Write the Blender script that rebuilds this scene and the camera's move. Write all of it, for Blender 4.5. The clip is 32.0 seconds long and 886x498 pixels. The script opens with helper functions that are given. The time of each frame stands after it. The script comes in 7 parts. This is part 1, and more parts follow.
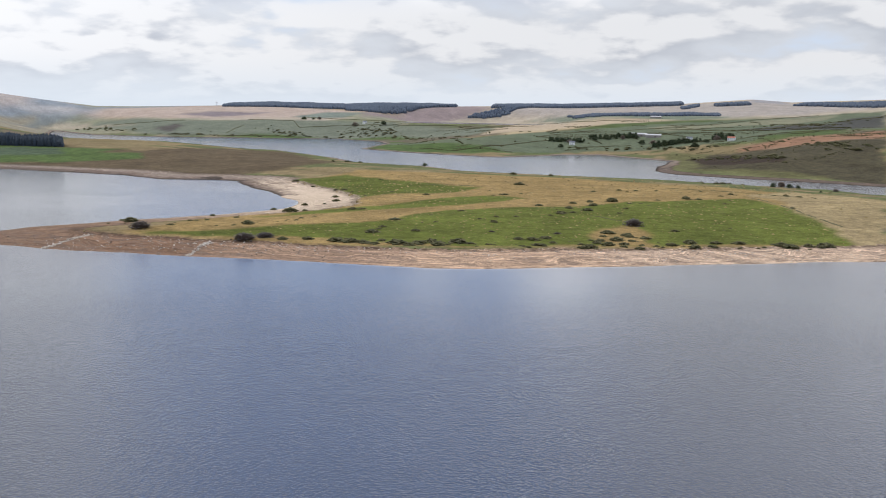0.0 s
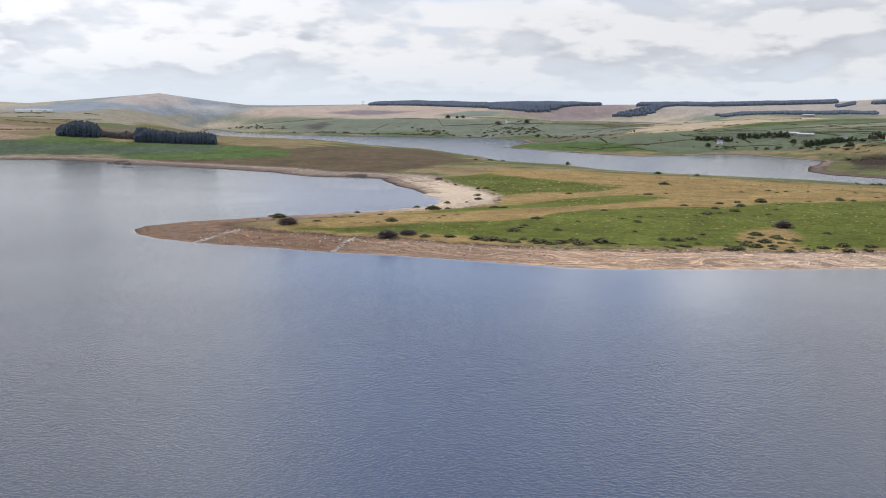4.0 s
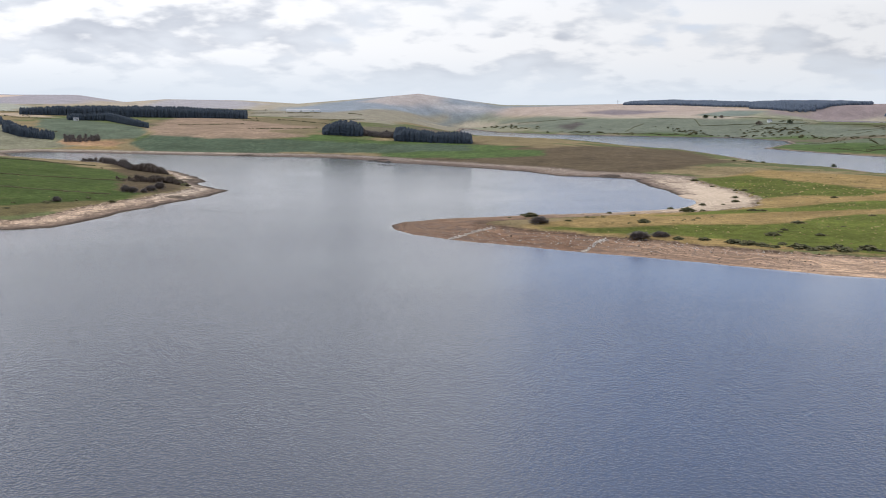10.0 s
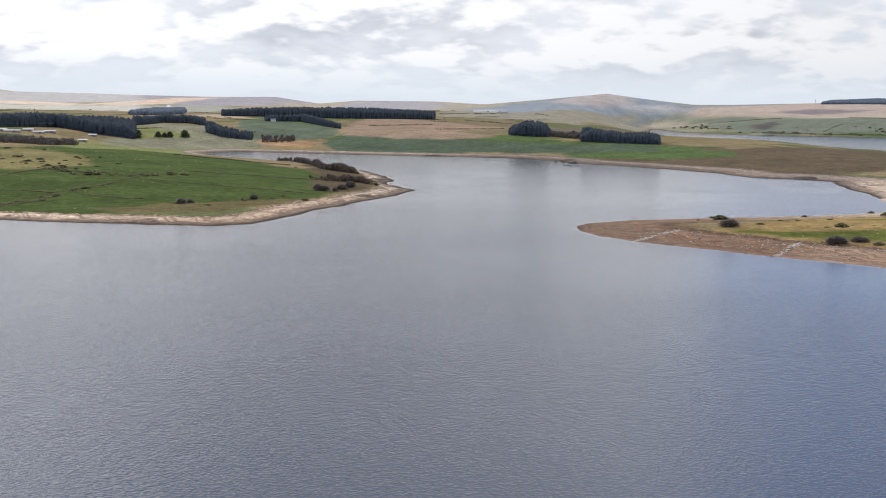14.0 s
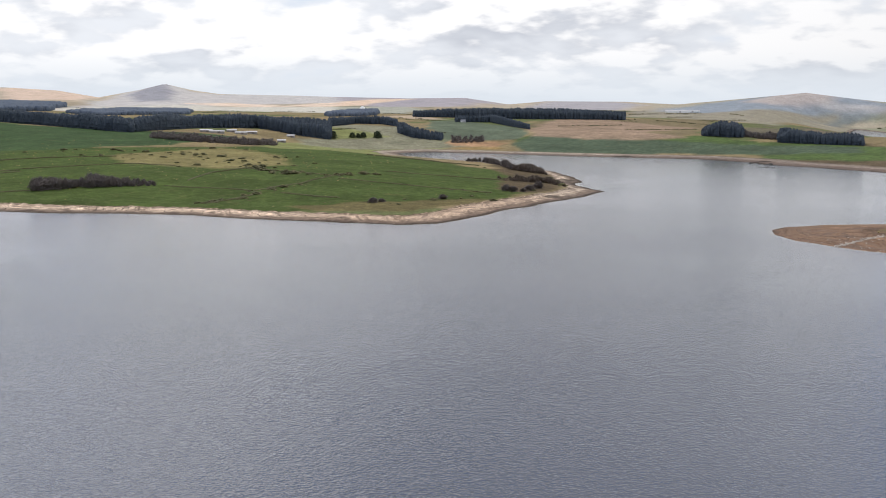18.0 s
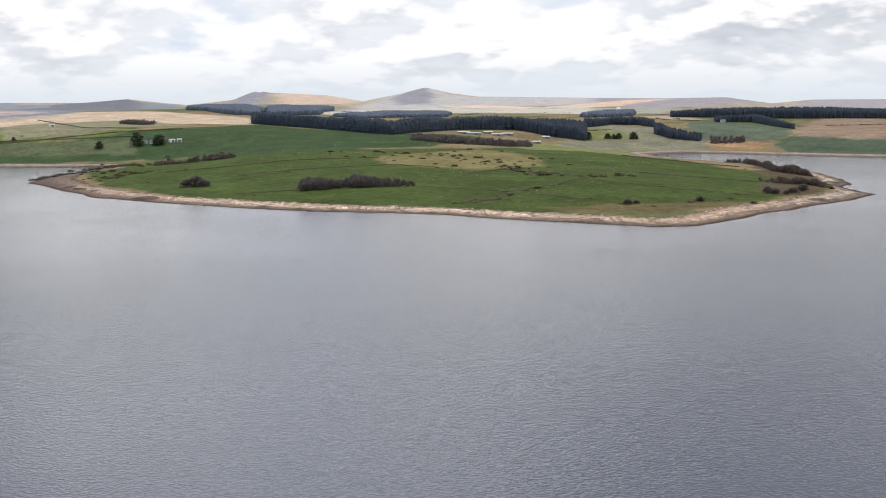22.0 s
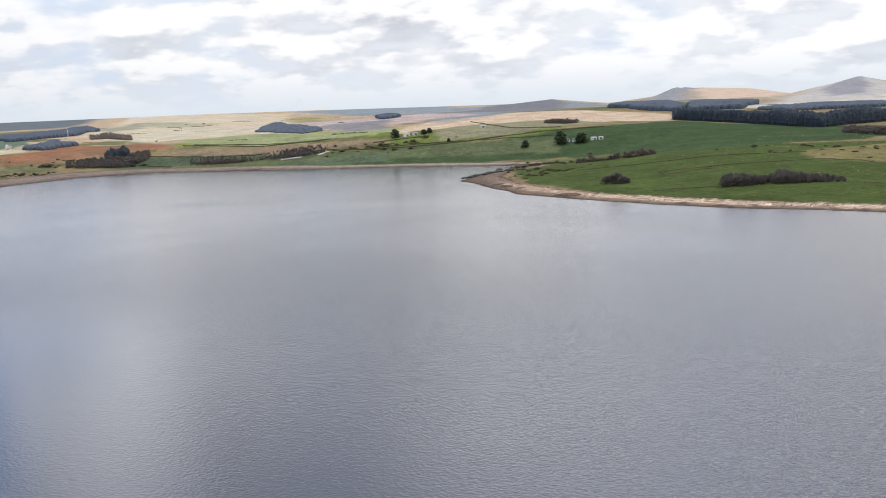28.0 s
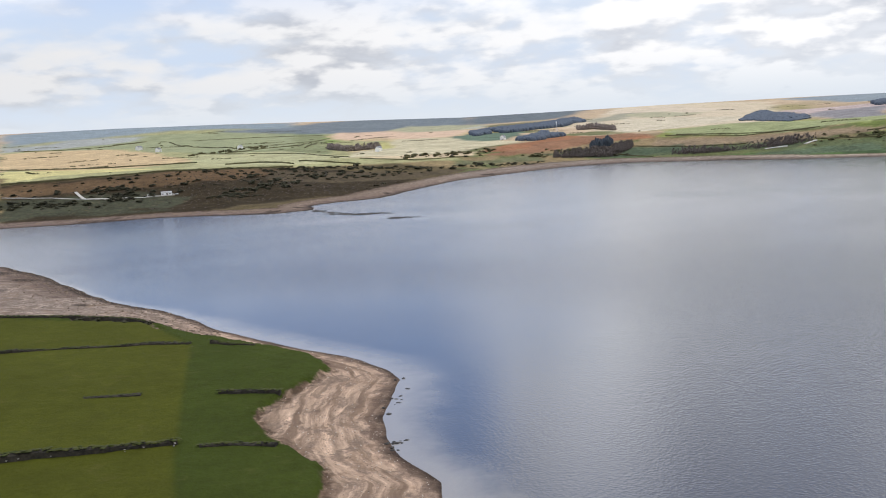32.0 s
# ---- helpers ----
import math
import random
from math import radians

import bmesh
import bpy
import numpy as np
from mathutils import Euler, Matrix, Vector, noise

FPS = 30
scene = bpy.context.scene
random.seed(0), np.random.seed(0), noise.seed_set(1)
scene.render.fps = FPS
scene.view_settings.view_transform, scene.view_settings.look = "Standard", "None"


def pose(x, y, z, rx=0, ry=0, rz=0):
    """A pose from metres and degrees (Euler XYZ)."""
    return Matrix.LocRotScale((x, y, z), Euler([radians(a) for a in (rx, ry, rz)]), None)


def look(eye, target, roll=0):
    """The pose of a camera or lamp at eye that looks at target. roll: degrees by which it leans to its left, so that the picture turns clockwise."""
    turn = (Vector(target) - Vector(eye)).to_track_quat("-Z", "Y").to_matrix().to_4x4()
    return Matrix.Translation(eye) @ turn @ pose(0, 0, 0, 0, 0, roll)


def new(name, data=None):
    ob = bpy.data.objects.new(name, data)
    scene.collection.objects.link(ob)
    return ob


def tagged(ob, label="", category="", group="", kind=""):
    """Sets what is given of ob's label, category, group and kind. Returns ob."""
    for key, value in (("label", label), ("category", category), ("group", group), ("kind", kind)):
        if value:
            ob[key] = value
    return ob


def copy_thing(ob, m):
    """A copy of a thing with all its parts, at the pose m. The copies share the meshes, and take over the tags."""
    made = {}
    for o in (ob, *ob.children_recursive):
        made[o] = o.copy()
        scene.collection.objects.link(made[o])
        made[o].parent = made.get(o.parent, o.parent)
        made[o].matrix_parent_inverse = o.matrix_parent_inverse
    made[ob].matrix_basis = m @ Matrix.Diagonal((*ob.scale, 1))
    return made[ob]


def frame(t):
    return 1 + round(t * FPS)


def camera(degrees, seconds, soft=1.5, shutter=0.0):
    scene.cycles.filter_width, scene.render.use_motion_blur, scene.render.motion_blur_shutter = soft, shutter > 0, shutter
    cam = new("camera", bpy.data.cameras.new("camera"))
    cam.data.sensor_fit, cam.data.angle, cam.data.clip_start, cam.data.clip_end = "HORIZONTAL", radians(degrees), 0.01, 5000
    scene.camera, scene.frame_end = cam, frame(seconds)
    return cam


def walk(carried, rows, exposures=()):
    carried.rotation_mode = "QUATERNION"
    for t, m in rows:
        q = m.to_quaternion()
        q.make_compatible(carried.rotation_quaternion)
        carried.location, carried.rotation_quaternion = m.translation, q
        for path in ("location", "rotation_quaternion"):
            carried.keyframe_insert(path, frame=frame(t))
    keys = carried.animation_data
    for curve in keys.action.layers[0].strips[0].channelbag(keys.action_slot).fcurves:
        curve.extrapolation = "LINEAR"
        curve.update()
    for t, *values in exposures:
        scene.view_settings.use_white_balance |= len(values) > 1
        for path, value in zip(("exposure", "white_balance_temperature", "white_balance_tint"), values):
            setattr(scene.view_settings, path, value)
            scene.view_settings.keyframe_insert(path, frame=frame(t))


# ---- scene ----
cam = camera(43.23, 32.0, soft=1.0)
EYE = 75.0


def aim(yaw, pitch, roll):
    return pose(0, 0, EYE, 90 + pitch, 0, yaw) @ pose(0, 0, 0, 0, 0, roll)


# seconds, bearing (to the left of +y), tilt, lean
PATH = [
    (0, 0.071, -6.838, 1.032), (0.5, 1.038, -6.876, 1.051), (1, 1.973, -6.901, 1.077), (1.5, 2.859, -6.930, 1.090),
    (2, 3.752, -6.949, 1.096), (2.5, 4.637, -6.975, 1.092), (3, 5.535, -6.989, 1.069), (3.5, 6.443, -7.012, 1.006),
    (5.5, 10.271, -7.091, 0.935), (6, 11.302, -7.107, 0.908), (6.5, 12.269, -7.126, 0.907), (7, 13.164, -7.144, 0.903),
    (7.5, 14.233, -7.165, 0.906), (8, 15.300, -7.188, 0.898), (8.5, 16.405, -7.197, 0.897), (9, 17.560, -7.213, 0.884),
    (9.5, 18.899, -7.226, 0.881), (10, 20.246, -7.253, 0.878), (10.5, 21.467, -7.262, 0.864), (11, 22.664, -7.282, 0.829),
    (11.5, 23.864, -7.297, 0.799), (12, 25.076, -7.314, 0.776), (12.5, 26.270, -7.333, 0.758), (13, 27.428, -7.343, 0.710),
    (13.5, 28.583, -7.352, 0.666), (14, 29.749, -7.354, 0.633), (14.5, 30.947, -7.358, 0.575), (16.5, 35.683, -7.378, 0.450),
    (17, 36.850, -7.386, 0.409), (17.5, 38.109, -7.393, 0.393), (18, 39.381, -7.403, 0.374), (18.5, 40.648, -7.395, 0.339),
    (19, 41.946, -7.392, 0.284), (19.5, 43.391, -7.383, 0.230), (20, 45.215, -7.381, 0.140), (20.5, 47.011, -7.377, 0.056),
    (21, 48.784, -7.359, -0.041), (21.5, 50.588, -7.357, -0.149), (22, 52.405, -7.350, -0.300), (22.5, 54.223, -7.342, -0.458),
    (23, 56.054, -7.325, -0.613), (23.5, 57.854, -7.309, -0.739), (24, 59.678, -7.287, -0.896), (24.5, 61.510, -7.264, -1.084),
    (25, 63.310, -7.244, -1.249), (25.5, 65.149, -7.226, -1.529), (27.5, 72.058, -7.112, -1.954), (28, 73.800, -7.070, -2.158),
    (28.5, 75.564, -7.030, -2.297), (29, 77.888, -6.965, -2.433), (29.5, 81.296, -6.854, -2.579), (30, 85.377, -6.721, -2.775),
    (30.5, 89.152, -6.577, -2.944), (31, 92.757, -6.451, -3.075), (31.5, 95.750, -6.527, -3.141), (32, 98.129, -6.465, -3.215),
]
walk(cam, [(t, aim(a, b, c)) for t, a, b, c in PATH], [(0, 0.0, 6300, 10), (11, 0.0, 6300, 10), (20, 0.0, 6480, 10), (32, 0.0, 6420, 10)])

# ---------------------------------------------------------------- light
SUN_BEARING, SUN_HEIGHT = 58.0, 54.0
CLOUD_DRIFT, CLOUD_BREAKS, CLOUD_STREETS = (4.1, -22.7, 20.7), (26.4, 24.1, -11.9), (-5.3, 29.1, 18.1)
world = bpy.data.worlds.new("sky")
scene.world = world
world.use_nodes = True


def build_sky():
    nt = world.node_tree
    nt.nodes.clear()
    N, Lk = nt.nodes.new, nt.links.new
    out, bg = N("ShaderNodeOutputWorld"), N("ShaderNodeBackground")
    sky = N("ShaderNodeTexSky")
    sky.sky_type = "NISHITA"
    sky.sun_disc = False
    sky.sun_elevation = radians(SUN_HEIGHT)
    sky.sun_rotation = radians(-SUN_BEARING)
    sky.air_density, sky.dust_density = 1.0, 1.5
    tc = N("ShaderNodeTexCoord")
    sep = N("ShaderNodeSeparateXYZ")
    Lk(tc.outputs["Generated"], sep.inputs[0])

    def m(op, a, b=None, c=None, clamp=False):
        n = N("ShaderNodeMath")
        n.operation, n.use_clamp = op, clamp
        for i, v in enumerate((a, b, c)):
            if v is None:
                continue
            if isinstance(v, (int, float)):
                n.inputs[i].default_value = v
            else:
                Lk(v, n.inputs[i])
        return n.outputs[0]

    def ramp(v, a, b, c=0.0, d=1.0):
        n = N("ShaderNodeMapRange")
        n.interpolation_type = "SMOOTHSTEP"
        for i, q in enumerate((a, b, c, d)):
            n.inputs[i + 1].default_value = q
        Lk(v, n.inputs[0])
        return n.outputs[0]

    def mix(f, a, b):
        n = N("ShaderNodeMix")
        n.data_type = "RGBA"
        for i, v in ((0, f), (6, a), (7, b)):
            if isinstance(v, tuple):
                n.inputs[i].default_value = (*v, 1)
            elif isinstance(v, float):
                n.inputs[i].default_value = v
            else:
                Lk(v, n.inputs[i])
        return n.outputs[2]

    def vec(op, a, b):
        n = N("ShaderNodeVectorMath")
        n.operation = op
        for i, v in enumerate((a, b)):
            if isinstance(v, tuple):
                n.inputs[i].default_value = v
            else:
                Lk(v, n.inputs[i])
        return n.outputs["Value" if op == "DOT_PRODUCT" else "Vector"]

    def sheet(lift):
        """A place on the cloud layer overhead, for a line of sight raised by lift."""
        up = m("ADD", m("MAXIMUM", sep.outputs[2], 0.0), 0.28 + lift)
        n = N("ShaderNodeCombineXYZ")
        Lk(m("DIVIDE", sep.outputs[0], up), n.inputs[0])
        Lk(m("DIVIDE", sep.outputs[1], up), n.inputs[1])
        return vec("ADD", n.outputs[0], CLOUD_DRIFT)

    def noise_on(where, scale, detail, rough_):
        n = N("ShaderNodeTexNoise")
        n.inputs["Scale"].default_value = scale
        n.inputs["Detail"].default_value = detail
        n.inputs["Roughness"].default_value = rough_
        Lk(where, n.inputs["Vector"])
        return n.outputs["Fac"]

    def noise_round(drift, scale):
        """Broad cloud streets and breaks that run up the sky."""
        return noise_on(vec("ADD", vec("MULTIPLY", tc.outputs["Generated"], (1.0, 1.0, 0.3)), drift), scale, 2, 0.5)

    # heaped clouds: the same field sampled a little higher tells lit tops from grey bases
    here, higher = sheet(0.0), sheet(0.02)
    heap, above = noise_on(here, 3.1, 4, 0.45), noise_on(higher, 3.1, 4, 0.45)
    wisp, wisp_above = noise_on(here, 9.5, 5, 0.48), noise_on(higher, 9.5, 5, 0.48)
    # thin cloud glows round the hidden sun; away from it the sky clears to blue
    a, e = radians(SUN_BEARING), radians(SUN_HEIGHT)
    toward = vec("DOT_PRODUCT", tc.outputs["Generated"], (-math.sin(a) * math.cos(e), math.cos(a) * math.cos(e), math.sin(e)))
    aura = ramp(toward, 0.2, 0.8)
    high = ramp(sep.outputs[2], 0.08, 0.17)
    body = m("ADD", m("MULTIPLY", heap, 0.75), m("MULTIPLY", wisp, 0.25))
    relief = m("ADD", m("SUBTRACT", heap, above), m("MULTIPLY", m("SUBTRACT", wisp, wisp_above), 0.6))
    light = ramp(relief, -0.14, 0.085)
    thick = ramp(body, 0.38, 0.66)
    clear = mix(0.6, vec("MULTIPLY", sky.outputs[0], (0.10, 0.10, 0.10)), (0.53, 0.71, 1.19))
    base = mix(thick, (0.79, 0.815, 0.86), (0.55, 0.575, 0.635))
    cloud = mix(light, base, (0.97, 0.965, 0.97))

    def scaled(colour, factor):
        n = N("ShaderNodeVectorMath")
        n.operation = "SCALE"
        Lk(colour, n.inputs[0])
        Lk(factor, n.inputs["Scale"])
        return n.outputs[0]

    west = ramp(m("SUBTRACT", 0.0, sep.outputs[1]), -0.38, 0.05, 0.0, 0.13)
    low_cover = ramp(m("SUBTRACT", m("ADD", body, m("MULTIPLY", aura, 0.03)), west), 0.25, 0.44)
    low = mix(low_cover, (0.64, 0.74, 0.89), scaled(cloud, ramp(aura, 0.0, 1.0, 0.84, 1.12)))
    streets = ramp(m("ADD", noise_round(CLOUD_BREAKS, 3.2), m("SUBTRACT", m("MULTIPLY", m("SUBTRACT", body, 0.5), 0.35), m("MULTIPLY", west, 0.35))), 0.38, 0.53)
    bright = ramp(noise_round(CLOUD_STREETS, 4.0), 0.35, 0.60, 0.86, 1.75)
    top = mix(streets, clear, scaled(mix(light, (0.82, 0.825, 0.84), (1.0, 0.985, 0.975)), bright))
    overhead = mix(high, low, top)
    haze = ramp(sep.outputs[2], -0.004, 0.055, 0.0, 1.0)
    Lk(mix(haze, (0.75, 0.805, 0.87), overhead), bg.inputs[0])
    bg.inputs[1].default_value = 1.0
    Lk(bg.outputs[0], out.inputs[0])


build_sky()
sun = new("sun", bpy.data.lights.new("sun", "SUN"))
sun.data.energy, sun.data.angle, sun.data.color = 1.5, radians(20), (1.0, 0.94, 0.86)
_a, _e = radians(SUN_BEARING), radians(SUN_HEIGHT)
sun.matrix_world = look((0, 0, 0), (math.sin(_a) * math.cos(_e), -math.cos(_a) * math.cos(_e), -math.sin(_e)))

# ---------------------------------------------------------------- landform
# the lake's outline, stretch by stretch
SHORE_SPIT = [(900, 640), (640, 690), (420, 660), (241, 605), (185, 591), (121, 573), (61, 556), (18, 546), (-7, 545), (-38, 553),
              (-82, 565), (-128, 574), (-175, 584), (-210, 593), (-240, 606), (-262, 626), (-273, 648), (-275, 670),
              (-264, 699), (-215, 758), (-168, 808), (-142, 840), (-126, 866), (-119, 900), (-120, 922), (-126, 949),
              (-159, 1031), (-194, 1108), (-215, 1175)]
SHORE_BAY = [(-222, 1209), (-252, 1219), (-312, 1221), (-372, 1279), (-439, 1314), (-527, 1357), (-580, 1367),
             (-622, 1409), (-716, 1440), (-858, 1398), (-1002, 1365), (-1063, 1360), (-1130, 1338), (-1135, 1270),
             (-1063, 1214), (-958, 1180), (-831, 1140)]
SHORE_HEADLAND = [(-701, 1048), (-630, 980), (-588, 930), (-581, 902), (-554, 876), (-511, 840), (-491, 780), (-481, 715),
                  (-468, 637), (-452, 574), (-449, 540), (-460, 518), (-489, 504), (-554, 478), (-601, 468),
                  (-642, 446), (-680, 413), (-745, 380), (-816, 360), (-898, 337), (-1008, 340), (-1135, 353),
                  (-1237, 406), (-1306, 483), (-1366, 506)]
SHORE_WEST = [(-1388, 479), (-1438, 428), (-1489, 375), (-1560, 237), (-1640, 125), (-1690, 38), (-1640, -54),
              (-1499, -135), (-1420, -178), (-1282, -207), (-1143, -226), (-1110, -265), (-1077, -282), (-1020, -268),
              (-995, -294), (-1008, -414), (-971, -491), (-960, -560), (-930, -700), (-840, -880), (-640, -980)]
SHORE_NEAR = [(-620, -860), (-735, -640), (-725, -480), (-653, -375), (-600, -320), (-529, -262), (-492, -230), (-459, -191),
              (-408, -145), (-371, -105), (-348, -79), (-333, -67), (-319, -60), (-300, -59), (-277, -57), (-258, -53),
              (-244, -47), (-225, -35), (-190, -30), (-150, -60), (-110, -140), (-40, -320), (160, -560), (600, -700),
              (1000, -420), (1150, 100)]
LAKE = SHORE_SPIT + SHORE_BAY + SHORE_HEADLAND + SHORE_WEST + SHORE_NEAR
CHANNEL = [(-1286, 3687), (-1150, 3250), (-945, 2818), (-663, 2371), (-614, 2197), (-491, 2234), (-320, 2190),
           (-193, 1900), (-134, 1721), (-80, 1665), (-20, 1615), (29, 1503), (126, 1437), (271, 1370), (334, 1300),
           (395, 1246), (430, 1219), (452, 1148), (600, 1060), (760, 1090), (720, 1200), (516, 1310), (442, 1399),
           (372, 1452), (317, 1515), (300, 1610), (321, 1711), (400, 1990), (353, 2116), (310, 2261), (239, 2225), (99, 2039),
           (11, 2110), (-101, 2243), (-182, 2382), (-170, 2600), (-153, 2822), (-183, 3039), (-333, 3273), (-514, 3194),
           (-831, 3147), (-1020, 3230)]
POND_LEVEL = 49.0
POND = [(-140, 3430), (0, 3340), (150, 3330), (310, 3420), (320, 3800), (150, 3960), (-90, 3930)]
# bearing, distance, height of the land
SPOTS_EAST = [(-20, 800, 9), (-10, 800, 9), (0, 800, 8), (8, 750, 7), (15, 680, 5), (20, 640, 4), (-20, 1050, 6),
              (-5, 1200, 6), (5, 1300, 6), (14, 1700, 12), (10, 1800, 8), (17, 2100, 16), (-20, 1600, 20), (-20, 2000, 50),
              (-22, 2600, 95), (-15, 2300, 25), (-15, 2800, 50), (-12, 3400, 70), (-8, 2500, 14), (-5, 3000, 35),
              (-8, 3600, 70), (-2, 2700, 20), (0, 3500, 40), (6, 3500, 22), (12, 3500, 22), (18, 3900, 40), (6, 4000, 60)]
SPOTS_NORTH = [(22, 1700, 18), (22, 2000, 30), (26, 1700, 20), (26, 2100, 34), (30, 1800, 22), (30, 2400, 45),
               (34, 2100, 28), (34, 3000, 62), (38, 1900, 18), (38, 2600, 52), (42, 1900, 20), (42, 2600, 45),
               (40, 750, 10), (40, 1000, 12), (52, 900, 14), (60, 950, 12), (66, 1100, 8), (50, 1200, 16), (56, 1300, 18),
               (62, 1400, 20), (46, 1400, 14), (48, 1800, 28), (54, 1700, 32), (60, 1700, 35), (55, 2500, 50), (48, 2500, 50)]
SPOTS_WEST = [(66, 1800, 42), (70, 1900, 44), (75, 1900, 42), (80, 2000, 40), (85, 2100, 34), (68, 2700, 75), (75, 2800, 70),
              (82, 2800, 58), (90, 2100, 24), (90, 2800, 50), (97, 2000, 20), (97, 2800, 45), (104, 1400, 22), (110, 1300, 28),
              (116, 1350, 36), (122, 1400, 40), (104, 2000, 28), (112, 2000, 30), (118, 2000, 25), (108, 2800, 45),
              (116, 2800, 50), (118, 420, 5), (115, 350, 5), (112, 280, 5), (125, 400, 8), (140, 400, 10)]
# bearing and elevation, in degrees, of the far skyline
SKYLINE = [(-60, .6), (-21.2, 1.05), (-17, .86), (-15.1, .98), (-11.6, .7), (-6, .5), (-2.5, .45), (-.5, .4), (2.6, .4), (8.9, .36),
           (11.7, .22), (15.4, .11), (17.3, .09), (19.5, .33), (21.6, .6), (24.2, .33), (27.7, 0), (30.3, .12), (34.2, .12),
           (36.1, -.05), (38.3, .26), (41.2, .22), (45.1, .27), (47.2, .32), (50.6, .36), (52, .55), (53.27, .84),
           (54.5, .53), (56.4, .16), (58.3, .47), (60.6, .59), (61.1, .60), (61.35, .66), (61.6, .62), (61.85, .67), (62.1, .58)]
SKYLINE_WEST = [(62.9, .26), (65.2, 0), (68, .31), (70.1, .14), (74.9, .16), (80.5, .2), (86.7, .2), (90.2, .17),
                (96.8, .14), (100.2, .23), (108.7, .45), (114.1, .53), (119.3, .54), (160, .5)]
HILL_RANGE = 4450.0


def smooth(v, a, b):
    v = np.clip((v - a) / (b - a), 0, 1)
    return v * v * (3 - 2 * v)


def rough(x, y, size, seed=0, octaves=4):
    """Value noise in -1..1 at the given size in metres."""
    total, gain, norm = 0.0, 1.0, 0.0
    table = np.random.RandomState(seed).uniform(-1, 1, (256, 256))
    for o in range(octaves):
        u, v = x / size * 2**o + 17.3 * o, y / size * 2**o + 5.1 * o
        i, j = np.floor(u).astype(int), np.floor(v).astype(int)
        f, g = u - i, v - j
        f, g = f * f * (3 - 2 * f), g * g * (3 - 2 * g)
        a, b = table[i % 256, j % 256], table[(i + 1) % 256, j % 256]
        c, d = table[i % 256, (j + 1) % 256], table[(i + 1) % 256, (j + 1) % 256]
        total = total + gain * ((a * (1 - f) + b * f) * (1 - g) + (c * (1 - f) + d * f) * g)
        norm += gain
        gain *= 0.5
    return total / norm


def inside_distance(x, y, outline):
    """Distance to an outline, positive inside it."""
    p = np.array(outline, float)
    q = np.roll(p, -1, 0)
    best, inside = np.full(x.shape, 1e12), np.zeros(x.shape, bool)
    for (ax, ay), (bx, by) in zip(p, q):
        dx, dy = bx - ax, by - ay
        t = np.clip(((x - ax) * dx + (y - ay) * dy) / (dx * dx + dy * dy), 0, 1)
        best = np.minimum(best, (x - ax - t * dx) ** 2 + (y - ay - t * dy) ** 2)
        if ay != by:
            inside ^= ((ay > y) != (by > y)) & (x < ax + (y - ay) * dx / dy)
    return np.where(inside, 1, -1) * np.sqrt(best)


def shore_distance(x, y):
    """Metres from the water's edge, positive on land."""
    r = np.hypot(x, y)
    d = -np.maximum(inside_distance(x, y, LAKE), inside_distance(x, y, CHANNEL))
    amp = np.clip(r / 400, 0.4, 3)
    return d + amp * 2.0 * rough(x, y, 34, 5, 3) + amp * 0.5 * rough(x, y, 7, 6, 2)


def land_height(x, y, d):
    r, b = np.hypot(x, y), np.degrees(np.arctan2(-x, y))
    top = np.zeros(x.shape)
    weight = np.full(x.shape, 1e-9)
    for sb, sr, sz in SPOTS_EAST + SPOTS_NORTH + SPOTS_WEST:
        sx, sy = -math.sin(radians(sb)) * sr, math.cos(radians(sb)) * sr
        s = 60 + 0.11 * sr
        w = np.exp(-((x - sx) ** 2 + (y - sy) ** 2) / (2 * s * s)) + 1e-5 / (1 + ((x - sx) ** 2 + (y - sy) ** 2) / (s * s))
        top += w * sz
        weight += w
    top /= weight
    sky = np.array(SKYLINE + SKYLINE_WEST)
    hill = EYE + HILL_RANGE * np.tan(np.radians(np.interp(b, sky[:, 0], sky[:, 1])))
    far = smooth(r, 3300, HILL_RANGE)
    top = top + (hill - top) * far
    top = top + rough(x, y, 420, 11, 4) * (2 + 5 * smooth(r, 1500, 3500)) * (1 - smooth(r, 3900, 4400)) * smooth(d, 60, 400)
    roll = smooth(b, 58, 72) * smooth(r, 1750, 2300) * (1 - smooth(r, 3700, 4250)) * smooth(d, 60, 400)
    top = top + roll * (9 * rough(x, y, 700, 61, 2) + 4 * rough(x, y, 260, 62, 2) - 3)
    beach = np.where(d < 26, 0.095 * d, 2.47 + 0.03 * (d - 26))
    beach = beach + 0.14 * np.sin(d * 0.9 + 2.5 * rough(x, y, 60, 8, 2)) * smooth(d, 0, 4) * (1 - smooth(d, 24, 34))
    land = np.where(d < 26, beach, np.minimum(beach, 7)) + np.maximum(top - 4, 0) * smooth(d, 26, 330)
    land = land + 0.25 * rough(x, y, 14, 21, 3) * smooth(d, 10, 40)
    pond = inside_distance(x, y, POND)
    level = POND_LEVEL + 0.8 - 2.5 * smooth(pond, -25, 15)
    land = land + (level - land) * smooth(pond, -200, -30)
    return np.where(d > 0, land, np.maximum(0.07 * d, -5))
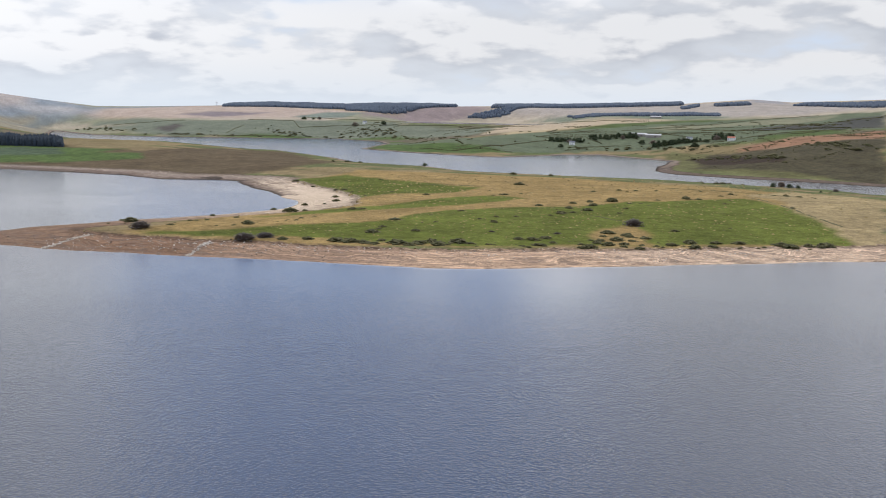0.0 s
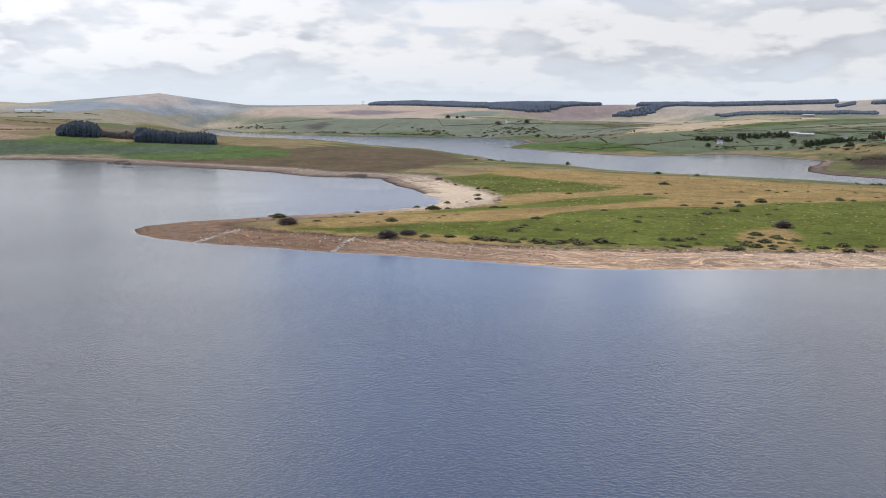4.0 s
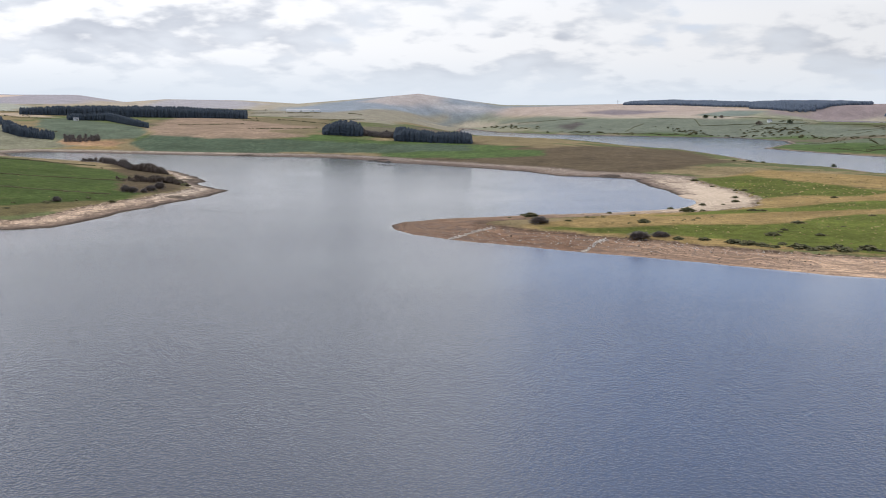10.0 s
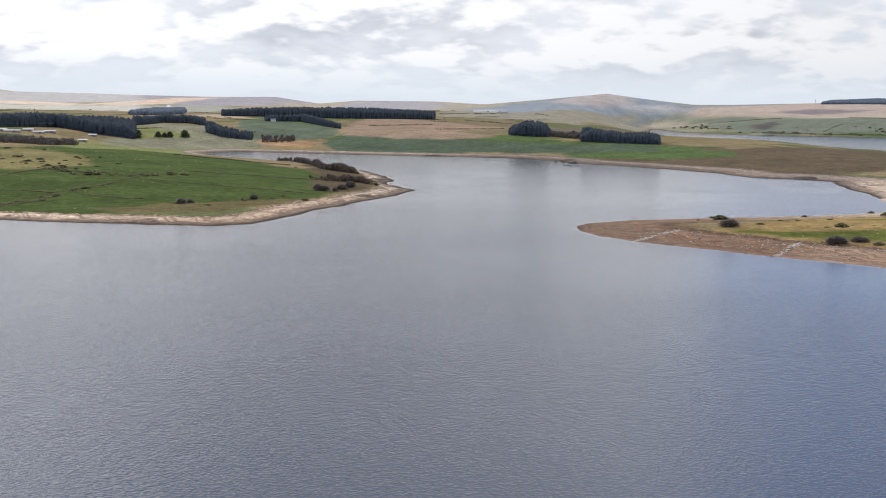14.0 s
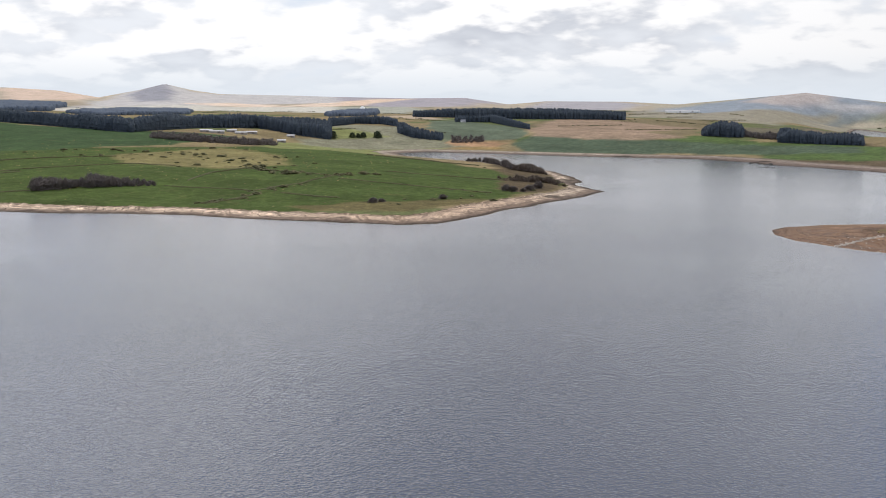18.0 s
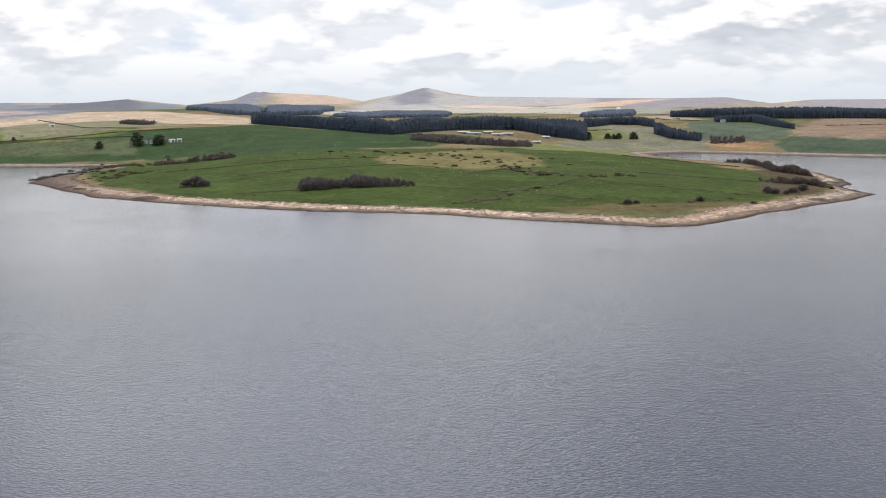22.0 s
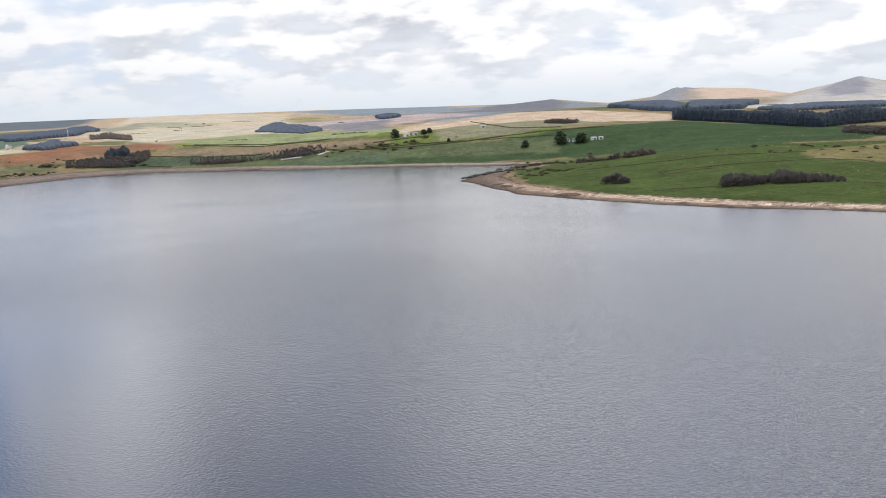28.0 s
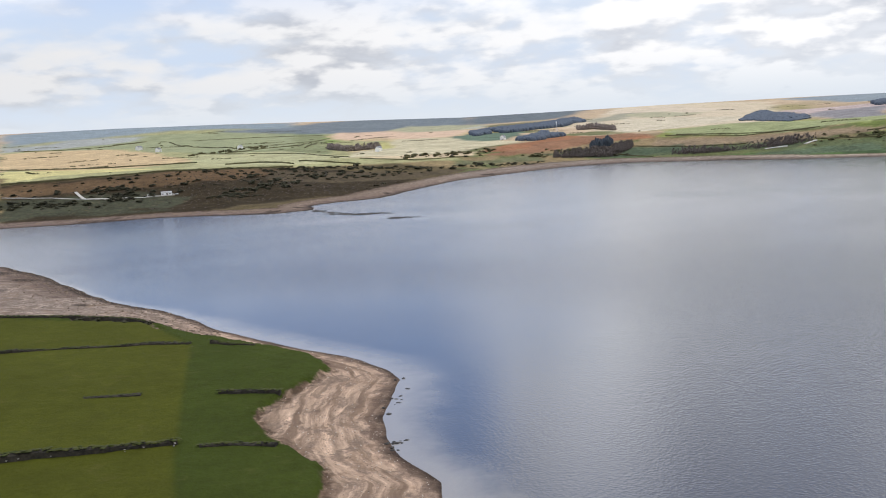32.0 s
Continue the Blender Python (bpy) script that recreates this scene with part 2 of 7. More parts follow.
# colour, softness of the edge, outline; far colours hold haze, sun and cloud shade
COVER = []
COVER.append(((0.265, 0.182, 0.074), 10, [(-167, 1118), (-104, 1325), (78, 1238), (250, 1120), (350, 983), (232, 645), (107, 608), (-16, 597), (-109, 608), (-181, 641), (-179, 670), (-123, 824)]))
COVER.append(((0.098, 0.112, 0.023), 5, [(-20, 755), (3, 790), (39, 802), (85, 813), (124, 834), (163, 865), (216, 904), (254, 928), (258, 864), (256, 792), (264, 739), (234, 652), (175, 636), (109, 618), (45, 605), (-1, 604), (-29, 617), (-67, 623), (-94, 634), (-115, 641), (-106, 675), (-90, 698), (-54, 702), (-34, 719)]))
COVER.append(((0.265, 0.182, 0.074), 6, [(97, 690), (126, 722), (132, 675), (120, 623), (86, 611), (86, 659)]))
COVER.append(((0.265, 0.182, 0.074), 5, [(-114, 761), (-36, 759), (-21, 766), (-34, 716), (-54, 699), (-110, 689)]))
COVER.append(((0.098, 0.112, 0.023), 5, [(-174, 648), (-127, 668), (-102, 682), (-94, 631), (-119, 626), (-171, 639)]))
COVER.append(((0.098, 0.112, 0.023), 8, [(-163, 1090), (-155, 1198), (-111, 1252), (-55, 1147), (3, 1077), (34, 1028), (3, 988), (-47, 986), (-74, 943), (-113, 914), (-104, 960)]))
COVER.append(((0.098, 0.112, 0.023), 8, [(-120, 752), (-88, 811), (-41, 870), (-2, 924), (36, 945), (66, 893), (20, 845), (-39, 823), (-85, 781)]))
COVER.append(((0.115, 0.086, 0.052), 25, [(-570, 1656), (-428, 1573), (-313, 2093), (-133, 1501), (-198, 1326), (-242, 1239), (-367, 1298), (-482, 1358), (-619, 1415), (-641, 1465)]))
COVER.append(((0.072, 0.105, 0.034), 10, [(-723, 1656), (-566, 1647), (-538, 1563), (-420, 1544), (-392, 1470), (-517, 1437), (-637, 1456)]))
COVER.append(((0.072, 0.105, 0.034), 12, [(-208, 2482), (-141, 2912), (53, 2431), (241, 2357), (230, 2247), (47, 2121), (-109, 2265)]))
COVER.append(((0.085, 0.115, 0.04), 20, [(236, 2571), (431, 3280), (759, 3445), (1099, 3449), (1238, 3522), (752, 2133), (590, 2182), (404, 2351), (241, 2357)]))
COVER.append(((0.22, 0.138, 0.085), 14, [(538, 2102), (624, 2114), (782, 2217), (623, 1763), (554, 1971)]))
COVER.append(((0.12, 0.115, 0.05), 20, [(421, 2193), (549, 1954), (619, 1753), (502, 1413), (401, 1471), (330, 1629)]))
COVER.append(((0.38, 0.3, 0.18), 15, [(129, 2749), (314, 3249), (591, 3461), (373, 3065), (133, 2558)]))
COVER.append(((0.072, 0.105, 0.034), 15, [(-667, 3508), (-531, 3550), (-269, 3412), (63, 2897), (-151, 3127), (-609, 3200)]))
COVER.append(((0.36, 0.27, 0.17), 20, [(-1259, 3961), (-681, 4006), (-197, 4033), (6, 4073), (-653, 3624), (-1054, 3738)]))
COVER.append(((0.072, 0.105, 0.034), 12, [(-1020, 1436), (-808, 1526), (-629, 1499), (-478, 1565), (-465, 1609), (-552, 1629), (-668, 1639), (-855, 1695), (-885, 1596), (-1031, 1575), (-1110, 1596), (-1101, 1520)]))
COVER.append(((0.17, 0.135, 0.075), 15, [(-1293, 1860), (-1195, 2081), (-1092, 2278), (-855, 1695), (-885, 1596), (-1022, 1578), (-1128, 1621)]))
COVER.append(((0.11, 0.13, 0.05), 12, [(-1524, 1780), (-1477, 1839), (-1348, 1809), (-1178, 1660), (-1217, 1557), (-1272, 1553), (-1397, 1661)]))
COVER.append(((0.18, 0.19, 0.075), 12, [(-1346, 1504), (-1307, 1498), (-1194, 1458), (-1185, 1394), (-1199, 1338)]))
COVER.append(((0.265, 0.182, 0.074), 8, [(-1187, 1462), (-1143, 1476), (-1046, 1431), (-1120, 1393)]))
COVER.append(((0.056, 0.08, 0.02), 10, [(-852, 366), (-791, 389), (-708, 425), (-630, 467), (-546, 508), (-502, 620), (-523, 754), (-674, 942), (-754, 970), (-1019, 1080), (-1040, 857), (-1132, 682), (-1342, 575)]))
COVER.append(((0.17, 0.145, 0.06), 12, [(-988, 669), (-1032, 850), (-897, 817), (-767, 714), (-787, 648), (-895, 625)]))
COVER.append(((0.14, 0.115, 0.05), 5, [(-566, 527), (-540, 573), (-527, 652), (-510, 670), (-492, 640), (-496, 554), (-542, 524)]))
COVER.append(((0.04, 0.068, 0.026), 10, [(-1600, 688), (-1702, 911), (-1394, 935), (-1267, 1087), (-1094, 830), (-1111, 669), (-1239, 633), (-1384, 593)]))
COVER.append(((0.19, 0.2, 0.075), 12, [(-1446, 1429), (-1390, 1519), (-1238, 1466), (-1146, 1488), (-1141, 1408), (-986, 899), (-1176, 989), (-1296, 1281)]))
COVER.append(((0.105, 0.078, 0.045), 6, [(-829, 1117), (-779, 1099), (-653, 971), (-570, 878), (-526, 796), (-525, 741), (-558, 748), (-638, 873), (-745, 994)]))
COVER.append(((0.04, 0.068, 0.026), 10, [(-1682, 313), (-1619, 455), (-1591, 535), (-1603, 659), (-1615, 780), (-1678, 893), (-1342, 952), (-1166, 672), (-1329, 641), (-1422, 518), (-1562, 314)]))
COVER.append(((0.15, 0.185, 0.05), 10, [(-1803, 374), (-1759, 495), (-1894, 638), (-1936, 796), (-1741, 788), (-1580, 621), (-1611, 524), (-1657, 395)]))
# pale tawny ridge; sunshine on it is part of the colour
COVER.append(((0.49, 0.375, 0.265), 10, [(-2065, 472), (-2223, 627), (-2350, 832), (-2367, 974), (-1963, 1044), (-1720, 915), (-1793, 811), (-1970, 776), (-1972, 610), (-1763, 449)]))
COVER.append(((0.2, 0.225, 0.065), 12, [(-2181, 149), (-2214, 281), (-2065, 472), (-1789, 371), (-1836, 214), (-1944, 96)]))
COVER.append(((0.32, 0.275, 0.14), 20, [(-3935, 35), (-4056, 321), (-3469, 669), (-2202, 423), (-2178, 223), (-2291, 71)]))
COVER.append(((0.22, 0.138, 0.085), 10, [(-1887, -113), (-2172, -72), (-2007, 109), (-1938, 23), (-1805, -109)]))
COVER.append(((0.09, 0.14, 0.04), 8, [(-1773, -13), (-1851, 55), (-1782, 137), (-1742, 117), (-1740, 19)]))
COVER.append(((0.07, 0.12, 0.035), 8, [(-1682, 153), (-1663, 233), (-1642, 339), (-1548, 319), (-1600, 200)]))
COVER.append(((0.056, 0.08, 0.02), 5, [(-1201, 432), (-1075, 394), (-989, 376), (-920, 371), (-832, 375), (-733, 393), (-712, 450), (-855, 513), (-1266, 571), (-1330, 541), (-1310, 492)]))
# bright far fields, with sunlight put into their colours
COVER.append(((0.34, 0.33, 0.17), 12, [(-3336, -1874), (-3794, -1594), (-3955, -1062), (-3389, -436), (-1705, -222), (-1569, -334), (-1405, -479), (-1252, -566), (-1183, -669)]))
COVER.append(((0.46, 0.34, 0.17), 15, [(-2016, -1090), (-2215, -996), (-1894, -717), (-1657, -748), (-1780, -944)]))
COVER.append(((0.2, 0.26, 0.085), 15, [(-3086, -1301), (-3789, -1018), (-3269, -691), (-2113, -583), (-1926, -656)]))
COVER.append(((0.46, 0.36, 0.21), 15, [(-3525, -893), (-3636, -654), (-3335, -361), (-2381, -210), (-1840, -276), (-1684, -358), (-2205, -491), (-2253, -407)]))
# brown moor slope, darkened to stand under cloud shade
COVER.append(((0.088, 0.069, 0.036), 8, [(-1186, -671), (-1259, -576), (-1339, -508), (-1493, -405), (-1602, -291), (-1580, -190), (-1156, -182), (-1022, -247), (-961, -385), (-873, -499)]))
COVER.append(((0.07, 0.09, 0.035), 8, [(-1114, -632), (-1117, -507), (-1121, -446), (-1090, -417), (-1054, -479), (-1032, -588)]))
# eastern land; its hill colours are paled by painted-in distance haze
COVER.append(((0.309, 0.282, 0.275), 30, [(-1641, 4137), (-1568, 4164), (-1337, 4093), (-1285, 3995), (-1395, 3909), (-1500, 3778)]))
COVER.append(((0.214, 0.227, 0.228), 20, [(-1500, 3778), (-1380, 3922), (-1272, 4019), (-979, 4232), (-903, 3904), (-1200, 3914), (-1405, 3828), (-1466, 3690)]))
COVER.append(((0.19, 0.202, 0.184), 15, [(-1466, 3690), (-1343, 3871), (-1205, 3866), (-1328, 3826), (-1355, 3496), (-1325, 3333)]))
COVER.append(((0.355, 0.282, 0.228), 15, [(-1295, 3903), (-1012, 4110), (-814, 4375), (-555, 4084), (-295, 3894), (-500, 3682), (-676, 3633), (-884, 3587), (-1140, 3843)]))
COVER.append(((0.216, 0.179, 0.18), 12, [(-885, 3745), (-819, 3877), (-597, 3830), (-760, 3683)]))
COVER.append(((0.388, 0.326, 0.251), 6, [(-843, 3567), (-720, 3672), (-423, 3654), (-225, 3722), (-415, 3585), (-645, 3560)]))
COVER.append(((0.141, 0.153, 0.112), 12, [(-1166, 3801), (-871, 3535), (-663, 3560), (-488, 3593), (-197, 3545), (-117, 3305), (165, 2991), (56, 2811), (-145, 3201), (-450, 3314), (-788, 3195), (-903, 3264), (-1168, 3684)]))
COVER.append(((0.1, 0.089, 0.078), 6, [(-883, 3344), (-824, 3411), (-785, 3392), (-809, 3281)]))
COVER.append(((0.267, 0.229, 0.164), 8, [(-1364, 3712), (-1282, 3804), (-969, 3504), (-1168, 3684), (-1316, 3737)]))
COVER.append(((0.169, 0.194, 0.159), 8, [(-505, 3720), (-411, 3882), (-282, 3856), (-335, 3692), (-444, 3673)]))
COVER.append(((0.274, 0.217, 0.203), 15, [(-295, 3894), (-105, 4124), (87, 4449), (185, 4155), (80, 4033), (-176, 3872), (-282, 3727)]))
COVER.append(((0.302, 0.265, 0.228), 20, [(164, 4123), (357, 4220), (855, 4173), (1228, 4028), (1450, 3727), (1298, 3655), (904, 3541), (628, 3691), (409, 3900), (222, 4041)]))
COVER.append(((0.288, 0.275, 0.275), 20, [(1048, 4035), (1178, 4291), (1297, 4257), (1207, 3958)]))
COVER.append(((0.161, 0.182, 0.13), 8, [(296, 3940), (409, 3893), (827, 3593), (908, 3557), (712, 3468), (401, 3812)]))
COVER.append(((0.371, 0.296, 0.203), 8, [(76, 2743), (230, 2866), (417, 3196), (718, 3495), (463, 3558), (305, 3807), (157, 3132)]))
COVER.append(((0.126, 0.146, 0.091), 10, [(78, 2602), (239, 2806), (399, 2949), (685, 3334), (973, 3470), (1285, 3618), (1395, 3584), (939, 2407), (758, 2476), (590, 2172), (467, 2264), (306, 2335), (121, 2182), (-117, 2598), (-188, 2877)]))
COVER.append(((0.182, 0.177, 0.114), 8, [(540, 2990), (961, 3424), (1233, 3569), (1210, 3503), (751, 2938), (541, 2762)]))
COVER.append(((0.071, 0.07, 0.061), 10, [(705, 2700), (905, 2959), (1221, 3434), (1359, 3489), (963, 2468), (819, 2474)]))
COVER.append(((0.267, 0.151, 0.092), 8, [(530, 2063), (571, 2100), (665, 2101), (775, 2175), (918, 2352), (749, 1916), (633, 1968)]))
COVER.append(((0.26, 0.199, 0.104), 8, [(264, 964), (334, 1081), (372, 943), (253, 636), (249, 653), (252, 750), (259, 863)]))
COVER.append(((0.075, 0.065, 0.039), 10, [(357, 1606), (487, 2057), (550, 2022), (628, 1950), (740, 1894), (520, 1321), (462, 1501)]))
COVER.append(((0.04, 0.029, 0.021), 8, [(435, 2007), (508, 2015), (475, 1597), (420, 1632), (398, 1753)]))
# northern hills: blue-grey stands for haze and cloud shade, orange for sunlit flanks
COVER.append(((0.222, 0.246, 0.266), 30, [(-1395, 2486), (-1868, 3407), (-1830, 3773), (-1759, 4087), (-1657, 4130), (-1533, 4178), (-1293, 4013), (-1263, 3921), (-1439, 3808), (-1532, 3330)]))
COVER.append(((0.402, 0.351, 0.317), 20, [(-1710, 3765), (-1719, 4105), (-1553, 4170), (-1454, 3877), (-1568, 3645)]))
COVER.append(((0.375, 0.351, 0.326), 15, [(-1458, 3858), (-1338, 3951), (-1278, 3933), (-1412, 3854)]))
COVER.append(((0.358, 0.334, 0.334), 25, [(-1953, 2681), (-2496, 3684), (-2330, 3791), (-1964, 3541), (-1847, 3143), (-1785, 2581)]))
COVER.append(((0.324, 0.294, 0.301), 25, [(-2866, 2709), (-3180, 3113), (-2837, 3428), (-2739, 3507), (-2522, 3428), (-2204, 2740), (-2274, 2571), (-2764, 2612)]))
COVER.append(((0.554, 0.414, 0.301), 12, [(-2591, 2448), (-2669, 2658), (-2788, 3012), (-2780, 3204), (-2464, 2589), (-2463, 2327)]))
COVER.append(((0.353, 0.349, 0.279), 12, [(-2322, 2193), (-2439, 2429), (-2308, 2610), (-2087, 2450), (-1715, 1957), (-2162, 2231)]))
COVER.append(((0.366, 0.286, 0.201), 6, [(-1622, 1751), (-1636, 1884), (-1525, 1807), (-1437, 1786), (-1535, 1751)]))
COVER.append(((0.203, 0.193, 0.128), 10, [(-1437, 1429), (-1468, 1513), (-1369, 1547), (-1286, 1473), (-1198, 1460), (-1085, 1458), (-1136, 1411), (-1213, 1249), (-1225, 1155), (-1306, 1231), (-1287, 1427)]))
COVER.append(((0.11, 0.133, 0.088), 8, [(-1450, 1717), (-1437, 1786), (-1245, 1709), (-1116, 1596), (-1092, 1529), (-1176, 1460), (-1209, 1473), (-1317, 1559)]))
COVER.append(((0.235, 0.167, 0.114), 12, [(-1153, 1649), (-1310, 1953), (-1256, 2043), (-950, 1899), (-950, 1692), (-827, 1655), (-958, 1558), (-1095, 1565)]))
COVER.append(((0.076, 0.102, 0.063), 10, [(-1075, 1474), (-1095, 1565), (-968, 1574), (-844, 1616), (-557, 1622), (-529, 1541), (-778, 1490), (-961, 1388)]))
COVER.append(((0.242, 0.216, 0.159), 12, [(-1429, 2488), (-1581, 3261), (-1398, 3817), (-1396, 3484), (-1307, 3802), (-925, 2181), (-1086, 2240), (-1282, 2181)]))
COVER.append(((0.324, 0.282, 0.207), 6, [(-1357, 3541), (-1311, 3812), (-1214, 3812), (-1192, 3742), (-1323, 3728)]))
COVER.append(((0.375, 0.229, 0.128), 6, [(-1192, 1452), (-1173, 1486), (-1086, 1490), (-1081, 1453), (-1138, 1427)]))
# ridges and tors, likewise with haze, cloud shade and sun in the colours
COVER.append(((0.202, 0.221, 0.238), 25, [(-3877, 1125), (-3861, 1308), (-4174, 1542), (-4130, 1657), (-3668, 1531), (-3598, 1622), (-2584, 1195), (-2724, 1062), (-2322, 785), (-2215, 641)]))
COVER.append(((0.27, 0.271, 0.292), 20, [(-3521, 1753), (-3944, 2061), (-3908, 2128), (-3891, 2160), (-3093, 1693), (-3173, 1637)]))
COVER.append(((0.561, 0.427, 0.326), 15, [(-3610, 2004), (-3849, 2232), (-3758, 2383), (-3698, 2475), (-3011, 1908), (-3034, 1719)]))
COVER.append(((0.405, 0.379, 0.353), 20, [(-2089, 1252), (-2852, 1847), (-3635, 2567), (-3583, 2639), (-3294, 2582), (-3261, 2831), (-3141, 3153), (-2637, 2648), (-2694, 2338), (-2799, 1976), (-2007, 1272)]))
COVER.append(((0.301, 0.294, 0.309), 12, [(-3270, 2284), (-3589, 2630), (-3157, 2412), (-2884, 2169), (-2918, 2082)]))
COVER.append(((0.465, 0.435, 0.363), 12, [(-2015, 1221), (-2723, 1803), (-2789, 2097), (-2638, 2290), (-2447, 2457), (-1803, 1810), (-2537, 1989), (-1973, 1306)]))
COVER.append(((0.62, 0.489, 0.371), 8, [(-2815, 2184), (-2833, 2362), (-2606, 2403), (-2637, 2648), (-2476, 2486), (-2638, 2290)]))
COVER.append(((0.246, 0.229, 0.14), 10, [(-1719, 497), (-2021, 613), (-2061, 686), (-2041, 850), (-1732, 800), (-1611, 584), (-1663, 480)]))
# slate ridges: the shade of cloud and some haze are painted in
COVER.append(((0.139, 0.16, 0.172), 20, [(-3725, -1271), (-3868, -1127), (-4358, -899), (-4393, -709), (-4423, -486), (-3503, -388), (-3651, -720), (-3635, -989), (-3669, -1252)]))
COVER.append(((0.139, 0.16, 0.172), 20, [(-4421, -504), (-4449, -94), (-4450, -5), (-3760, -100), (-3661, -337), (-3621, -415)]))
# western fields and slopes, many lightened as if the sun lay on them
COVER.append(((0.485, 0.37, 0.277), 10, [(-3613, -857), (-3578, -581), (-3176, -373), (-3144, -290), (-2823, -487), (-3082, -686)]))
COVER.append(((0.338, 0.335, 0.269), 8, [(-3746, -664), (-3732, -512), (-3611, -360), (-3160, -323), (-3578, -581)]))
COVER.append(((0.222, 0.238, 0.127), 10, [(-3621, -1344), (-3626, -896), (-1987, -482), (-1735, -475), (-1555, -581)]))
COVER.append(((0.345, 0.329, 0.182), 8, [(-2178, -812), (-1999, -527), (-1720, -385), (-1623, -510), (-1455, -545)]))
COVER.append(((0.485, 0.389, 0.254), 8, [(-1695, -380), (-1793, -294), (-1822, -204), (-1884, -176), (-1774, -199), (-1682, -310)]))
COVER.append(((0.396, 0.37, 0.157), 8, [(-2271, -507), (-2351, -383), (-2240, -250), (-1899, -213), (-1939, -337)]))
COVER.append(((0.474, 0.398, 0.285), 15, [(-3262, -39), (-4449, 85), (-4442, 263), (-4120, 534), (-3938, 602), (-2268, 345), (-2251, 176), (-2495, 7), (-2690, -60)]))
COVER.append(((0.325, 0.31, 0.23), 10, [(-3262, -39), (-4009, 95), (-3829, 187), (-3298, 94), (-2832, -5)]))
COVER.append(((0.26, 0.283, 0.107), 8, [(-2218, 118), (-2292, 296), (-2193, 449), (-2159, 552), (-1776, 409), (-1819, 276), (-1933, 151)]))
COVER.append(((0.256, 0.123, 0.067), 8, [(-1806, -203), (-1974, -144), (-2383, -78), (-2017, 97), (-1921, 92), (-1940, -44), (-1836, -135)]))
COVER.append(((0.085, 0.103, 0.054), 8, [(-1790, -96), (-1858, 51), (-1746, 224), (-1698, 304), (-1645, 294), (-1735, 134)]))
COVER.append(((0.387, 0.31, 0.285), 12, [(-2621, 405), (-2593, 532), (-2625, 738), (-2389, 793), (-2257, 577), (-2284, 433)]))
# western ridges, blued in colour for haze
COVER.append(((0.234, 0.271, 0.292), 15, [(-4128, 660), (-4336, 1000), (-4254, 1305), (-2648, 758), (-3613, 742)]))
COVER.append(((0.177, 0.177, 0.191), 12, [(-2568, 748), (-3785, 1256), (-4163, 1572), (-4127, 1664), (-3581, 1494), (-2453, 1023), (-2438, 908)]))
COVER.append(((0.093, 0.111, 0.053), 8, [(-1662, 213), (-1674, 316), (-1652, 464), (-1597, 546), (-1537, 641), (-1428, 596), (-1553, 435)]))
# tan, yellow and green fields, their sunlit tone painted in
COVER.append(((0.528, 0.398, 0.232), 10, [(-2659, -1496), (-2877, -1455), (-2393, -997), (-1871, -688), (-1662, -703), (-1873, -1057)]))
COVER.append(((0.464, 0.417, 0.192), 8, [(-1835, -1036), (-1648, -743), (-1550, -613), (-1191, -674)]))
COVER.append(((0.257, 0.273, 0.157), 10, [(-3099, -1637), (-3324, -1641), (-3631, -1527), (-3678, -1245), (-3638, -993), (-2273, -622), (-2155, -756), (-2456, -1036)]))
# moor slope again: its near-black colour holds the shade of cloud
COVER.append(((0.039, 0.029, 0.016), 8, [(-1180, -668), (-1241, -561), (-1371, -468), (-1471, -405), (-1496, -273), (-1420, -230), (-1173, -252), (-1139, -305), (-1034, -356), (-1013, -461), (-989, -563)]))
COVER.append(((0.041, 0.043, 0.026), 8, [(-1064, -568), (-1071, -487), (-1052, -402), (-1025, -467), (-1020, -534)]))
# far plain, its blue standing for haze
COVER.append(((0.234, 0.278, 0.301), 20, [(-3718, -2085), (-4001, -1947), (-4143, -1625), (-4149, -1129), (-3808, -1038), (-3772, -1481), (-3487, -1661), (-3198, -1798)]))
# upper and lower moor, with the same cloud shade painted in
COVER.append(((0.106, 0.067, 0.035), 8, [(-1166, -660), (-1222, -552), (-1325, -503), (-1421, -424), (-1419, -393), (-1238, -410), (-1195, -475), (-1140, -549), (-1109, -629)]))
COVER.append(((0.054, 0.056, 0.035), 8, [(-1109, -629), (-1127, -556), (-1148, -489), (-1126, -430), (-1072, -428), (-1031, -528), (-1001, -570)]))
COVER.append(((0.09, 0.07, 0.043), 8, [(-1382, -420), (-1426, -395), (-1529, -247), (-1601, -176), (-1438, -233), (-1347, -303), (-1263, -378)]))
COVER.append(((0.12, 0.122, 0.065), 8, [(-1662, -208), (-1740, -155), (-1803, -93), (-1736, -85), (-1679, -150), (-1619, -211)]))
# more western fields, where the colours carry sun and haze
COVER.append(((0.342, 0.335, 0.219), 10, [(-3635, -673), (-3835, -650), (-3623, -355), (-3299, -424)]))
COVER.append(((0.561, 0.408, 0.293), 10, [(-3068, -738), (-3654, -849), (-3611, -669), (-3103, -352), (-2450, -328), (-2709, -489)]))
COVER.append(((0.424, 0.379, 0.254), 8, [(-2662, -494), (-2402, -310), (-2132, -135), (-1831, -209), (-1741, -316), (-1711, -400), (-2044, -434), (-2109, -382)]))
COVER.append(((0.126, 0.176, 0.126), 8, [(-2442, -321), (-2702, -307), (-2680, -162), (-2233, -175), (-2196, -217), (-2277, -282)]))
COVER.append(((0.221, 0.119, 0.07), 8, [(-1785, -186), (-1870, -119), (-2150, -39), (-2237, 58), (-1988, 100), (-1936, 31), (-1863, -53), (-1770, -140)]))
